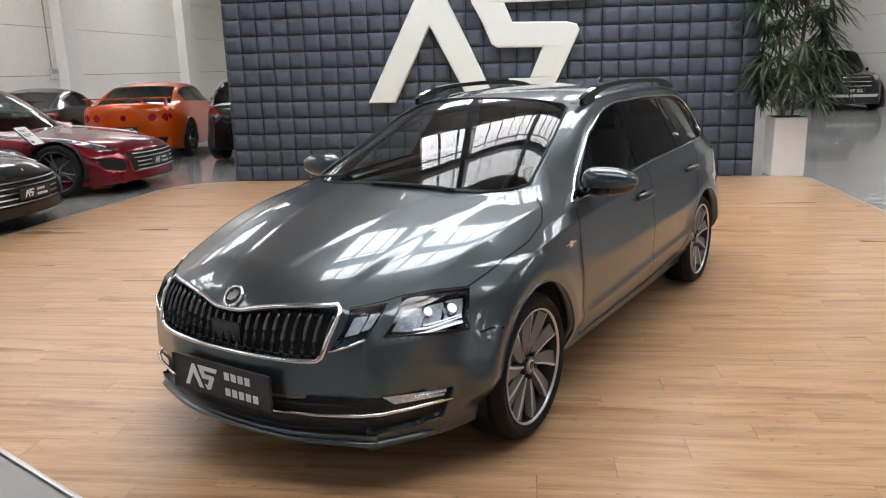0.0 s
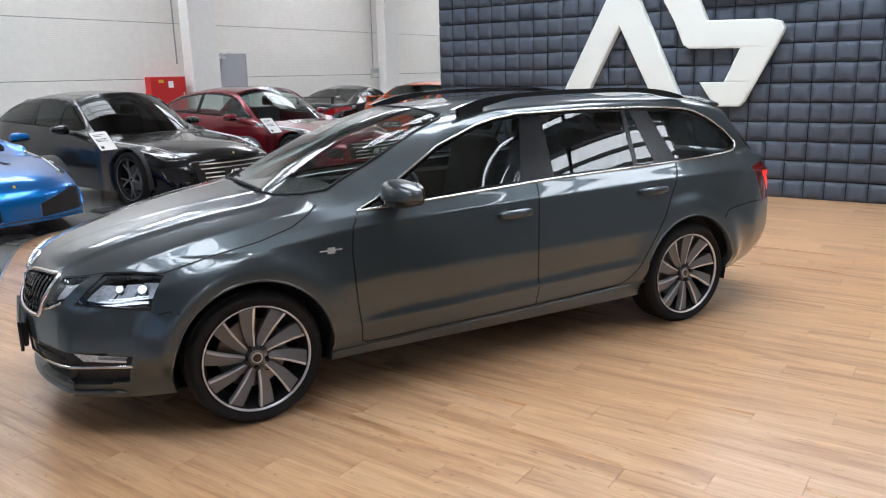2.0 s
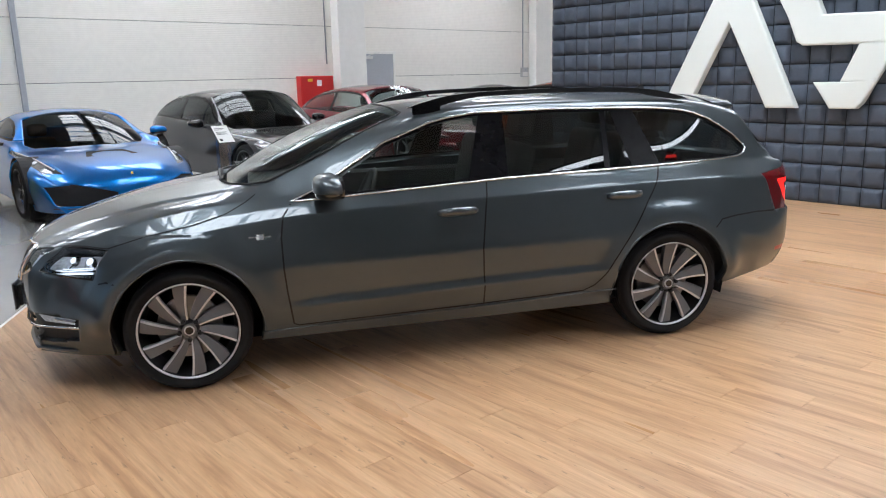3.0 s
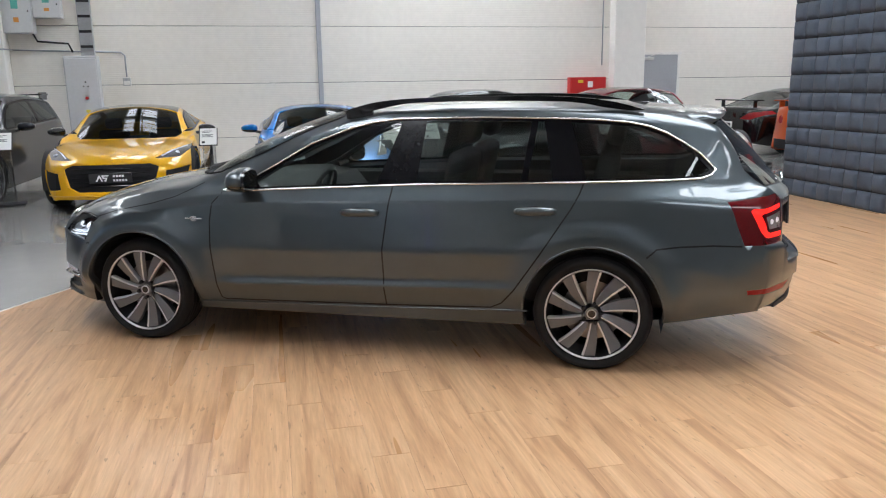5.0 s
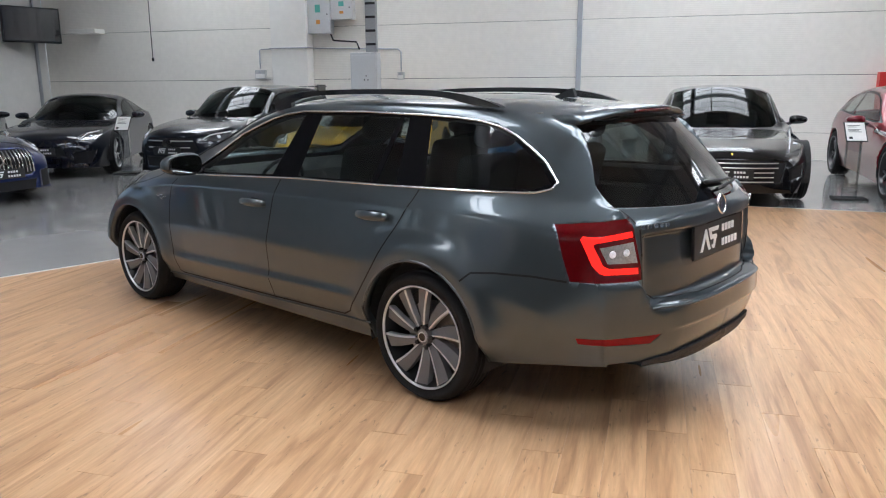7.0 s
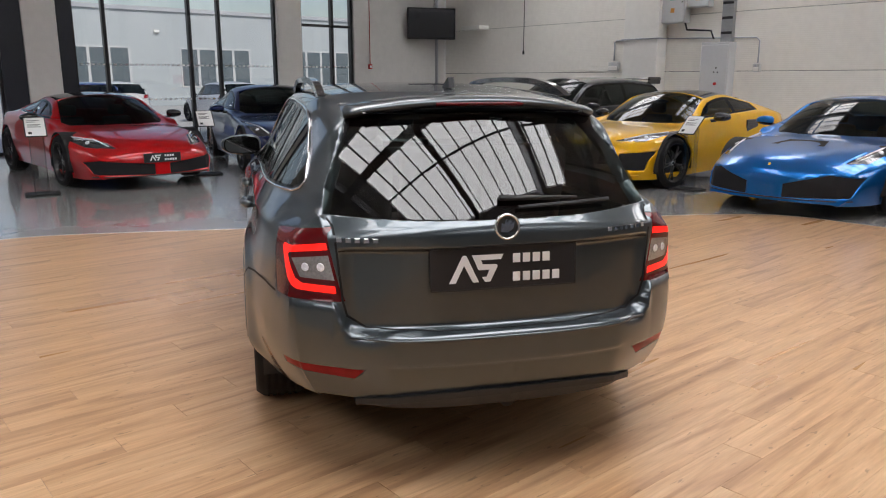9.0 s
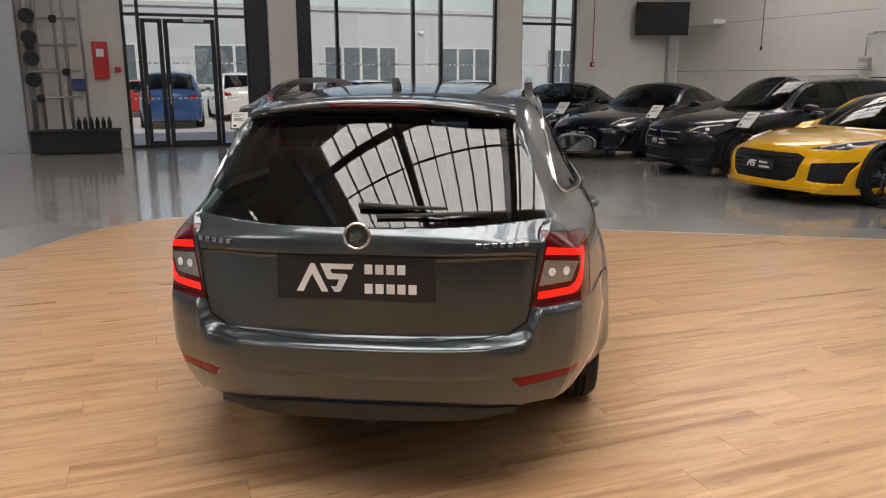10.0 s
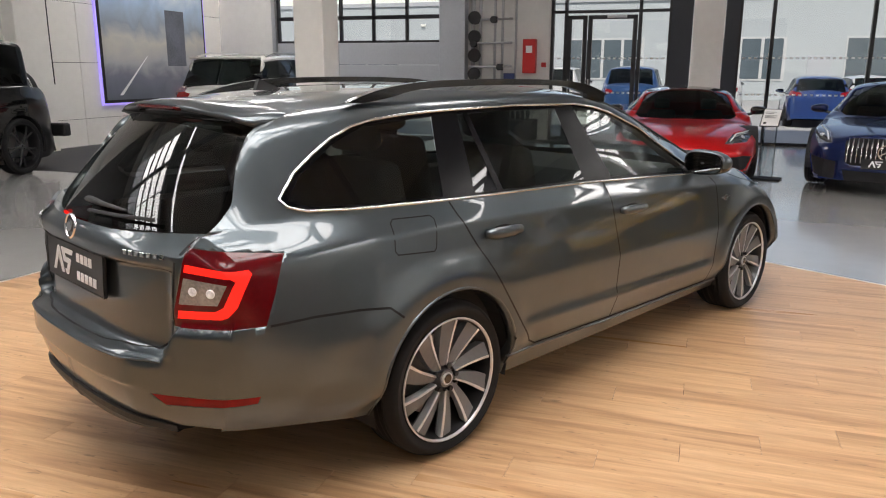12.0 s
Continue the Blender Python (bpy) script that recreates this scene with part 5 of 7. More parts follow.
# tail: lamps, reflectors, diffuser, badge, plate, wiper, spoiler
for s in "lr":
    t = part("tail_lamp", sh.take("tail_" + s, 0.001), M_redlens, car, "dark red tail lamp with a lit bracket-shaped bar", smooth=True)
    part("lit_bar", sh.take("tail_bar_" + s, 0.001), M_lampred, t, "lit red bar", smooth=True)
    part("reverse_lamp", sh.take("reverse_lamp_" + s, 0.001), mat("grey_clear_lens", (0.36, 0.35, 0.35), 0.15, coat=0.8, metal=0.5, vary=0.45, scale=30), t, "clear reversing lamp", smooth=True)
    for q in (.17, .37):
        a_, z_ = tail_at(q, .53)
        c_, n_ = sh.onto(45 if s == "l" else -45, a_ if s == "l" else -a_, z_)
        part("reverse_bulb", C(c_ - n_ * .004, c_ + n_ * .002, .017, .013, n=18), M_crystal, t, "silver cup of the reversing lamp")
    part("rear_reflector", sh.take("reflector_" + s, 0.001), mat("red_reflector", (0.24, 0.004, 0.008), 0.3, spec=0.2, vary=0.2, scale=60), car, smooth=True)
bm = bmesh.new()
prev = None
for y in np.linspace(-.53, .53, 33):
    e = abs(y / .53)
    p, n = sh.onto("B", y, .375)
    zt_ = .384 - .045 * e ** 3.5
    row_ = [bm.verts.new(q) for q in ((p.x - .03, y, zt_ + .003), (p.x + .016 - .03 * e ** 5, y, zt_ - .003), (p.x + .014 - .03 * e ** 5, y, zt_ - .026), (p.x - .006 - .03 * e ** 5, y, .318), (p.x - .07, y, .312), (p.x - .28, y, .308))]
    if prev:
        for j in range(5):
            bm.faces.new((prev[j], row_[j], row_[j + 1], prev[j + 1]))
    prev = row_
bmesh.ops.recalc_face_normals(bm, faces=bm.faces[:])
part("diffuser", bm, M_plastic, car, "black lower bumper insert", smooth=False)
part("bumper_lip", TB([sh.onto("B", y, .580, .0005)[0] for y in np.linspace(-.55, .55, 25)], 0.005, n=6), P_grey, car, smooth=True)
part("tow_cover", C((2.26, .02, .300), (2.35, .02, .300), .035, .03, n=14), M_plastic, car)
p, n = sh.onto("B", -.005, .947, .001)
round_badge(rear_facing(p.x, p.y, p.z, -8), car)
p, n = sh.onto("B", 0, .805)
dealer_plate(car, rear_facing(p.x + .018, -.012, .806, -3), .53, .148)
for y0, y1, z, count in ((-.585, -.44, .912, 5), (.378, .557, .917, 7)):
    w = (y1 - y0) / count
    for k in range(count):
        p, n = sh.onto("B", y0 + (k + .5) * w, z)
        bm = B(-.002, .002, -w * .34, w * .34, -.008, .008, .001)
        q = part("letter_bar", bm, M_chrome, car)
        q.matrix_basis = Matrix.Translation(p + n * .003) @ Vector((1, 0, 0)).rotation_difference(n).to_matrix().to_4x4()
P = [sh.onto("B", y, z, .022)[0] for y, z in ((-.01, 1.022), (.12, 1.018), (.28, 1.014))]
part("rear_wiper_arm", TB(P, [.016, .012, .007], n=8, flat=.7), M_plastic, car, smooth=True)
part("rear_wiper_blade", TB([sh.onto("B", y, z, .014)[0] for y, z in ((.05, .995), (.25, 1.0), (.42, 1.004))], .007, n=6), M_plastic, car)

# roof: spoiler, rails, antenna
bm = bmesh.new()
rows_ = []
for y in np.linspace(-.50, .50, 25):
    e = 1 - .35 * abs(y / .5) ** 3
    c = abs(y / .5) ** 2.2
    x0, x1 = 1.80, 1.80 + .235 * e
    z0, z1 = 1.382 - .045 * c, 1.366 - .048 * c
    rows_.append([bm.verts.new(v) for v in ((x0, y, z0 + .002), ((x0 + x1) / 2, y, (z0 + z1) / 2 + .008), (x1 - .01, y, z1 + .004), (x1, y, z1 - .006), (x1 - .03, y, z1 - .022), (x0 + .1, y, z0 - .05))])
for a, b in zip(rows_, rows_[1:]):
    for j in range(5):
        bm.faces.new((a[j], b[j], b[j + 1], a[j + 1]))
bm.faces.new(rows_[0])
bm.faces.new(rows_[-1][::-1])
bmesh.ops.recalc_face_normals(bm, faces=bm.faces[:])
sp = part("roof_spoiler", bm, P_grey, car, smooth=True)
part("spoiler_underside", B(1.90, 1.985, -.44, .44, 1.313, 1.322, .003), M_gloss, sp)
part("third_brake_lamp", TB([(2.030 - .06 * abs(y) ** 2, y, 1.352 - .05 * y * y) for y in np.linspace(-.17, .17, 9)], .008, n=6), M_redlens, sp, "unlit red brake strip", smooth=True)
for s in (-1, 1):
    y = s * .548
    top = [(-.13, 1.372), (-.02, 1.405), (.10, 1.430), (.30, 1.447), (.70, 1.456), (1.10, 1.452), (1.30, 1.438), (1.45, 1.414), (1.58, 1.376)]
    T_ = catmull(top, 4, closed=False)
    low = catmull([(1.50, 1.368), (1.36, 1.388), (1.26, 1.408), (1.10, 1.420), (.70, 1.426), (.32, 1.418), (.20, 1.404), (.10, 1.384), (.02, 1.362)], 4, closed=False)
    m = Matrix(((1, 0, 0, 0), (0, 0, 1, y), (0, 1, 0, 0), (0, 0, 0, 1)))
    bm = prism(bmesh.new(), [(a, b - .004) for a, b in T_] + [(a, b) for a, b in low], -.016, .016, m)
    rail = part("roof_rail", bm, M_gloss, car, "gloss black roof rail")
    part("rail_foot", B(-.10, .06, y - .015, y + .015, 1.33, 1.378, .004), M_gloss, rail)
bm = bmesh.new()
prism(bm, [(-.075, 0), (.055, 0), (.05, .015), (.038, .045), (.022, .043), (-.02, .018)], -.012, .012, Matrix(((1, 0, 0, 1.56), (0, 0, 1, 0), (0, 1, 0, 1.405), (0, 0, 0, 1))))
part("antenna", bm, M_plastic, car)
for y0, y1, x in ((.34, .62, -1.10), (-.36, .10, -1.16)):
    part("wiper", TB([sh.onto("T", x + .10 * (abs(y) / .7) ** 2, y, .012)[0] for y in np.linspace(y0, y1, 7)], .008, n=6), M_plastic, car)

# cabin
cab = part("cabin_floor", B(-.95, 1.95, -.62, .62, .30, .34, .01), M_cabin, car)
for s in (-1, 1):
    part("door_lining", B(-.80, 1.95, s * .735 - .03, s * .735 + .03, .34, .90, .02), M_cabin, car)
part("roof_lining", B(-.10, 1.75, -.50, .50, 1.335, 1.35, .01), mat("light_headlining", (0.20, 0.20, 0.19), 0.9, vary=0.08), car)
bm = bmesh.new()
prism(bm, [(-.95, .55), (-.42, .62), (-.40, .78), (-.50, .90), (-.72, .935), (-1.0, .93)], -.68, .68, Matrix(((1, 0, 0, 0), (0, 0, 1, 0), (0, 1, 0, 0), (0, 0, 0, 1))))
part("dashboard", bm, M_cabin, car)
m = pose(-.36, -.36, .86, 0, -66, 0)
bm = bmesh.new()
lathe(bm, [(.170, -.014), (.187, 0), (.170, .014), (.158, 0), (.170, -.014)], 32, m)
tube(bm, [m @ Vector((-.16, 0, 0)), m @ Vector((.16, 0, 0))], .022, n=6)
tube(bm, [m @ Vector((0, 0, 0)), m @ Vector((0, .16, 0))], .02, n=6)
part("steering_wheel", bm, M_plastic, car, smooth=True)


def seat(x, y, w):
    bm = bmesh.new()
    box(bm, x - .25, x + .25, y - w / 2, y + w / 2, .44, .58, .05, 3)
    st = part("seat", bm, M_cabin, car, "dark grey fabric seat", smooth=True)
    bm = B(-.06, .06, -w / 2 + .01, w / 2 - .01, 0, .60, .05, 3)
    b = part("backrest", bm, M_cabin, st, smooth=True)
    b.matrix_basis = pose(x + .25, y, .56, 0, 14, 0)
    b = part("headrest", B(-.05, .05, -.13, .13, .64, .80, .04, 3), M_cabin, st, smooth=True)
    b.matrix_basis = pose(x + .25, y, .56, 0, 14, 0)


for x, y, w in ((.18, -.36, .50), (.18, .36, .50), (1.02, -.42, .42), (1.02, 0, .40), (1.02, .42, .42)):
    seat(x, y, w)

# ---- the other cars ----
def car_spec(L, W, H, wb, fo, hood, nose, cowl, roof0, roof1, glass_x, glass_z, tail, belt0, belt1, R=0.34, tumble=0.70):
    """Knots of a car's shell from its main measures; x counts from the middle of the wheelbase."""
    xf, xr, w = -wb / 2 - fo, L - wb / 2 - fo, W / 2
    mid = (roof0 + roof1) / 2
    zt = [(xf - .012, .18), (xf - .006, nose * .55), (xf, nose * .8), (xf + .06, nose), (xf + .25, nose + (hood - nose) * .42), (cowl - .35, hood - .03), (cowl, hood), (cowl + (roof0 - cowl) * .55, hood + (H - hood) * .66), (roof0, H - .03), (mid, H), (roof1, H - .06), (glass_x, glass_z)]
    if xr - glass_x > .16:
        zt.append((xr - .08, tail))
    zt += [(xr - .02, tail - .06), (xr, tail * .62), (xr + .008, .40), (xr + .014, .27)]
    zsh = [(xf - .012, .17), (xf, nose * .7), (xf + .12, nose * .9), (-wb / 2, (nose + belt0) / 2 + .02), (cowl + .1, belt0), (mid, (belt0 + belt1) / 2), (min(roof1 + .3, xr - .35), belt1), (xr - .12, min(tail, belt1) - .05), (xr + .014, .26)]
    zte = [(xf - .012, .175), (xf, nose * .76), (xf + .12, nose * .97), (cowl - .3, hood - .06), (cowl + .1, hood - .03), (roof0 + .05, H - .11), (mid, H - .065), (roof1 + .05, H - .125), (glass_x + .02, glass_z - .03), (xr - .05, tail - .05), (xr + .014, .265)]
    wm = [(xf - .012, w * .74), (xf + .15, w * .88), (-wb / 2, w), (0, w * .985), (wb / 2, w), (xr - .2, w * .93), (xr + .014, w * .82)]
    s = dict(zt=zt, zsh=zsh, zte=zte, wm=wm,
             zb=[(xf - .012, .16), (xf + .4, .14), (0, .17), (xr - .3, .19), (xr + .014, .24)],
             wb=[(x, v * .92) for x, v in wm], zm=[(xf - .012, .165), (xf + .3, .48), (0, .50), (xr - .3, .56), (xr + .014, .255)],
             wc=[(x, v * .975) for x, v in wm], zc=[(xf - .012, .168), (xf + .12, nose * .72), (-wb / 2, .66), (0, belt0 - .17), (wb / 2, belt1 - .16), (xr - .12, tail - .2), (xr + .014, .258)],
             wsh=[(xf - .012, w * .70), (xf + .15, w * .80), (-wb / 2, w * .92), (0, w * .915), (wb / 2, w * .92), (xr - .2, w * .84), (xr + .014, w * .76)],
             wt=[(xf - .012, w * .64), (xf + .15, w * .70), (cowl, w * .82), (roof0, w * tumble), (roof1, w * tumble * .96), (glass_x, w * .78), (xr + .014, w * .70)],
             front_axle=-wb / 2, rear_axle=wb / 2, bow_f=.38, bow_r=.26)
    s.update(xf=xf, xr=xr, W=W, wb_=wb, R=R, H=H, cowl=cowl, roof0=roof0, roof1=roof1, glass_x=glass_x, belt0=belt0, belt1=belt1)
    return s


CARS = {}


def build_car(name, label, s, colour, m, front=(), rear=(), side_end=None, b_pillar=None, rim=None, roof=None, plate_f=None, plate_r=None, extra=None, group="", step=.05, glass_mat=None, metal=.5):
    """A car from its spec; front and rear list (group, material, outline) with outlines for the car's left half unless closed over the middle."""
    sh = Shell(s, step, (4, 4, 7, 4, 11, 13), 2)
    c = thing(name, label, "car", m, group)
    pm = paint("paint_" + name, colour, metal, 0.3)
    glass_mat = glass_mat or M_smoke
    belt = lambda x: s["belt0"] + (s["belt1"] - s["belt0"]) * np.clip((x - s["cowl"]) / (s["roof1"] - s["cowl"]), 0, 1.1) + .025  # noqa: E731
    x0, x1 = s["cowl"] + .30, side_end or s["roof1"] + .25
    X = np.linspace(x0, x1, 13)
    top = np.maximum(pchip(s["zte"], X) - .035, belt(X) + .004)
    dlo = [(x, belt(x)) for x in X] + list(zip(X, top))[::-1]
    sh.both("pillar", [(float(a), float(b)) for a, b in dlo])
    bp = b_pillar or (x0 + x1) / 2 + .12
    for k, (a, b) in enumerate(((x0 + .06, bp - .04), (bp + .05, x1 - .08))):
        X = np.linspace(a, b, 9)
        t2 = np.maximum(pchip(s["zte"], X) - .065, belt(X) + .030)
        sh.both(f"glass{k}", [(float(x), float(belt(x)) + .024) for x in X] + [(float(x), float(z)) for x, z in zip(X[::-1], t2[::-1])], over=("pillar_l", "pillar_r"))
    yw = lambda x: float(pchip(s["wt"], x)) - .05  # noqa: E731
    a, b = s["cowl"], s["roof0"] - .02
    ws = [(a + .10, -yw(a) * .85), (a + .01, -yw(a) * .45), (a, 0), (a + .01, yw(a) * .45), (a + .10, yw(a) * .85), (a + .25, yw(a + .25)), (b, yw(b)), (b - .05, 0), (b, -yw(b)), (a + .25, -yw(a + .25))]
    sh.cut("windscreen", "T", ws)
    a, b = s["roof1"] + .04, s["glass_x"]
    sh.cut("rear_glass", "T", [(a, -yw(a)), (a + .03, 0), (a, yw(a)), (b, yw(b)), (b, -yw(b))])
    for x in (-s["wb_"] / 2, s["wb_"] / 2):
        sh.both("arch", arch(x, s["R"], s["R"] + .045, 18))
    if roof:
        a, b = s["roof0"] + .0, s["roof1"] + .03
        sh.cut("roof", "T", [(a, -yw(a) - .01), (a, yw(a) + .01), (b, yw(b) + .01), (b, -yw(b) - .01)])
    for view, todo in (("F", front), ("B", rear)):
        for g, mt, poly in todo:
            if min(y for y, _ in poly) < 0 < max(y for y, _ in poly):
                sh.cut(g, view, poly)
            else:
                sh.pair(g, view, poly)
    part("body", sh.take("body", 0, .02), pm, c, smooth=True)
    if roof:
        part("roof_panel", sh.take("roof", .001), roof, c, smooth=True)
    for q in "lr":
        part("pillar_trim", sh.take("pillar_" + q, .003), M_pillar, c, smooth=True)
        for k in (0, 1):
            part("side_glass", sh.pane(f"glass{k}_{q}", 1), glass_mat, c, smooth=True)
    part("windscreen", sh.pane("windscreen", 2), glass_mat, c, smooth=True)
    part("rear_glass", sh.pane("rear_glass", 2), glass_mat, c, smooth=True)
    for todo in (front, rear):
        for g, mt, poly in todo:
            names = [g] if g in sh.names else [g + "_l", g + "_r"]
            for nme in names:
                p = part(g.rstrip("0123456789"), sh.take(nme, .012 if mt in (M_plastic, M_gap, M_gloss) else .001), M_lampdark if g == "headlamp" else mt, c, smooth=True)
                if g == "headlamp":
                    k = 1 if nme.endswith("_l") else -1
                    my, mz = sum(y for y, _ in poly) / len(poly), sum(z for _, z in poly) / len(poly)
                    ln = [sh.onto("F", k * (y + (my - y) * .3), z + (mz - z) * .3, .004)[0] for y, z in poly[:3]]
                    part("lamp_strip", TB(ln, .011, n=6), M_lampstrip, p, "bright daytime strip", smooth=True)
                    q, n = sh.onto("F", k * my, mz - .01, .002)
                    part("lamp_lens", C(q, q + n * .012, .032, .024, n=16), M_crystal, p, "silver projector lens")
    part("underbody", underside(sh), M_blackm, c)
    part("cabin", B(s["cowl"] + .2, s["glass_x"] - .1, -s["W"] * .36, s["W"] * .36, .35, s["belt0"] - .12, .04, 2), M_cabin, c)
    for x, y in ((s["roof0"] + .35, -.36), (s["roof0"] + .35, .36)):
        st = part("seat", B(x - .08, x + .08, y - .22, y + .22, .5, s["H"] - .38, .05, 2), M_cabin, c, smooth=True)
        part("headrest", B(x - .05, x + .05, y - .12, y + .12, s["H"] - .36, s["H"] - .20, .04, 2), M_cabin, st, smooth=True)
    for x in (-s["wb_"] / 2, s["wb_"] / 2):
        for q in (-1, 1):
            part("arch_liner", liner(x, s["R"], s["R"] + .045, q * (s["W"] / 2 - .02), q * .45), M_blackm, c)
            wheel_part(c, x, q, s["W"] / 2 - .135, R=s["R"], rim=s["R"] - .085, width=.24, style="fork", mt=rim, turn=23, lug=False)
    for q in (-1, 1):
        mirror_part(c, M_gloss if roof else pm, s["cowl"] + .55, s["W"] / 2 + .07, s["belt0"] + .07, q, .95)
    if plate_f:
        x = sh.onto("F", 0, plate_f)[0].x
        dealer_plate(c, front_facing(x - .02, 0, plate_f), .50, .12)
    if plate_r:
        x = sh.onto("B", 0, plate_r)[0].x
        dealer_plate(c, rear_facing(x + .02, 0, plate_r), .50, .12)
    if extra:
        extra(c, sh, pm)
    CARS[name] = c
    return c


def nose_at(u, v, heading, s):
    """Pose of a car by the place of its nose in the room and the bearing it faces (degrees from u)."""
    a = radians(heading)
    n = Vector((u, v, 0)) - Vector((math.cos(a), math.sin(a), 0)) * (-s["xf"])
    return ROOM @ pose(n.x, n.y, 0, 0, 0, heading + 180)


def tail_at_room(u, v, heading, s):
    a = radians(heading)
    n = Vector((u, v, 0)) + Vector((math.cos(a), math.sin(a), 0)) * s["xr"]
    return ROOM @ pose(n.x, n.y, 0, 0, 0, heading + 180)



GT = car_spec(4.92, 1.98, 1.44, 2.99, .95, .86, .60, -.72, .10, 1.40, 2.28, 1.02, .98, .88, .98, .35)
MIDE = car_spec(4.61, 1.98, 1.25, 2.65, 1.12, .80, .52, -.98, -.20, .62, 1.55, .96, .93, .84, .93, .345, .66)
AUD = car_spec(4.43, 1.94, 1.29, 2.65, .98, .84, .62, -.92, -.18, .72, 1.75, .98, .95, .86, .96, .345, .68)
HATCH = car_spec(4.42, 1.80, 1.49, 2.73, .88, .96, .74, -.88, -.10, 1.55, 1.98, 1.08, 1.02, .93, 1.02, .33, .72)
COUPE = car_spec(4.62, 1.95, 1.35, 2.66, 1.02, .88, .64, -.55, .25, .95, 1.75, 1.00, .96, .88, .96, .345, .68)
GTR = car_spec(4.71, 1.90, 1.42, 2.78, .98, .92, .66, -.78, -.05, 1.05, 1.80, 1.06, 1.06, .93, 1.03, .35, .70)
SUV = car_spec(4.89, 1.94, 1.76, 2.93, .90, 1.12, .88, -.95, -.20, 1.80, 2.12, 1.22, 1.12, 1.06, 1.16, .385, .74)
BOX = car_spec(4.72, 1.93, 1.95, 2.89, .82, 1.20, 1.10, -.80, -.48, 1.80, 1.90, 1.30, 1.15, 1.20, 1.22, .40, .86)

M_lampclear = mat("bright_lamp", (0.55, 0.57, 0.60), 0.12, metal=0.7, coat=1.0, vary=0.5, scale=30)
M_tailred = mat("tail_lamp_red", (0.26, 0.003, 0.005), 0.2, coat=0.3, spec=0.3, vary=0.2, scale=30)


M_lampstrip = mat("white_lamp_strip", (0.85, 0.87, 0.90), 0.25, vary=0.05)


def slats(sh, c, poly, n, mt, upright=False, r=.008):
    ys, zs = [y for y, _ in poly], [z for _, z in poly]
    if upright:
        for y in np.linspace(min(ys) + .04, max(ys) - .04, n):
            part("grille_slat", TB([sh.onto("F", y, z, .002)[0] for z in np.linspace(min(zs) + .02, max(zs) - .02, 4)], r, n=6), mt, c, smooth=True)
    else:
        for z in np.linspace(min(zs) + .03, max(zs) - .03, n):
            w = max(abs(min(ys)), max(ys)) * (.94 if z > (min(zs) + max(zs)) / 2 else .86)
            part("grille_slat", TB([sh.onto("F", y, z, .001)[0] for y in np.linspace(-w, w, 11)], r, n=6), mt, c, smooth=True)


# four-seat grand tourers, black and dark red
G_FRONT = [("grille", M_gap, [(-.62, .54), (-.30, .565), (.30, .565), (.62, .54), (.56, .30), (-.56, .30)]),
           ("headlamp", M_lampclear, [(-.62, .60), (-.74, .76), (-.90, .86), (-.93, .82), (-.80, .60)]),
           ("intake", M_gap, [(-.66, .46), (-.86, .50), (-.84, .36), (-.66, .32)])]


def gt_extra(c, sh, pm):
    slats(sh, c, [(-.56, .28), (.56, .56)], 5, M_alu)
    p, n = sh.onto("F", 0, .63, .003)
    b = part("badge", B(-.012, .012, -.016, .016, 0, .003, .001), mat("yellow_badge", (0.7, 0.5, 0.02), 0.4, vary=.05), c)
    b.matrix_basis = front_facing(p.x, 0, .63, -30)


build_car("grand_tourer", "gloss black grand tourer coupe facing the oak floor", GT, (0.006, 0.006, 0.007), nose_at(2.75, 5.02, -90, GT), G_FRONT, (), side_end=1.95, plate_f=.40, extra=gt_extra, group="cars along the white wall", rim=M_rimdark)
build_car("grand_tourer", "dark red grand tourer coupe facing the oak floor", GT, (0.16, 0.004, 0.012), nose_at(5.62, 5.05, -90, GT), G_FRONT, (), side_end=1.95, plate_f=.40, extra=gt_extra, group="cars along the white wall", rim=M_rimdark, glass_mat=M_clear)

# blue mid-engined sports car
F8 = [("intake", M_gap, [(-.20, .36), (-.62, .48), (-.86, .44), (-.80, .24), (-.20, .22)]),
      ("headlamp", M_lampclear, [(-.66, .58), (-.78, .72), (-.90, .80), (-.93, .76), (-.82, .58)])]


def blue_extra(c, sh, pm):
    p = [sh.onto("T", x, y, .004)[0] for x, y in ((-1.75, -.30), (-1.45, -.22), (-1.45, .22), (-1.75, .30))]
    bm = bmesh.new()
    bm.faces.new([bm.verts.new(q) for q in p])
    part("bonnet_duct", bm, M_gap, c, "dark bonnet air duct")
    q, n = sh.onto("F", 0, .55, .003)
    b = part("badge", B(-.012, .012, -.016, .016, 0, .003, .001), mat("yellow_badge", (0.7, 0.5, 0.02), 0.4, vary=.05), c)
    b.matrix_basis = front_facing(q.x, 0, .55, -30)
    part("splitter", TB([sh.onto("F", y, .21, .01)[0] for y in np.linspace(-.8, .8, 13)], .012, n=6, flat=.5), M_blackm, c)


build_car("sports_car", "bright blue mid-engined sports car facing the oak floor", MIDE, (0.002, 0.155, 0.50), nose_at(-.02, 5.05, -90, MIDE), F8, (), extra=blue_extra, metal=.8, group="cars along the white wall")

# yellow sports car with a black roof
AUDI = [("grille", M_gap, [(-.56, .56), (-.46, .605), (.46, .605), (.56, .56), (.50, .33), (.40, .27), (-.40, .27), (-.50, .33)]),
        ("intake", M_gap, [(-.64, .50), (-.90, .52), (-.84, .27), (-.62, .30)]),
        ("headlamp", M_lampclear, [(-.50, .65), (-.66, .72), (-.88, .77), (-.91, .73), (-.78, .645)])]


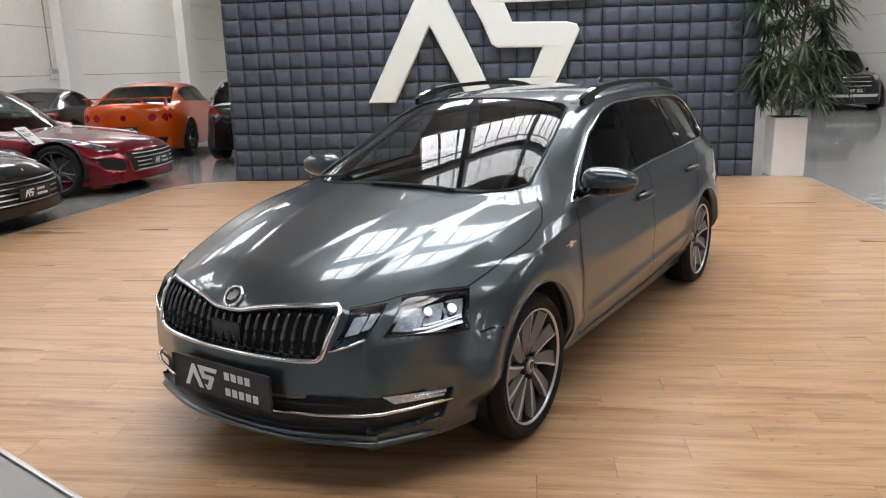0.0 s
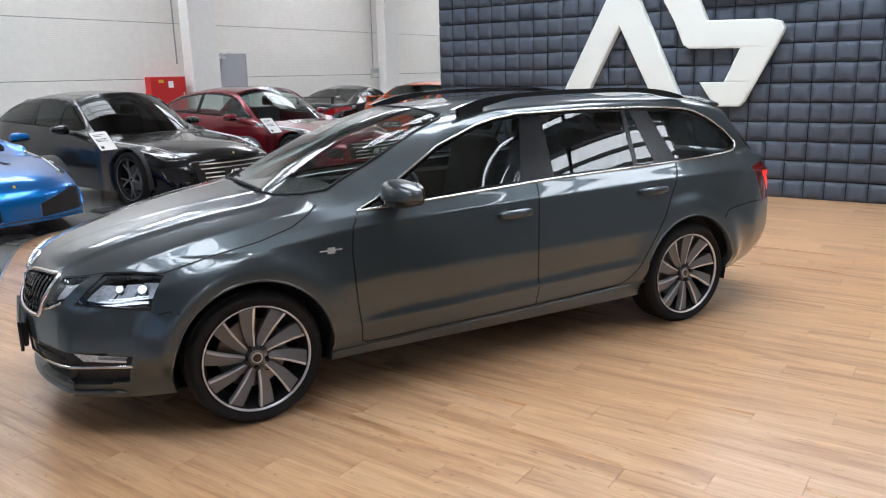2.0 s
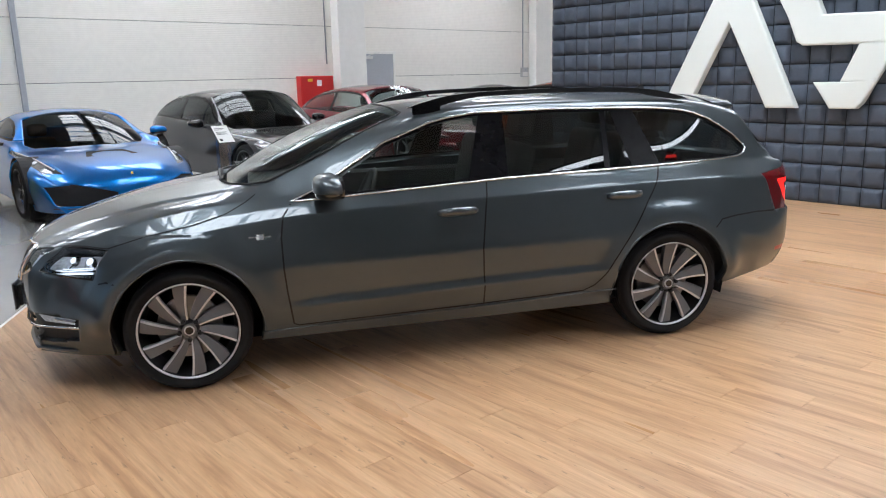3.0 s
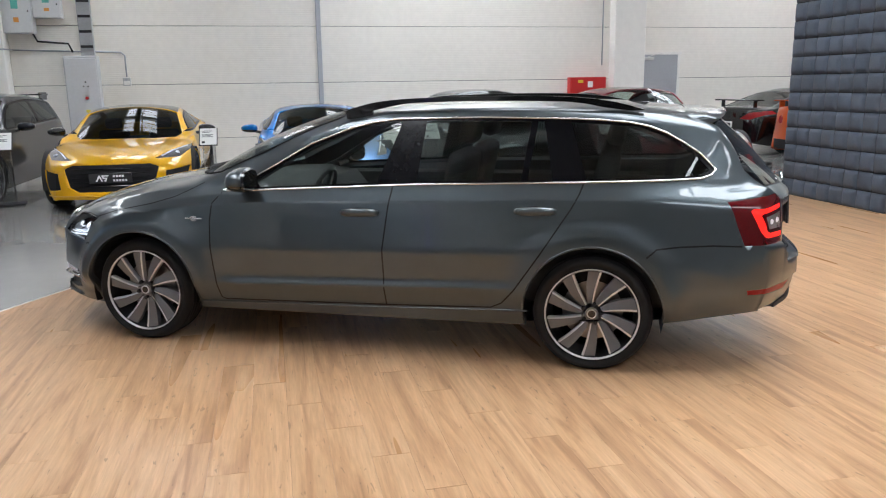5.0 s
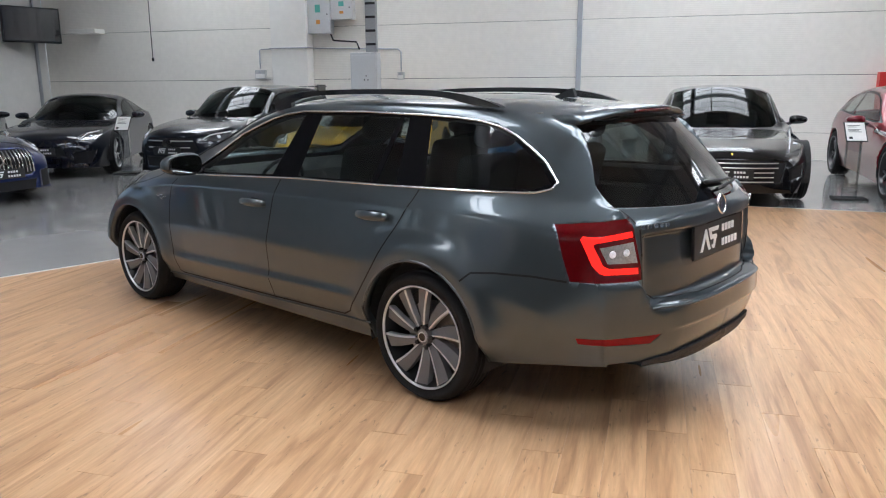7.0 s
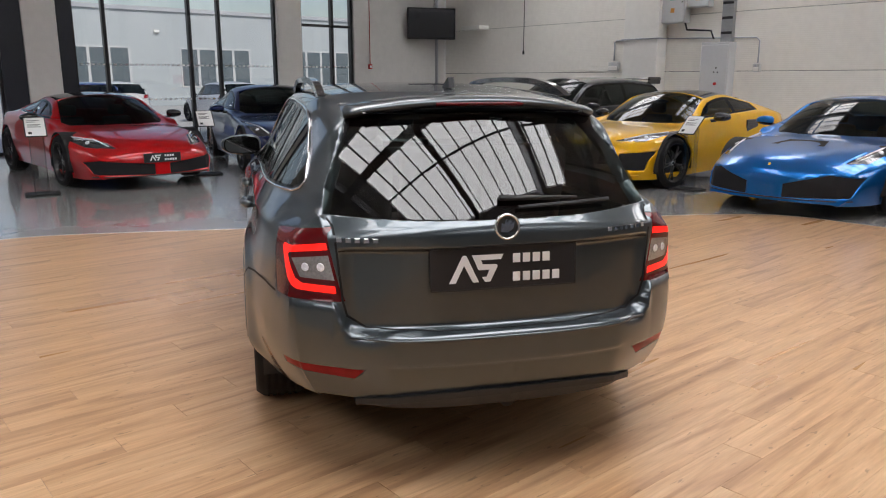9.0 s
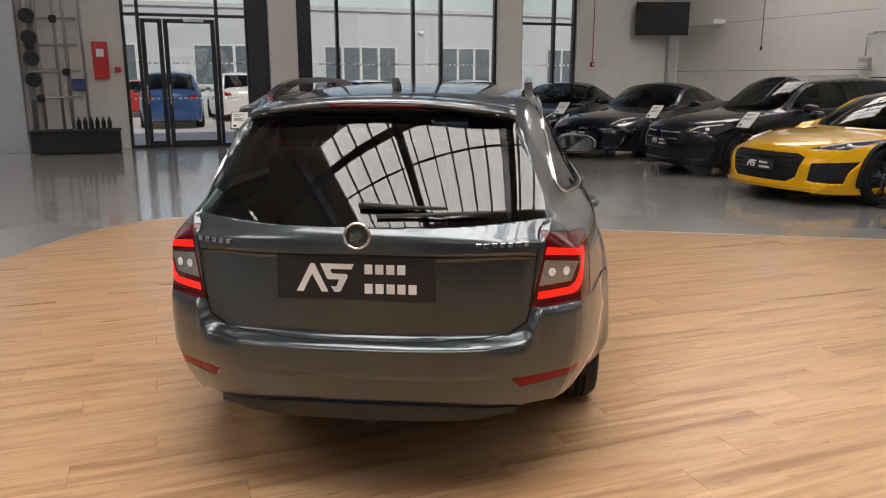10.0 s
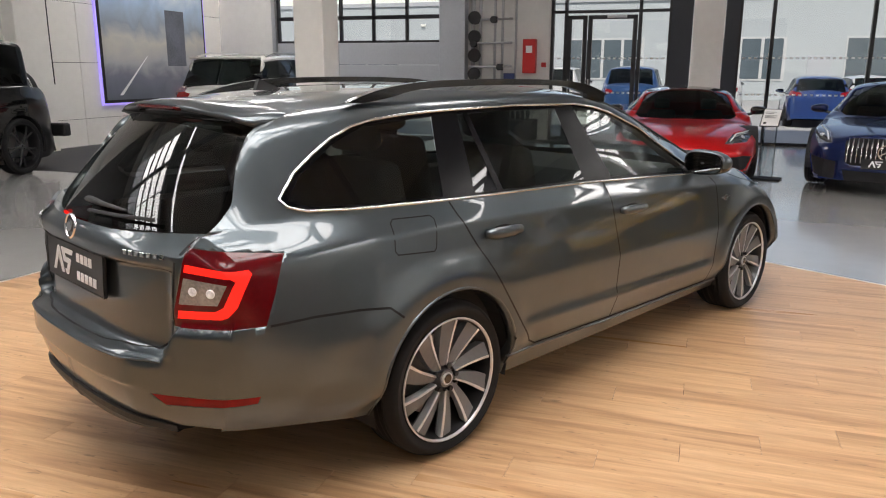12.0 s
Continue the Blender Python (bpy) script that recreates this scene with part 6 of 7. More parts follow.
def audi_extra(c, sh, pm):
    for z in np.linspace(.34, .55, 5):
        part("grille_slat", TB([sh.onto("F", y, z, .001)[0] for y in np.linspace(-.47, .47, 9)], .006, n=6), M_gloss, c)
    for q in (-1, 1):
        part("side_blade", B(.52, .86, q * .93 - .012, q * .93 + .012, .40, .86, .01), M_gloss, c)
    part("lip", TB([sh.onto("F", y, .215, .012)[0] for y in np.linspace(-.8, .8, 13)], .016, n=6, flat=.6), pm, c)


build_car("sports_car", "yellow mid-engined sports car with a black roof", AUD, (0.80, 0.42, 0.006), nose_at(-2.74, 5.12, -90, AUD), AUDI, (), roof=M_gloss, plate_f=.44, extra=audi_extra, group="cars along the white wall", metal=.1)

# dark hatchback with a wing
HB = [("grille", M_gap, [(-.40, .70), (.40, .70), (.50, .52), (.44, .48), (-.44, .48), (-.50, .52)]),
      ("headlamp", M_lampclear, [(-.48, .66), (-.56, .74), (-.80, .80), (-.84, .74), (-.78, .64)]),
      ("intake", M_gap, [(-.56, .44), (-.80, .46), (-.76, .28), (-.54, .28)]), ("lower_intake", M_gap, [(-.48, .40), (.48, .40), (.44, .26), (-.44, .26)])]


def hatch_extra(c, sh, pm):
    slats(sh, c, [(-.44, .52), (.44, .68)], 2, M_alu, r=.010)
    p, n = sh.onto("F", 0, .60, .01)
    b = part("badge", C((0, 0, 0), (0, 0, .012), .085, n=28), M_chrome, c, "round chrome badge")
    b.matrix_basis = front_facing(p.x, 0, .60)
    bm = B(1.60, 1.92, -.58, .58, 1.435, 1.460, .008)
    w = part("rear_wing", bm, M_gloss, c)
    for y in (-.54, .54):
        part("wing_end", B(1.58, 1.93, y - .01, y + .01, 1.36, 1.485, .004), M_gloss, w)


build_car("hatchback", "dark blue hatchback with a black roof wing", HATCH, (0.008, 0.010, 0.016), nose_at(-5.38, 5.60, -94, HATCH), HB, (), plate_f=.50, extra=hatch_extra, group="cars along the white wall", side_end=1.75, rim=M_rimdark)

# dark coupes by the masonry wall
SL = [("headlamp", M_lampclear, [(-.52, .60), (-.60, .72), (-.78, .76), (-.84, .70), (-.76, .60)]), ("grille", M_gap, [(-.34, .50), (.34, .50), (.40, .36), (-.40, .36)]), ("intake", M_gap, [(-.50, .42), (-.80, .44), (-.74, .24), (-.50, .24)])]
build_car("coupe", "very dark blue coupe with bright oval lamps", COUPE, (0.006, 0.008, 0.016), nose_at(-7.75, 5.55, -66, COUPE), SL, (), plate_f=.45, group="cars along the white wall", rim=M_alu)
build_car("coupe", "black coupe parked beside the masonry wall", COUPE, (0.006, 0.006, 0.008), nose_at(-9.9, 5.3, -50, COUPE), SL, (), plate_f=.45, group="cars along the white wall", rim=M_rimdark)

# blue coupe with an upright grille
PAN = [("grille", M_gap, [(-.46, .66), (-.38, .70), (.38, .70), (.46, .66), (.44, .40), (.38, .37), (-.38, .37), (-.44, .40)]),
       ("headlamp", M_lampclear, [(-.62, .62), (-.70, .74), (-.86, .80), (-.90, .74), (-.80, .60)]), ("intake", M_gap, [(-.54, .40), (-.90, .44), (-.84, .20), (-.54, .18)]), ("lower_intake", M_gap, [(-.46, .30), (.46, .30), (.42, .17), (-.42, .17)])]


def pan_extra(c, sh, pm):
    slats(sh, c, [(-.46, .38), (.46, .70)], 17, M_chrome, upright=True, r=.009)
    p, n = sh.onto("F", 0, .54, .015)
    bm = bmesh.new()
    lathe(bm, [(.092, 0), (.092, .012), (.080, .012), (.080, 0)], 28)
    for k in range(3):
        a = math.pi / 2 + k * 2 * math.pi / 3
        tube(bm, [(0, 0, .006), (.085 * math.cos(a), .085 * math.sin(a), .006)], .008, n=6)
    b = part("badge", bm, M_chrome, c, "round chrome badge")
    b.matrix_basis = front_facing(p.x, 0, .54)


build_car("coupe", "deep blue coupe with an upright chrome grille", COUPE, (0.006, 0.016, 0.085), nose_at(-6.05, 3.15, -14, COUPE), PAN, (), plate_f=.40, extra=pan_extra, group="cars by the glass front")
SF = [("intake", M_gap, [(-.10, .34), (-.74, .40), (-.88, .38), (-.80, .22), (-.10, .20)]), ("headlamp", M_gloss, [(-.50, .55), (-.62, .66), (-.90, .70), (-.92, .66), (-.80, .56)])]


def sf_extra(c, sh, pm):
    part("lip", TB([sh.onto("F", y, .19, .012)[0] for y in np.linspace(-.8, .8, 13)], .016, n=6, flat=.6), M_blackm, c)
    for q in (-1, 1):
        part("lamp_strip", TB([sh.onto("F", q * y, z, .003)[0] for y, z in ((.56, .60), (.70, .635), (.84, .655))], .008, n=6), M_lampclear, c)


build_car("sports_car", "bright red mid-engined sports car with a black cockpit", MIDE, (0.50, 0.006, 0.008), nose_at(-6.25, .85, 2, MIDE), SF, (), roof=M_gloss, plate_f=.42, extra=sf_extra, group="cars by the glass front", metal=.2)

# cars seen from behind beyond the partition
OR_R = [("tail_lamp1", M_tailred, [(-.50 + .075 * math.cos(a), .80 + .075 * math.sin(a)) for a in np.linspace(0, 6.28, 15)[:-1]],),
        ("tail_lamp2", M_tailred, [(-.73 + .075 * math.cos(a), .80 + .075 * math.sin(a)) for a in np.linspace(0, 6.28, 15)[:-1]],),
        ("rear_grille", M_gap, [(-.74, .44), (.74, .44), (.66, .26), (-.66, .26)])]


def gtr_extra(c, sh, pm):
    w = part("rear_wing", B(1.95, 2.20, -.78, .78, 1.135, 1.155, .008), pm, c)
    for y in (-.70, -.25, .25, .70):
        part("wing_strut", B(2.0, 2.12, y - .015, y + .015, 1.0, 1.135, .004), pm, w)
    p, n = sh.onto("B", 0, .80, .004)
    b = part("badge", C((0, 0, 0), (0, 0, .008), .05, n=24), M_chrome, c)
    b.matrix_basis = rear_facing(p.x, 0, .80)


build_car("sports_coupe", "orange sports coupe with round tail lamps and a wing", GTR, (0.55, 0.075, 0.004), tail_at_room(8.55, 7.15, 8, GTR), (), OR_R, plate_r=.58, extra=gtr_extra, group="cars beyond the partition", metal=.3)
Z_R = [("tail_lamp", M_tailred, [(-.40, .74), (-.58, .86), (-.86, .90), (-.90, .84), (-.62, .72)]), ("rear_grille", M_gap, [(-.60, .36), (.60, .36), (.54, .24), (-.54, .24)])]


def z_extra(c, sh, pm):
    w = part("rear_wing", B(1.85, 2.05, -.66, .66, 1.10, 1.125, .008), pm, c)
    for y in (-.5, .5):
        part("wing_strut", B(1.90, 1.98, y - .015, y + .015, .95, 1.10, .004), pm, w)
    x = sh.onto("B", 0, .62)[0].x
    p = part("plate", B(-.24, .24, -.055, .055, 0, .008, .003), M_paper, c, "white number plate")
    p.matrix_basis = rear_facing(x + .01, 0, .62)
    part("plate_bar", B(-.16, .19, -.028, .028, .0085, .010), M_blackm, p)


build_car("sports_coupe", "black sports coupe with a small wing and red lamps", COUPE, (0.008, 0.008, 0.009), tail_at_room(8.75, 9.75, 6, COUPE), (), Z_R, extra=z_extra, group="cars beyond the partition")
build_car("hatchback", "black hatchback behind the padded partition", HATCH, (0.008, 0.008, 0.009), tail_at_room(8.1, 4.65, 4, HATCH), (), [("tail_lamp", M_tailred, [(-.46, .84), (-.56, .94), (-.80, .98), (-.82, .86)])], group="cars beyond the partition", side_end=1.75)

# off-roaders
X_R = [("tail_lamp", M_tailred, [(-.38, 1.09), (-.50, 1.11), (-.62, 1.17), (-.95, 1.19), (-.95, .95), (-.46, .96)]), ("lower_bumper", M_plastic, [(-.90, .52), (.90, .52), (.80, .26), (-.80, .26)])]


def suv_extra(c, sh, pm):
    w = part("roof_spoiler", B(1.78, 2.02, -.62, .62, 1.655, 1.69, .01), pm, c)
    x = sh.onto("B", 0, .93)[0].x
    p = part("plate", B(-.26, .26, -.055, .055, 0, .008, .003), M_paper, c, "white number plate")
    p.matrix_basis = rear_facing(x + .018, 0, .97)
    part("plate_frame", B(-.275, .275, -.068, .068, -.012, .003, .003), M_blackm, p)
    part("plate_strip", B(-.255, -.215, -.05, .05, .0082, .0095), mat("blue_plate_strip", (.01, .05, .35), .4), p)
    # grey tubes stand for the shade along the white bumper's creases
    for z in (.84, .60):
        part("bumper_crease_shade", TB([sh.onto("B", y, z, .001)[0] for y in np.linspace(-.7, .7, 13)], .007, n=6), M_greypaint, c)
    part("plate_bar", B(-.18, .22, -.03, .03, .0085, .010), M_blackm, p)
    q, n = sh.onto("B", 0, 1.08, .004)
    b = part("badge", C((0, 0, 0), (0, 0, .008), .04, n=20), M_gloss, c)
    b.matrix_basis = rear_facing(q.x, 0, 1.08)
    for yy in (-.66, .66):
        part("roof_rail", TB([(-.1, yy, 1.70), (.3, yy, 1.765), (1.3, yy, 1.765), (1.7, yy, 1.70)], .016, n=6), M_alu, c)


build_car("off_roader", "white off-road estate seen from behind on the dark mat", SUV, (0.72, 0.71, 0.68), tail_at_room(-6.62, -6.72, 184, SUV), (), X_R, extra=suv_extra, side_end=2.05, metal=0.0, group="off-roaders")
BX = [("tail_lamp", M_lampclear, [(-.62, .86), (-.84, .86), (-.84, 1.04), (-.62, 1.04)]), ("lower_bumper", M_plastic, [(-.80, .62), (.80, .62), (.76, .44), (-.76, .44)])]


def box_extra(c, sh, pm):
    part("bumper", B(2.40, 2.56, -.90, .90, .46, .66, .03, 2), M_plastic, c)
    w = part("spare_wheel", C((2.40, 0, 1.12), (2.62, 0, 1.12), .37, .35, n=32), M_tyre, c, "black spare wheel on the rear door")
    part("cover", C((2.62, 0, 1.12), (2.635, 0, 1.12), .31, .29, n=32), M_gloss, w)
    part("cover_ring", C((2.45, 0, 1.12), (2.47, 0, 1.12), .385, .385, n=32), M_chrome, w)
    for q in (-1, 1):
        part("step", B(-.8, .9, q * .98 - .06, q * .98 + .06, .42, .47, .01), M_plastic, c)
        part("indicator", B(-1.95, -1.80, q * .74 - .05, q * .74 + .05, 1.16, 1.21, .02, 2), M_lampclear, c)


build_car("off_roader", "black boxy off-road car on the dark mat", BOX, (0.006, 0.006, 0.006), tail_at_room(-5.08, -9.22, 8, BOX), (), BX, extra=box_extra, side_end=1.75, group="off-roaders")
build_car("off_roader", "dark grey off-road car with a wide chrome grille", SUV, (0.020, 0.022, 0.024), nose_at(18.7, -9.45, 178, SUV), [("grille", M_gap, [(-.50, .98), (.50, .98), (.56, .80), (.44, .64), (-.44, .64), (-.56, .80)]), ("headlamp", M_lampclear, [(-.58, .84), (-.62, .98), (-.84, 1.0), (-.88, .90)]), ("lower_intake", M_alu, [(-.70, .46), (.70, .46), (.64, .38), (-.64, .38)])], (), plate_f=.56, extra=lambda c, sh, pm: slats(sh, c, [(-.50, .66), (.50, .96)], 3, M_chrome, r=.016), side_end=2.05, group="off-roaders")

# ---- things on and by the walls ----
def at_room(u, v, z=0.0, turn=0.0):
    return ROOM @ pose(u, v, z, 0, 0, turn)


# big lit mark on the padded wall
for name, mark in (("wall_sign", MARK_A), ("wall_sign", MARK_5)):
    sgn = thing(name, "white lit acrylic shape on the dark padded wall", "sign", ROOM, "lit wall shapes")
    bm = bmesh.new()
    for poly in mark:
        # face towards -u: x, y, z of the outline are v, height, depth
        prism(bm, poly, 0, 1, Matrix(((0, 0, .10, 5.858), (1, 0, 0, 0), (0, 1, 0, 0), (0, 0, 0, 1))))
    bmesh.ops.remove_doubles(bm, verts=bm.verts[:], dist=0.001)
    seen = {}
    for f in list(bm.faces):
        key = tuple(round(c, 3) for c in f.calc_center_median())
        if key in seen:
            for g in (f, seen[key]):
                if g.is_valid:
                    bm.faces.remove(g)
        else:
            seen[key] = f
    outline = [e for e in bm.edges if len(e.link_faces) == 2 and e.calc_face_angle(0) > .6 and all(abs(v.co.x - 5.858) < .001 for v in e.verts)]
    bmesh.ops.bevel(bm, geom=outline, offset=.022, segments=3, profile=.5, affect="EDGES")
    part("acrylic_body", bm, M_logo, sgn)

# red hydrant cabinet and grey door by the column
cab = thing("hydrant_cabinet", "red steel fire hose cabinet on the white wall", "cabinet", at_room(6.16, V1 - .01))
part("body", B(-.42, .42, -.20, 0, .92, 1.64, .008), M_red, cab)
dr = part("door", B(-.40, .40, -.212, -.20, .94, 1.62, .004), M_red, cab)
part("sign_plate", B(-.02, .10, -.2145, -.212, 1.42, 1.55), M_mark, dr, "white square sign")
part("sign_plate", B(-.25, -.13, -.2145, -.212, 1.52, 1.58), mat("yellow_label", (.75, .55, .05), .5, vary=.05), dr, "yellow label")
part("latch", B(.33, .36, -.225, -.212, 1.22, 1.32, .003), M_alu, dr)
d2 = thing("door_2", "grey steel door with a closer in the white wall", "door", at_room(7.94, V1), kind="structure")
part("leaf", B(-.46, .46, -.045, -.003, .01, 2.12, .004), M_greypaint, d2)
for q in ((-.52, -.46, 0, 2.18), (.46, .52, 0, 2.18), (-.52, .56, 2.12, 2.18)):
    part("frame", B(q[0], q[1], -.055, -.002, q[2], q[3], .004), M_white, d2)
part("closer", B(-.40, -.16, -.10, -.046, 2.00, 2.06, .006), M_alu, d2)
part("closer_arm", TB([(-.30, -.09, 2.07), (-.10, -.12, 2.13), (.06, -.06, 2.15)], .010, n=6), M_alu, d2)
part("door_handle", TB([(.40, -.05, 1.05), (.40, -.10, 1.05), (.28, -.10, 1.05)], .010, n=8), M_alu, d2)


def conduit(pts, label="grey plastic cable pipe on the white wall", r=.014, mt=None):
    c = obj("cable_pipe", TB(pts, r, n=8), mt or M_greypaint, None, "", True)
    c.matrix_basis = ROOM
    tagged(c, label, "pipe", "cable pipes")


def socket(u, v, z, label="grey socket box on the wall", w=.14, h=.16):
    s = thing("socket_box", label, "socket", at_room(u, v, z), "socket boxes")
    part("body", B(-w / 2, w / 2, -.08, 0, -h / 2, h / 2, .012, 2), mat("light_grey_plastic", (.55, .55, .54), .5, vary=.05), s)
    part("lid", B(-w / 2 + .015, w / 2 - .015, -.092, -.08, -h / 2 + .02, .01, .005), M_white, s)
    part("plug_cover", C((0, -.092, h / 4), (0, -.10, h / 4), .022, n=14), M_greypaint, s)


socket(13.00, V1, 1.63, w=.26, h=.26)
conduit([(12.96, V1 - .02, 1.71), (12.96, V1 - .02, 5.8)])
conduit([(-6.42, V1 - .02, 2.27), (-6.38, V1 - .34, 2.27), (-5.47, V1 - .34, 2.27), (-5.44, V1 - .02, 2.27)], "grey plastic cable pipe across the column")
socket(-3.45, V1, 1.66)
socket(-6.78, V1, 1.72, w=.26, h=.20)
conduit([(-6.80, V1 - .02, 1.85), (-6.80, V1 - .02, 2.24), (-6.76, V1 - .02, 2.27), (-6.42, V1 - .02, 2.27)])
conduit([(-5.44, V1 - .02, 2.27), (-3.52, V1 - .02, 2.22), (-3.45, V1 - .02, 2.16), (-3.45, V1 - .02, 1.75)])
conduit([(6.55, V1 - .02, 1.9), (6.55, V1 - .02, 5.8)])
conduit([(-9.58, V1 - .02, 2.12), (-9.58, V1 - .02, 5.8)], "thin cable hanging on the white wall", .008, M_blackm)
e = obj("cable_end", C((-9.58, V1 - .02, 2.05), (-9.58, V1 - .02, 2.13), .025, n=12), M_blackm)
e.matrix_basis = ROOM
tagged(e, "black plug on the end of a hanging cable", "plug")


def switch_box(u, z, w, h, depth, label, stick=True):
    s = thing("switch_box", label, "electrical box", at_room(u, V1, z), "switch boxes")
    part("body", B(-w / 2, w / 2, -depth, 0, 0, h, .01), M_greypaint if not stick else mat("light_grey_steel", (.60, .61, .61), .45, vary=.04), s)
    lid = part("door", B(-w / 2 + .015, w / 2 - .015, -depth - .012, -depth, .015, h - .015, .005), mat("light_grey_lid", (.62, .63, .63), .45, vary=.04), s)
    part("lock", C((w / 2 - .06, -depth - .02, h * .5), (w / 2 - .06, -depth - .012, h * .5), .014, n=12), M_blackm, lid)
    if stick:
        part("sticker", B(-.06, .06, -depth - .0145, -depth - .012, h * .55, h * .75), mat("green_sticker", (.10, .42, .36), .5, vary=.05), lid)
        part("sticker", B(-.04, .05, -depth - .0145, -depth - .012, h * .25, h * .36), mat("orange_sticker", (.70, .30, .06), .5, vary=.05), lid)


switch_box(-5.25, 2.56, .56, .80, .22, "grey steel switch box high on the wall")
switch_box(-4.72, 2.84, .50, .50, .18, "grey steel switch box high on the wall beside another")
fc = thing("switch_cabinet", "tall light grey electrical cabinet against the white wall", "cabinet", at_room(-4.22, V1))
part("body", B(-.30, .30, -.26, 0, .1, 2.15, .012), mat("cabinet_grey", (.58, .59, .60), .45, vary=.05), fc)
cd = part("door", B(-.28, .28, -.275, -.26, .14, 2.10, .006), mat("cabinet_door_grey", (.60, .61, .62), .42, vary=.05), fc)
for x, z in ((.02, 1.58), (.10, 1.58), (.06, 1.66)):
    part("pilot_lamp", C((x, -.285, z), (x, -.275, z), .014, n=12), M_blackm, cd)
part("switch", C((.06, -.30, 1.36), (.06, -.275, 1.36), .03, n=14), M_red, cd)
part("switch_plate", B(.02, .10, -.278, -.275, 1.08, 1.14), mat("yellow_plate", (.75, .60, .08), .5, vary=.05), cd)
tr = thing("cable_tray", "dark perforated cable tray running up the wall", "cable tray", at_room(-4.10, V1))
part("tray", B(-.12, .12, -.10, 0, 2.16, 5.9, .004), M_steel, tr)
for z in np.arange(2.3, 5.8, .28):
    part("rung", B(-.11, .11, -.112, -.10, z, z + .05), M_blackm, tr)
conduit([(-5.02, V1 - .10, 2.56), (-4.95, V1 - .13, 2.42), (-4.70, V1 - .13, 2.40), (-4.42, V1 - .12, 2.38), (-4.36, V1 - .10, 2.22)], "black hanging cable between the boxes", .018, M_blackm)

# screen, shelf and alarm on the masonry wall
tv = thing("wall_screen", "dark flat screen on a bracket in the corner", "screen", at_room(U0 + .45, 10.42, 0, -22))
part("case", B(-.04, .04, -.66, .66, 2.48, 3.28, .012), M_blackm, tv)
part("screen", B(.0405, .044, -.63, .63, 2.53, 3.25, .002), mat("screen_glass", (.010, .012, .018), .12, coat=.8, vary=.3, scale=10), tv, "dim screen with faint rows")
part("bracket", B(-.36, -.04, -.05, .05, 2.80, 2.95, .006), M_blackm, tv)
part("cable", TB([(-.1, .1, 3.28), (-.12, .12, 3.6), (-.2, .1, 4.2)], .010, n=6), M_blackm, tv)
sf_ = thing("wall_shelf", "small white shelf in the corner", "shelf", at_room(-11.2, V1))
part("board", B(-.35, .35, -.35, 0, 2.70, 2.80, .008), M_white, sf_)
al = thing("alarm_button", "small red alarm button on the masonry wall", "alarm", at_room(U0, 8.72))
part("body", B(0, .05, -.05, .05, 1.70, 1.82, .006), M_red, al)
part("cover", B(.05, .055, -.03, .03, 1.73, 1.79), M_mark, al)
conduit([(U0 + .02, 8.72, 1.82), (U0 + .02, 8.72, 5.0)], "thin red cable above the alarm button", .008, M_red)
conduit([(U0 + .03, 10.95, .3), (U0 + .03, 10.95, 5.8)], "grey pipe in the corner", .04)

# pipe bay: hydrant, pipes, bench with bottles
ext = thing("hydrant_case", "red fire equipment case on the masonry wall", "fire case", at_room(U0, -2.62))
part("body", B(0, .18, -.14, .14, 1.42, 2.14, .01), M_red, ext)
part("window", B(.181, .184, -.07, .07, 1.85, 2.0), M_mark, ext)
al2 = thing("alarm_button", "small red alarm button beside the fire case", "alarm", at_room(U0, -2.32))
part("body", B(0, .05, -.05, .05, 1.55, 1.65, .006), M_red, al2)
pr = thing("pipe_rack", "steel pipes with valves in front of the masonry", "pipes", at_room(U0, -3.35))
for y, r in ((-.55, .05), (-.38, .035), (-.05, .03), (.12, .03), (.42, .025)):
    part("pipe", TB([(.12, y, .25), (.12, y, 5.6)], r, n=10), M_steel, pr, smooth=True)
for z in (1.05, 1.55, 2.05, 2.55):
    part("cross_pipe", TB([(.17, -.62, z), (.17, .35, z + .02)], .025, n=8), M_steel, pr, smooth=True)
for y, z in ((-.4, 1.05), (.1, 1.55), (-.5, 2.05), (-.05, 2.55)):
    v = part("valve", B(.14, .28, y - .06, y + .06, z - .07, z + .07, .02, 2), M_blackm, pr)
    part("wheel", C((.28, y, z), (.31, y, z), .07, n=14), M_blackm, v)
for z in (1.4, 1.8, 2.2, 2.6):
    part("coil", C((.10, -.50, z), (.22, -.50, z), .14, n=18), M_blackm, pr)
part("blue_box", B(.05, .22, .18, .42, 1.20, 1.42, .01), mat("blue_plastic", (.03, .05, .16), .5, vary=.1), pr)
be = thing("work_bench", "low black bench by the masonry wall", "bench", at_room(U0 + .55, -3.15))
part("top", B(-.30, .30, -.80, .80, .40, .45, .008), M_blackm, be)
part("cabinet", B(-.27, .27, -.78, .78, .02, .40, .01), M_blackm, be)
for k in range(6):
    b = thing("spray_bottle", "dark plastic bottle standing on the bench", "bottle", at_room(U0 + .45 + .04 * (k % 2), -2.55 - .11 * k, .45), "bottles on the bench")
    bm = bmesh.new()
    lathe(bm, [(0, 0), (.04, 0), (.042, .14), (.03, .18), (.014, .20), (.014, .24), (0, .24)], 14)
    part("bottle", bm, M_blackm, b, smooth=True)

# poster with a lit edge
po = thing("poster", "large blurred road picture with a glowing violet edge", "poster", at_room(-10.10, V0))
part("frame", B(-1.72, 1.72, .02, .08, .80, 3.35, .006), M_blackm, po)


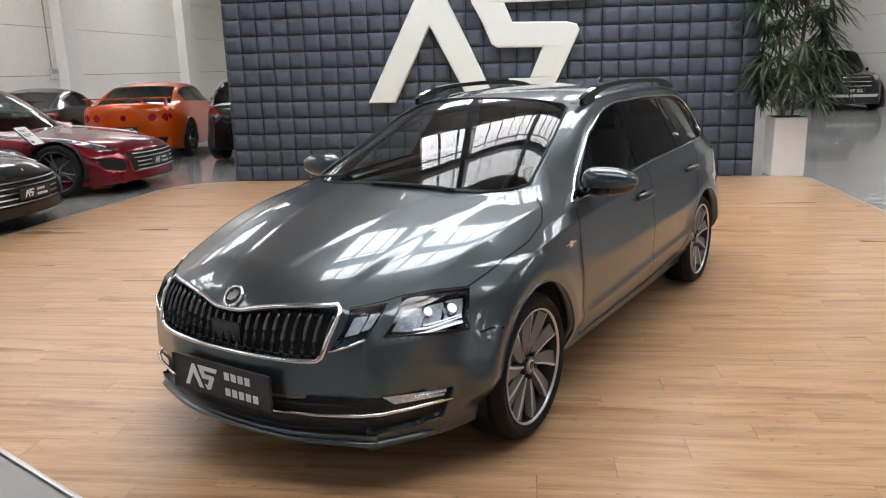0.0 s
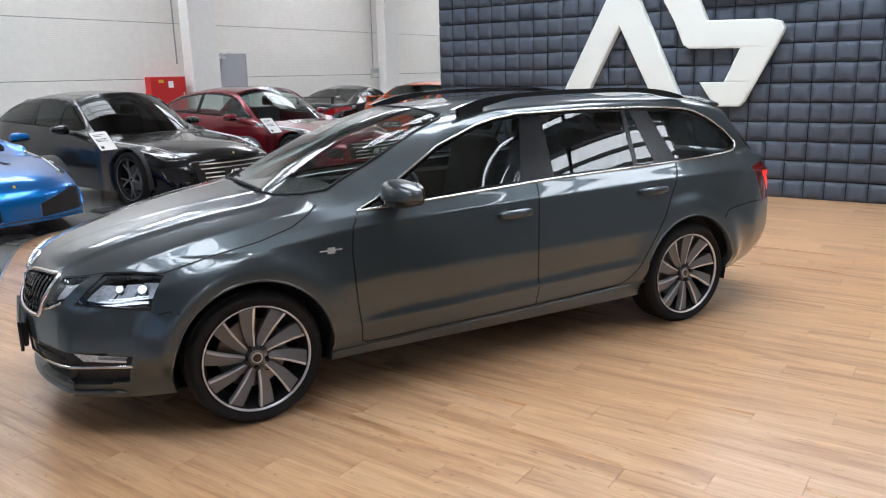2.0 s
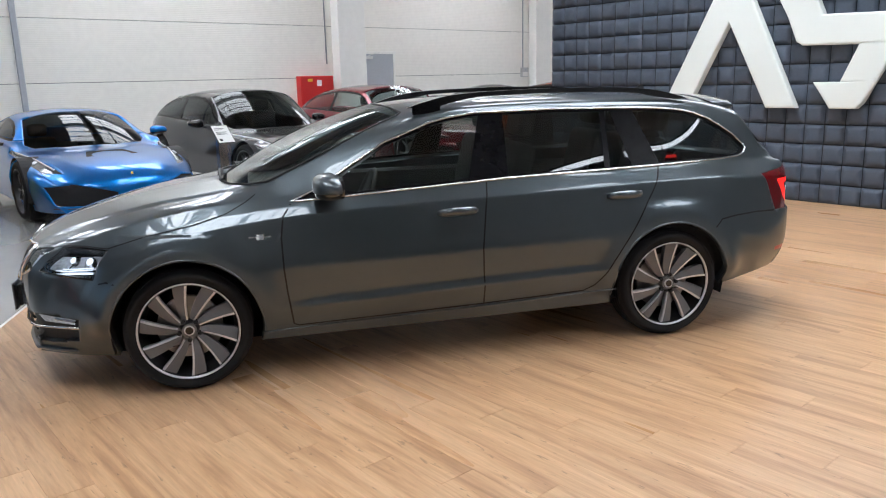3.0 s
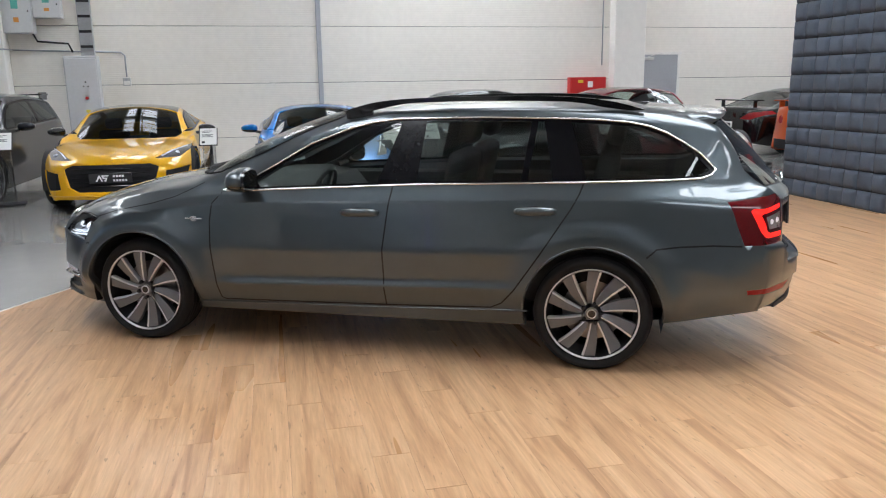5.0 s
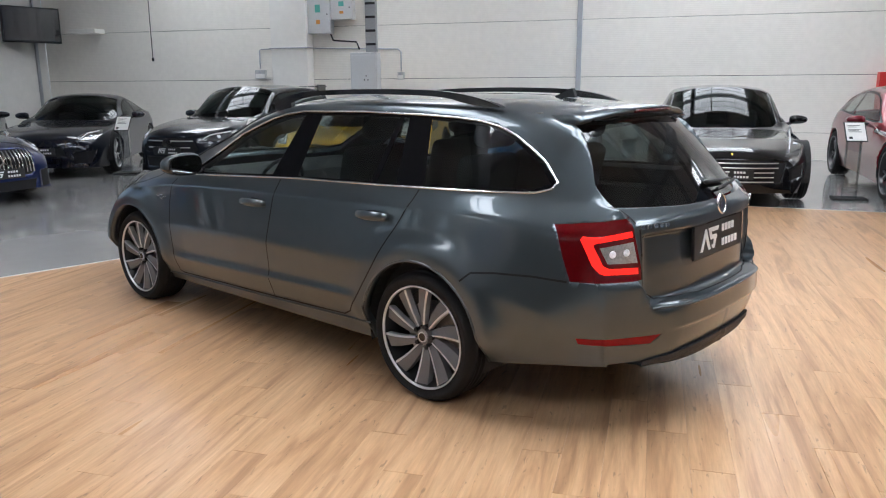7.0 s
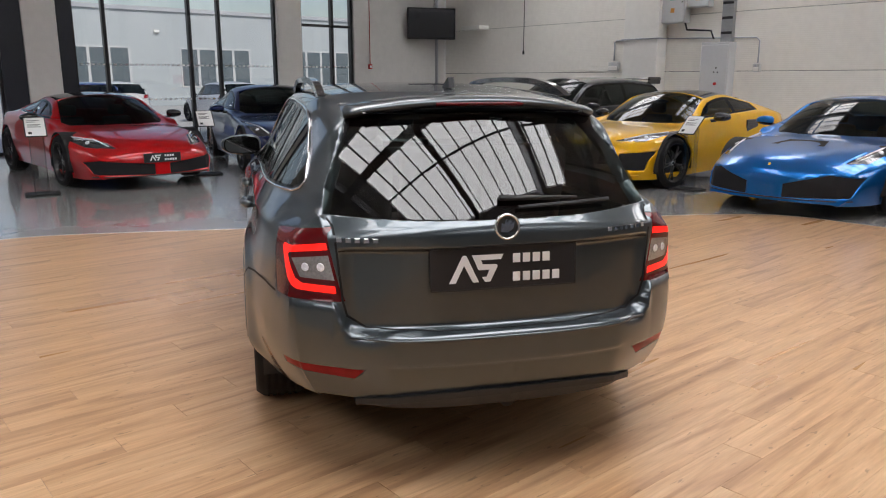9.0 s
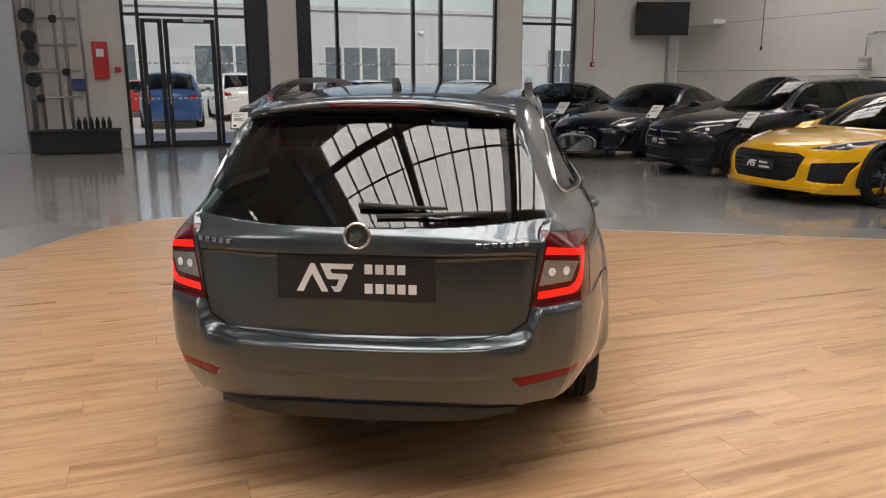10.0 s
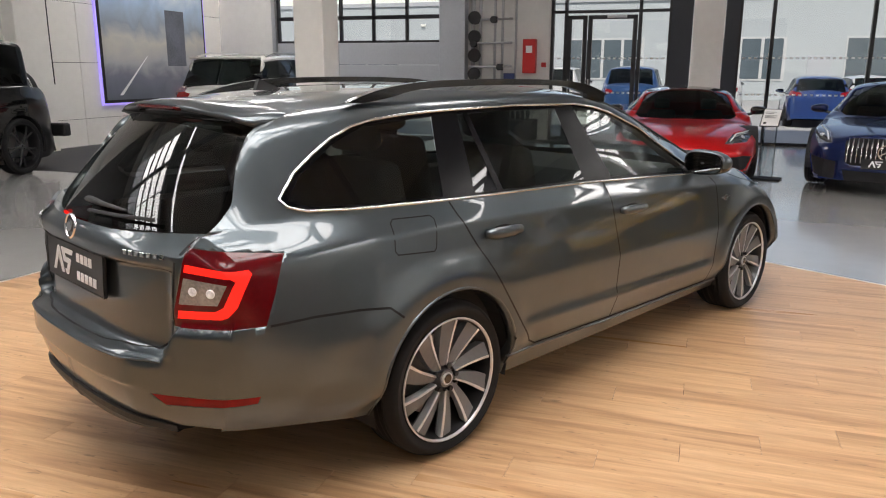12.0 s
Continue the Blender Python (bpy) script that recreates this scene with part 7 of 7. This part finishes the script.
def picture():
    m = bpy.data.materials.new("road_picture")
    m.use_nodes = True
    nt = m.node_tree
    link, N = nt.links.new, nt.nodes.new
    tc, sp = N("ShaderNodeTexCoord"), N("ShaderNodeSeparateXYZ")
    link(tc.outputs["Object"], sp.inputs[0])
    n = N("ShaderNodeTexNoise")
    n.inputs["Scale"].default_value, n.inputs["Detail"].default_value, n.inputs["Distortion"].default_value = 1.6, 6, .6
    link(tc.outputs["Object"], n.inputs["Vector"])
    add = N("ShaderNodeMath")
    add.operation = "MULTIPLY_ADD"
    link(n.outputs["Fac"], add.inputs[0])
    add.inputs[1].default_value = .9
    link(sp.outputs["Z"], add.inputs[2])
    mr = N("ShaderNodeMapRange")
    mr.inputs["From Min"].default_value, mr.inputs["From Max"].default_value = 1.2, 3.8
    link(add.outputs[0], mr.inputs["Value"])
    r = N("ShaderNodeValToRGB")
    cs = [(0, (.12, .135, .17)), (.22, (.19, .20, .25)), (.34, (.42, .42, .44)), (.50, (.56, .54, .48)), (.62, (.30, .34, .41)), (.80, (.40, .54, .70)), (1, (.85, .88, .92))]
    r.color_ramp.elements[0].color = (*cs[0][1], 1)
    r.color_ramp.elements[1].color = (*cs[-1][1], 1)
    for p, c in cs[1:-1]:
        r.color_ramp.elements.new(p).color = (*c, 1)
    link(mr.outputs[0], r.inputs[0])
    b = nt.nodes["Principled BSDF"]
    link(r.outputs[0], b.inputs["Base Color"])
    b.inputs["Roughness"].default_value = .35
    return m


part("picture", B(-1.66, 1.66, .081, .084, .86, 3.30), picture(), po)
part("road_line", prism(bmesh.new(), [(-1.3, .95), (-1.2, .95), (-.35, 1.75), (-.38, 1.75)], .0845, .086, Matrix(((-1, 0, 0, 0), (0, 0, 1, 0), (0, 1, 0, 0), (0, 0, 0, 1)))), M_mark, po)
part("truck_shape", B(-.95, -.30, .0845, .0875, 1.55, 2.75, .001), mat("picture_dark", (.13, .14, .17), .4, vary=.4, scale=8), po)
M_violet = emit("violet_edge_light", (.40, .33, 1.0), 0.9)
for q in ((-1.76, -1.72, .76, 3.39), (1.72, 1.76, .76, 3.39), (-1.72, 1.72, .76, .80), (-1.72, 1.72, 3.35, 3.39)):
    part("edge_light", B(q[0], q[1], .02, .06, q[2], q[3]), M_violet, po)
mt_ = obj("floor_mat", B(-12.4, -4.62, -10.4, -4.55, -.003, .004, .002), mat("dark_mat", (.055, .055, .058), .85, vary=.15, scale=4, bump=.25, bump_scale=200))
mt_.matrix_basis = ROOM
tagged(mt_, "dark grey textile mat under the off-road cars", "mat")
lt = thing("wall_cable", "thin dark cable hanging on the white column", "cable", at_room(-7.2, V0 + .02))
part("cable", TB([(0, 0, 1.2), (.02, .01, 2.2), (0, 0, 3.4), (.02, 0, 5.0)], .010, n=6), M_blackm, lt)


# information stands
def info_stand(u, v, turn, label="clear acrylic stand with a white price card", h=.82):
    s = thing("info_stand", label, "stand", at_room(u, v, 0, turn), "information stands")
    part("base", B(-.20, .20, -.14, .14, 0, .022, .004), M_blackm, s)
    p = part("column", B(-.085, .085, -.035, -.025, .02, h, .002), M_acryl, s, "clear acrylic column")
    part("column_side", B(-.085, -.075, -.025, .06, .02, h, .002), M_acryl, p)
    part("column_side", B(.075, .085, -.025, .06, .02, h, .002), M_acryl, p)
    c = part("card_holder", B(-.125, .125, -.17, .17, 0, .010, .003), M_blackm, s, "black frame")
    c.matrix_basis = pose(0, .0, h + .03, 42, 0, 0)
    card = part("card", B(-.112, .112, -.157, .157, .0105, .0125), M_paper, c, "white printed card")
    for k, (y, w) in enumerate(((.10, .14), (.075, .10), (.03, .15), (.01, .12), (-.01, .15))):
        part("text_bar", B(-.085, -.085 + w, y, y + .008, .0128, .0135), M_blackm, card)
    part("text_bar", B(-.085, -.045, -.13, -.09, .0128, .0135), M_blackm, card)


for u, v, t in ((1.52, 6.02, 0), (4.28, 6.05, 0), (-1.62, 6.15, 0), (-4.28, 6.30, 10), (-6.95, 6.62, 20), (-9.0, 5.9, 30)):
    info_stand(u, v, t)
info_stand(-6.70, -.55, 80)
info_stand(-7.35, 1.95, 76)

# board with dealer plates leaning on the free column
bd = thing("sign_board", "black boards with white marks leaning against the column", "sign", at_room(-5.95, -4.52, 0, 90))
for dx, w_, h_ in ((-.14, .26, .62), (.14, .24, .66)):
    p = part("board", B(dx - w_ / 2, dx + w_ / 2, -.01, .01, 0, h_, .003), M_plate, bd)
    part("mark", B(dx - w_ * .30, dx - w_ * .05, -.0125, -.0105, h_ * .35, h_ * .85), M_mark, p)
    part("mark", B(dx + w_ * .10, dx + w_ * .30, -.0125, -.0105, h_ * .30, h_ * .80), M_mark, p)
part("post", C((.0, -.03, 0), (0, -.03, .84), .022, n=10), M_blackm, bd)
part("foot", B(-.30, .40, -.20, .10, 0, .03, .006), M_blackm, bd)

# potted palm beside the padded wall
pot = thing("palm", "tall green palm with drooping narrow leaves in a white pot", "plant", at_room(6.15, -3.60))
bm = bmesh.new()
box(bm, -.21, .21, -.21, .21, 0, .78, .012, 2)
part("pot", bm, M_white, pot, "tall square white planter")
part("soil", B(-.19, .19, -.19, .19, .775, .785), mat("soil", (.03, .022, .016), .95, vary=.4, scale=30, bump=.5), pot)
M_leaf = mat("palm_leaf", (.035, .060, .025), .45, vary=.35, scale=6, obj_vary=.2)
M_trunk = mat("palm_trunk", (.10, .07, .045), .85, vary=.3, scale=20, bump=.4)
rng = random.Random(5)
for k in range(4):
    a = k * 1.6 + .4
    top = Vector((.10 * math.cos(a) + .12 * math.cos(a), .22 * math.sin(a), 1.5 + .38 * k))
    pts = [(.08 * math.cos(a), .08 * math.sin(a), .76), (.12 * math.cos(a), .12 * math.sin(a), 1.1), tuple(top)]
    part("trunk", TB(catmull(pts, 4, False), .018, n=8), M_trunk, pot, smooth=True)
for k in range(120):
    bm = bmesh.new()
    a, z0 = rng.uniform(0, 6.28), rng.uniform(.85, 3.0)
    base = Vector((rng.uniform(-.14, .14), rng.uniform(-.14, .14), z0))
    lift, reach = rng.uniform(.10, .34), rng.uniform(.28, .55)
    hub = base + Vector((math.cos(a) * reach, math.sin(a) * reach, lift))
    tube(bm, [base, base.lerp(hub, .5) + Vector((0, 0, .06)), hub], .004, n=4)
    n_l = rng.randint(11, 15)
    for j in range(n_l):
        b_ = a + (j / (n_l - 1) - .5) * 4.4 + rng.uniform(-.1, .1)
        L_ = rng.uniform(.26, .46)
        way = Vector((math.cos(b_), math.sin(b_), rng.uniform(-.45, .10))).normalized()
        side = way.cross(Vector((0, 0, 1))).normalized()
        prev = None
        for t in (0, .3, .65, 1.0):
            c_ = hub + way * (L_ * t) + Vector((0, 0, -.42 * L_ * t * t * rng.uniform(.8, 1.5)))
            wd = .016 * (math.sin(math.pi * min(1, .15 + t * .8)) + .08) * (1 if t < 1 else .15)
            two = (bm.verts.new(c_ + side * wd), bm.verts.new(c_ - side * wd - Vector((0, 0, .004))))
            if prev:
                bm.faces.new((prev[0], prev[1], two[1], two[0]))
            prev = two
    part("frond", bm, M_leaf, pot)

# ---- the yard outside ----
bld = thing("hall_building", "long light grey hall across the yard with windows", "building", ROOM @ pose(-42, 0, 0))
part("wall", B(-8, 0, -45, 45, -.12, 5.3, .02), mat("light_grey_cladding", (.42, .46, .48), .6, vary=.06, scale=.6), bld)
part("roof_edge", B(-8.1, .12, -45.1, 45.1, 5.3, 5.55, .02), M_greypaint, bld)
for v in (-22, -14.5, -7.0, .5, 8.0, 15.5, 23):
    w_ = part("window", B(0, .06, v, v + 4.6, .95, 3.3, .01), mat("far_window_frame", (.55, .56, .56), .5, vary=.05), bld)
    for k in range(4):
        part("pane", B(.061, .07, v + .08 + k * 1.13, v + 1.05 + k * 1.13, 1.05, 3.2), mat("far_pane", (.10, .13, .15), .15, vary=.2), w_)
for v in (-8.6, 6.2):
    part("door", B(.0, .05, v, v + 1.2, 0, 2.3, .01), M_greypaint, bld)
for v in (-16, -1, 14):
    part("wall_lamp", B(0, .18, v, v + .3, 4.1, 4.25, .02), M_white, bld)
YD = [("off_roader", (.02, .06, .16), -20.5, -1.2, 180), ("off_roader", (.62, .62, .60), -24.0, 1.4, 182), ("hatchback", (.02, .05, .18), -20.0, 4.2, 178), ("hatchback", (.66, .66, .65), -23.6, 6.3, 184), ("off_roader", (.60, .60, .60), -26.0, -4.6, 180), ("hatchback", (.35, .03, .02), -28.5, -2.2, 180), ("hatchback", (.55, .56, .58), -21.0, 9.4, 178)]
for k, (kind, col, u, v, hd) in enumerate(YD):
    s_ = SUV if kind == "off_roader" else HATCH
    words = {(.02, .06, .16): "blue", (.02, .05, .18): "dark blue", (.35, .03, .02): "red"}.get(col, "white")
    build_car(kind, f"{words} car parked on the yard outside", s_, col, tail_at_room(u, v, hd, s_) @ pose(0, 0, -.12), (), [("tail_lamp", M_tailred, [(-.48, .90), (-.52, 1.0), (-.78, 1.06), (-.84, .92)])], side_end=1.8, group="cars on the yard", step=.11, metal=.1)

# ---- oak boards on the round platform area ----
EDGE = catmull([(5.98, 4.12), (3.86, 4.86), (2.27, 5.18), (.9, 5.25), (-.10, 4.95), (-1.30, 3.0), (-2.19, 1.52), (-3.18, -.10), (-3.85, -1.45), (-3.55, -2.15), (-2.75, -2.72), (-1.6, -3.25), (.3, -3.62), (3.1, -3.66), (5.0, -3.50), (5.98, -3.20)], 5)


def clip(poly, edge):
    """The part of a convex board inside the (convex, anticlockwise) outline."""
    n = len(edge)
    for i in range(n):
        (x0, y0), (x1, y1) = edge[i], edge[(i + 1) % n]
        out = []
        for j in range(len(poly)):
            p, q = poly[j], poly[(j + 1) % len(poly)]
            a = (x1 - x0) * (p[1] - y0) - (y1 - y0) * (p[0] - x0)
            b = (x1 - x0) * (q[1] - y0) - (y1 - y0) * (q[0] - x0)
            if a >= 0:
                out.append(p)
            if a * b < 0:
                t = a / (a - b)
                out.append((p[0] + (q[0] - p[0]) * t, p[1] + (q[1] - p[1]) * t))
        poly = out
        if len(poly) < 3:
            return []
    return poly


def hull(points):
    P = sorted(points)
    chains = []
    for seq in (P, P[::-1]):
        h = []
        for p in seq:
            while len(h) > 1 and (h[-1][0] - h[-2][0]) * (p[1] - h[-2][1]) - (h[-1][1] - h[-2][1]) * (p[0] - h[-2][0]) <= 0:
                h.pop()
            h.append(p)
        chains.append(h[:-1])
    return chains[0] + chains[1]


OUTLINE = hull([(float(a), float(b)) for a, b in EDGE])
bm = bmesh.new()
bm.faces.new([bm.verts.new((u, v, .001)) for u, v in OUTLINE])
oak = structure("oak_floor", bm, M_gap, "warm oak boards laid in staggered rows", "floor")
trim = obj("edge_profile", TB([(u, v, .004) for u, v in OUTLINE], .014, n=6, closed=True, flat=.35), M_alu, None, "", True)
trim.matrix_basis = ROOM
tagged(trim, "thin aluminium profile round the oak boards", "trim", "", "structure")
BW, BL, GAP, END = .165, 1.24, .0006, .0017
whole = bpy.data.meshes.new("board")
b_ = B(GAP / 2, BW - GAP / 2, END / 2, BL - END / 2, .001, .006, .00015)
b_.to_mesh(whole)
b_.free()
whole.materials.append(M_wood)
for i in range(-28, 42):
    u0 = .05 + i * BW
    shift = (-1.74 - .31 * i) % BL
    for j in range(-5, 7):
        v0 = j * BL + shift
        r = clip([(u0, v0), (u0 + BW, v0), (u0 + BW, v0 + BL), (u0, v0 + BL)], OUTLINE)
        if not r:
            continue
        area = abs(sum(r[k][0] * r[(k + 1) % len(r)][1] - r[(k + 1) % len(r)][0] * r[k][1] for k in range(len(r)))) / 2
        if area > .9999 * BW * BL:
            ob = new("board", whole)
        else:
            cx, cy = sum(p[0] for p in r) / len(r), sum(p[1] for p in r) / len(r)
            inner = [(x - u0 + (GAP if x < cx else -GAP) / 2, y - v0 + (END if y < cy else -END) / 2) for x, y in r]
            ob = obj("board", prism(bmesh.new(), inner, .001, .006), M_wood)
        ob.parent = oak
        ob.location = (u0, v0, 0)

# ---- padded tiles ----
partition = bpy.data.objects["partition"]
PW = 7.24 / 32
pad = bpy.data.meshes.new("pad")
b_ = bmesh.new()
n_ = 6
grid = [[None] * (n_ + 1) for _ in range(n_ + 1)]
for i in range(n_ + 1):
    for j in range(n_ + 1):
        a, b = i / n_ * 2 - 1, j / n_ * 2 - 1
        a, b = math.copysign(abs(a) ** .62, a), math.copysign(abs(b) ** .62, b)
        dome = (1 - abs(a) ** 6) * (1 - abs(b) ** 6)
        grid[i][j] = b_.verts.new((-.008 - .040 * dome, a * (PW / 2 - .003), b * (PW / 2 - .003)))
for i in range(n_):
    for j in range(n_):
        b_.faces.new((grid[i][j], grid[i][j + 1], grid[i + 1][j + 1], grid[i + 1][j]))
bmesh.ops.recalc_face_normals(b_, faces=b_.faces[:])
if b_.faces[0].normal.x > 0:
    bmesh.ops.reverse_faces(b_, faces=b_.faces[:])
b_.to_mesh(pad)
b_.free()
pad.materials.append(M_pad)
pad.polygons.foreach_set("use_smooth", [True] * len(pad.polygons))
upper = bmesh.new()
for r in range(16):
    for c in range(32):
        y, z = -3.16 + (c + .5) * PW, (r + .5) * PW
        if r < 9:
            ob = new("pad", pad)
            ob.parent = partition
            ob.location = (6.02, y, z)
        else:
            k = len(upper.verts)
            upper.from_mesh(pad)
            upper.verts.ensure_lookup_table()
            bmesh.ops.translate(upper, verts=upper.verts[k:], vec=(6.02, y, z))
up = part("upper_pads", upper, M_pad, partition, smooth=True)
up["kind"] = "stuff"
for r in range(16):
    part("end_pad", B(6.02, 6.30, 4.08, 4.11, r * PW + .004, (r + 1) * PW - .004, .012, 2), M_pad, partition)
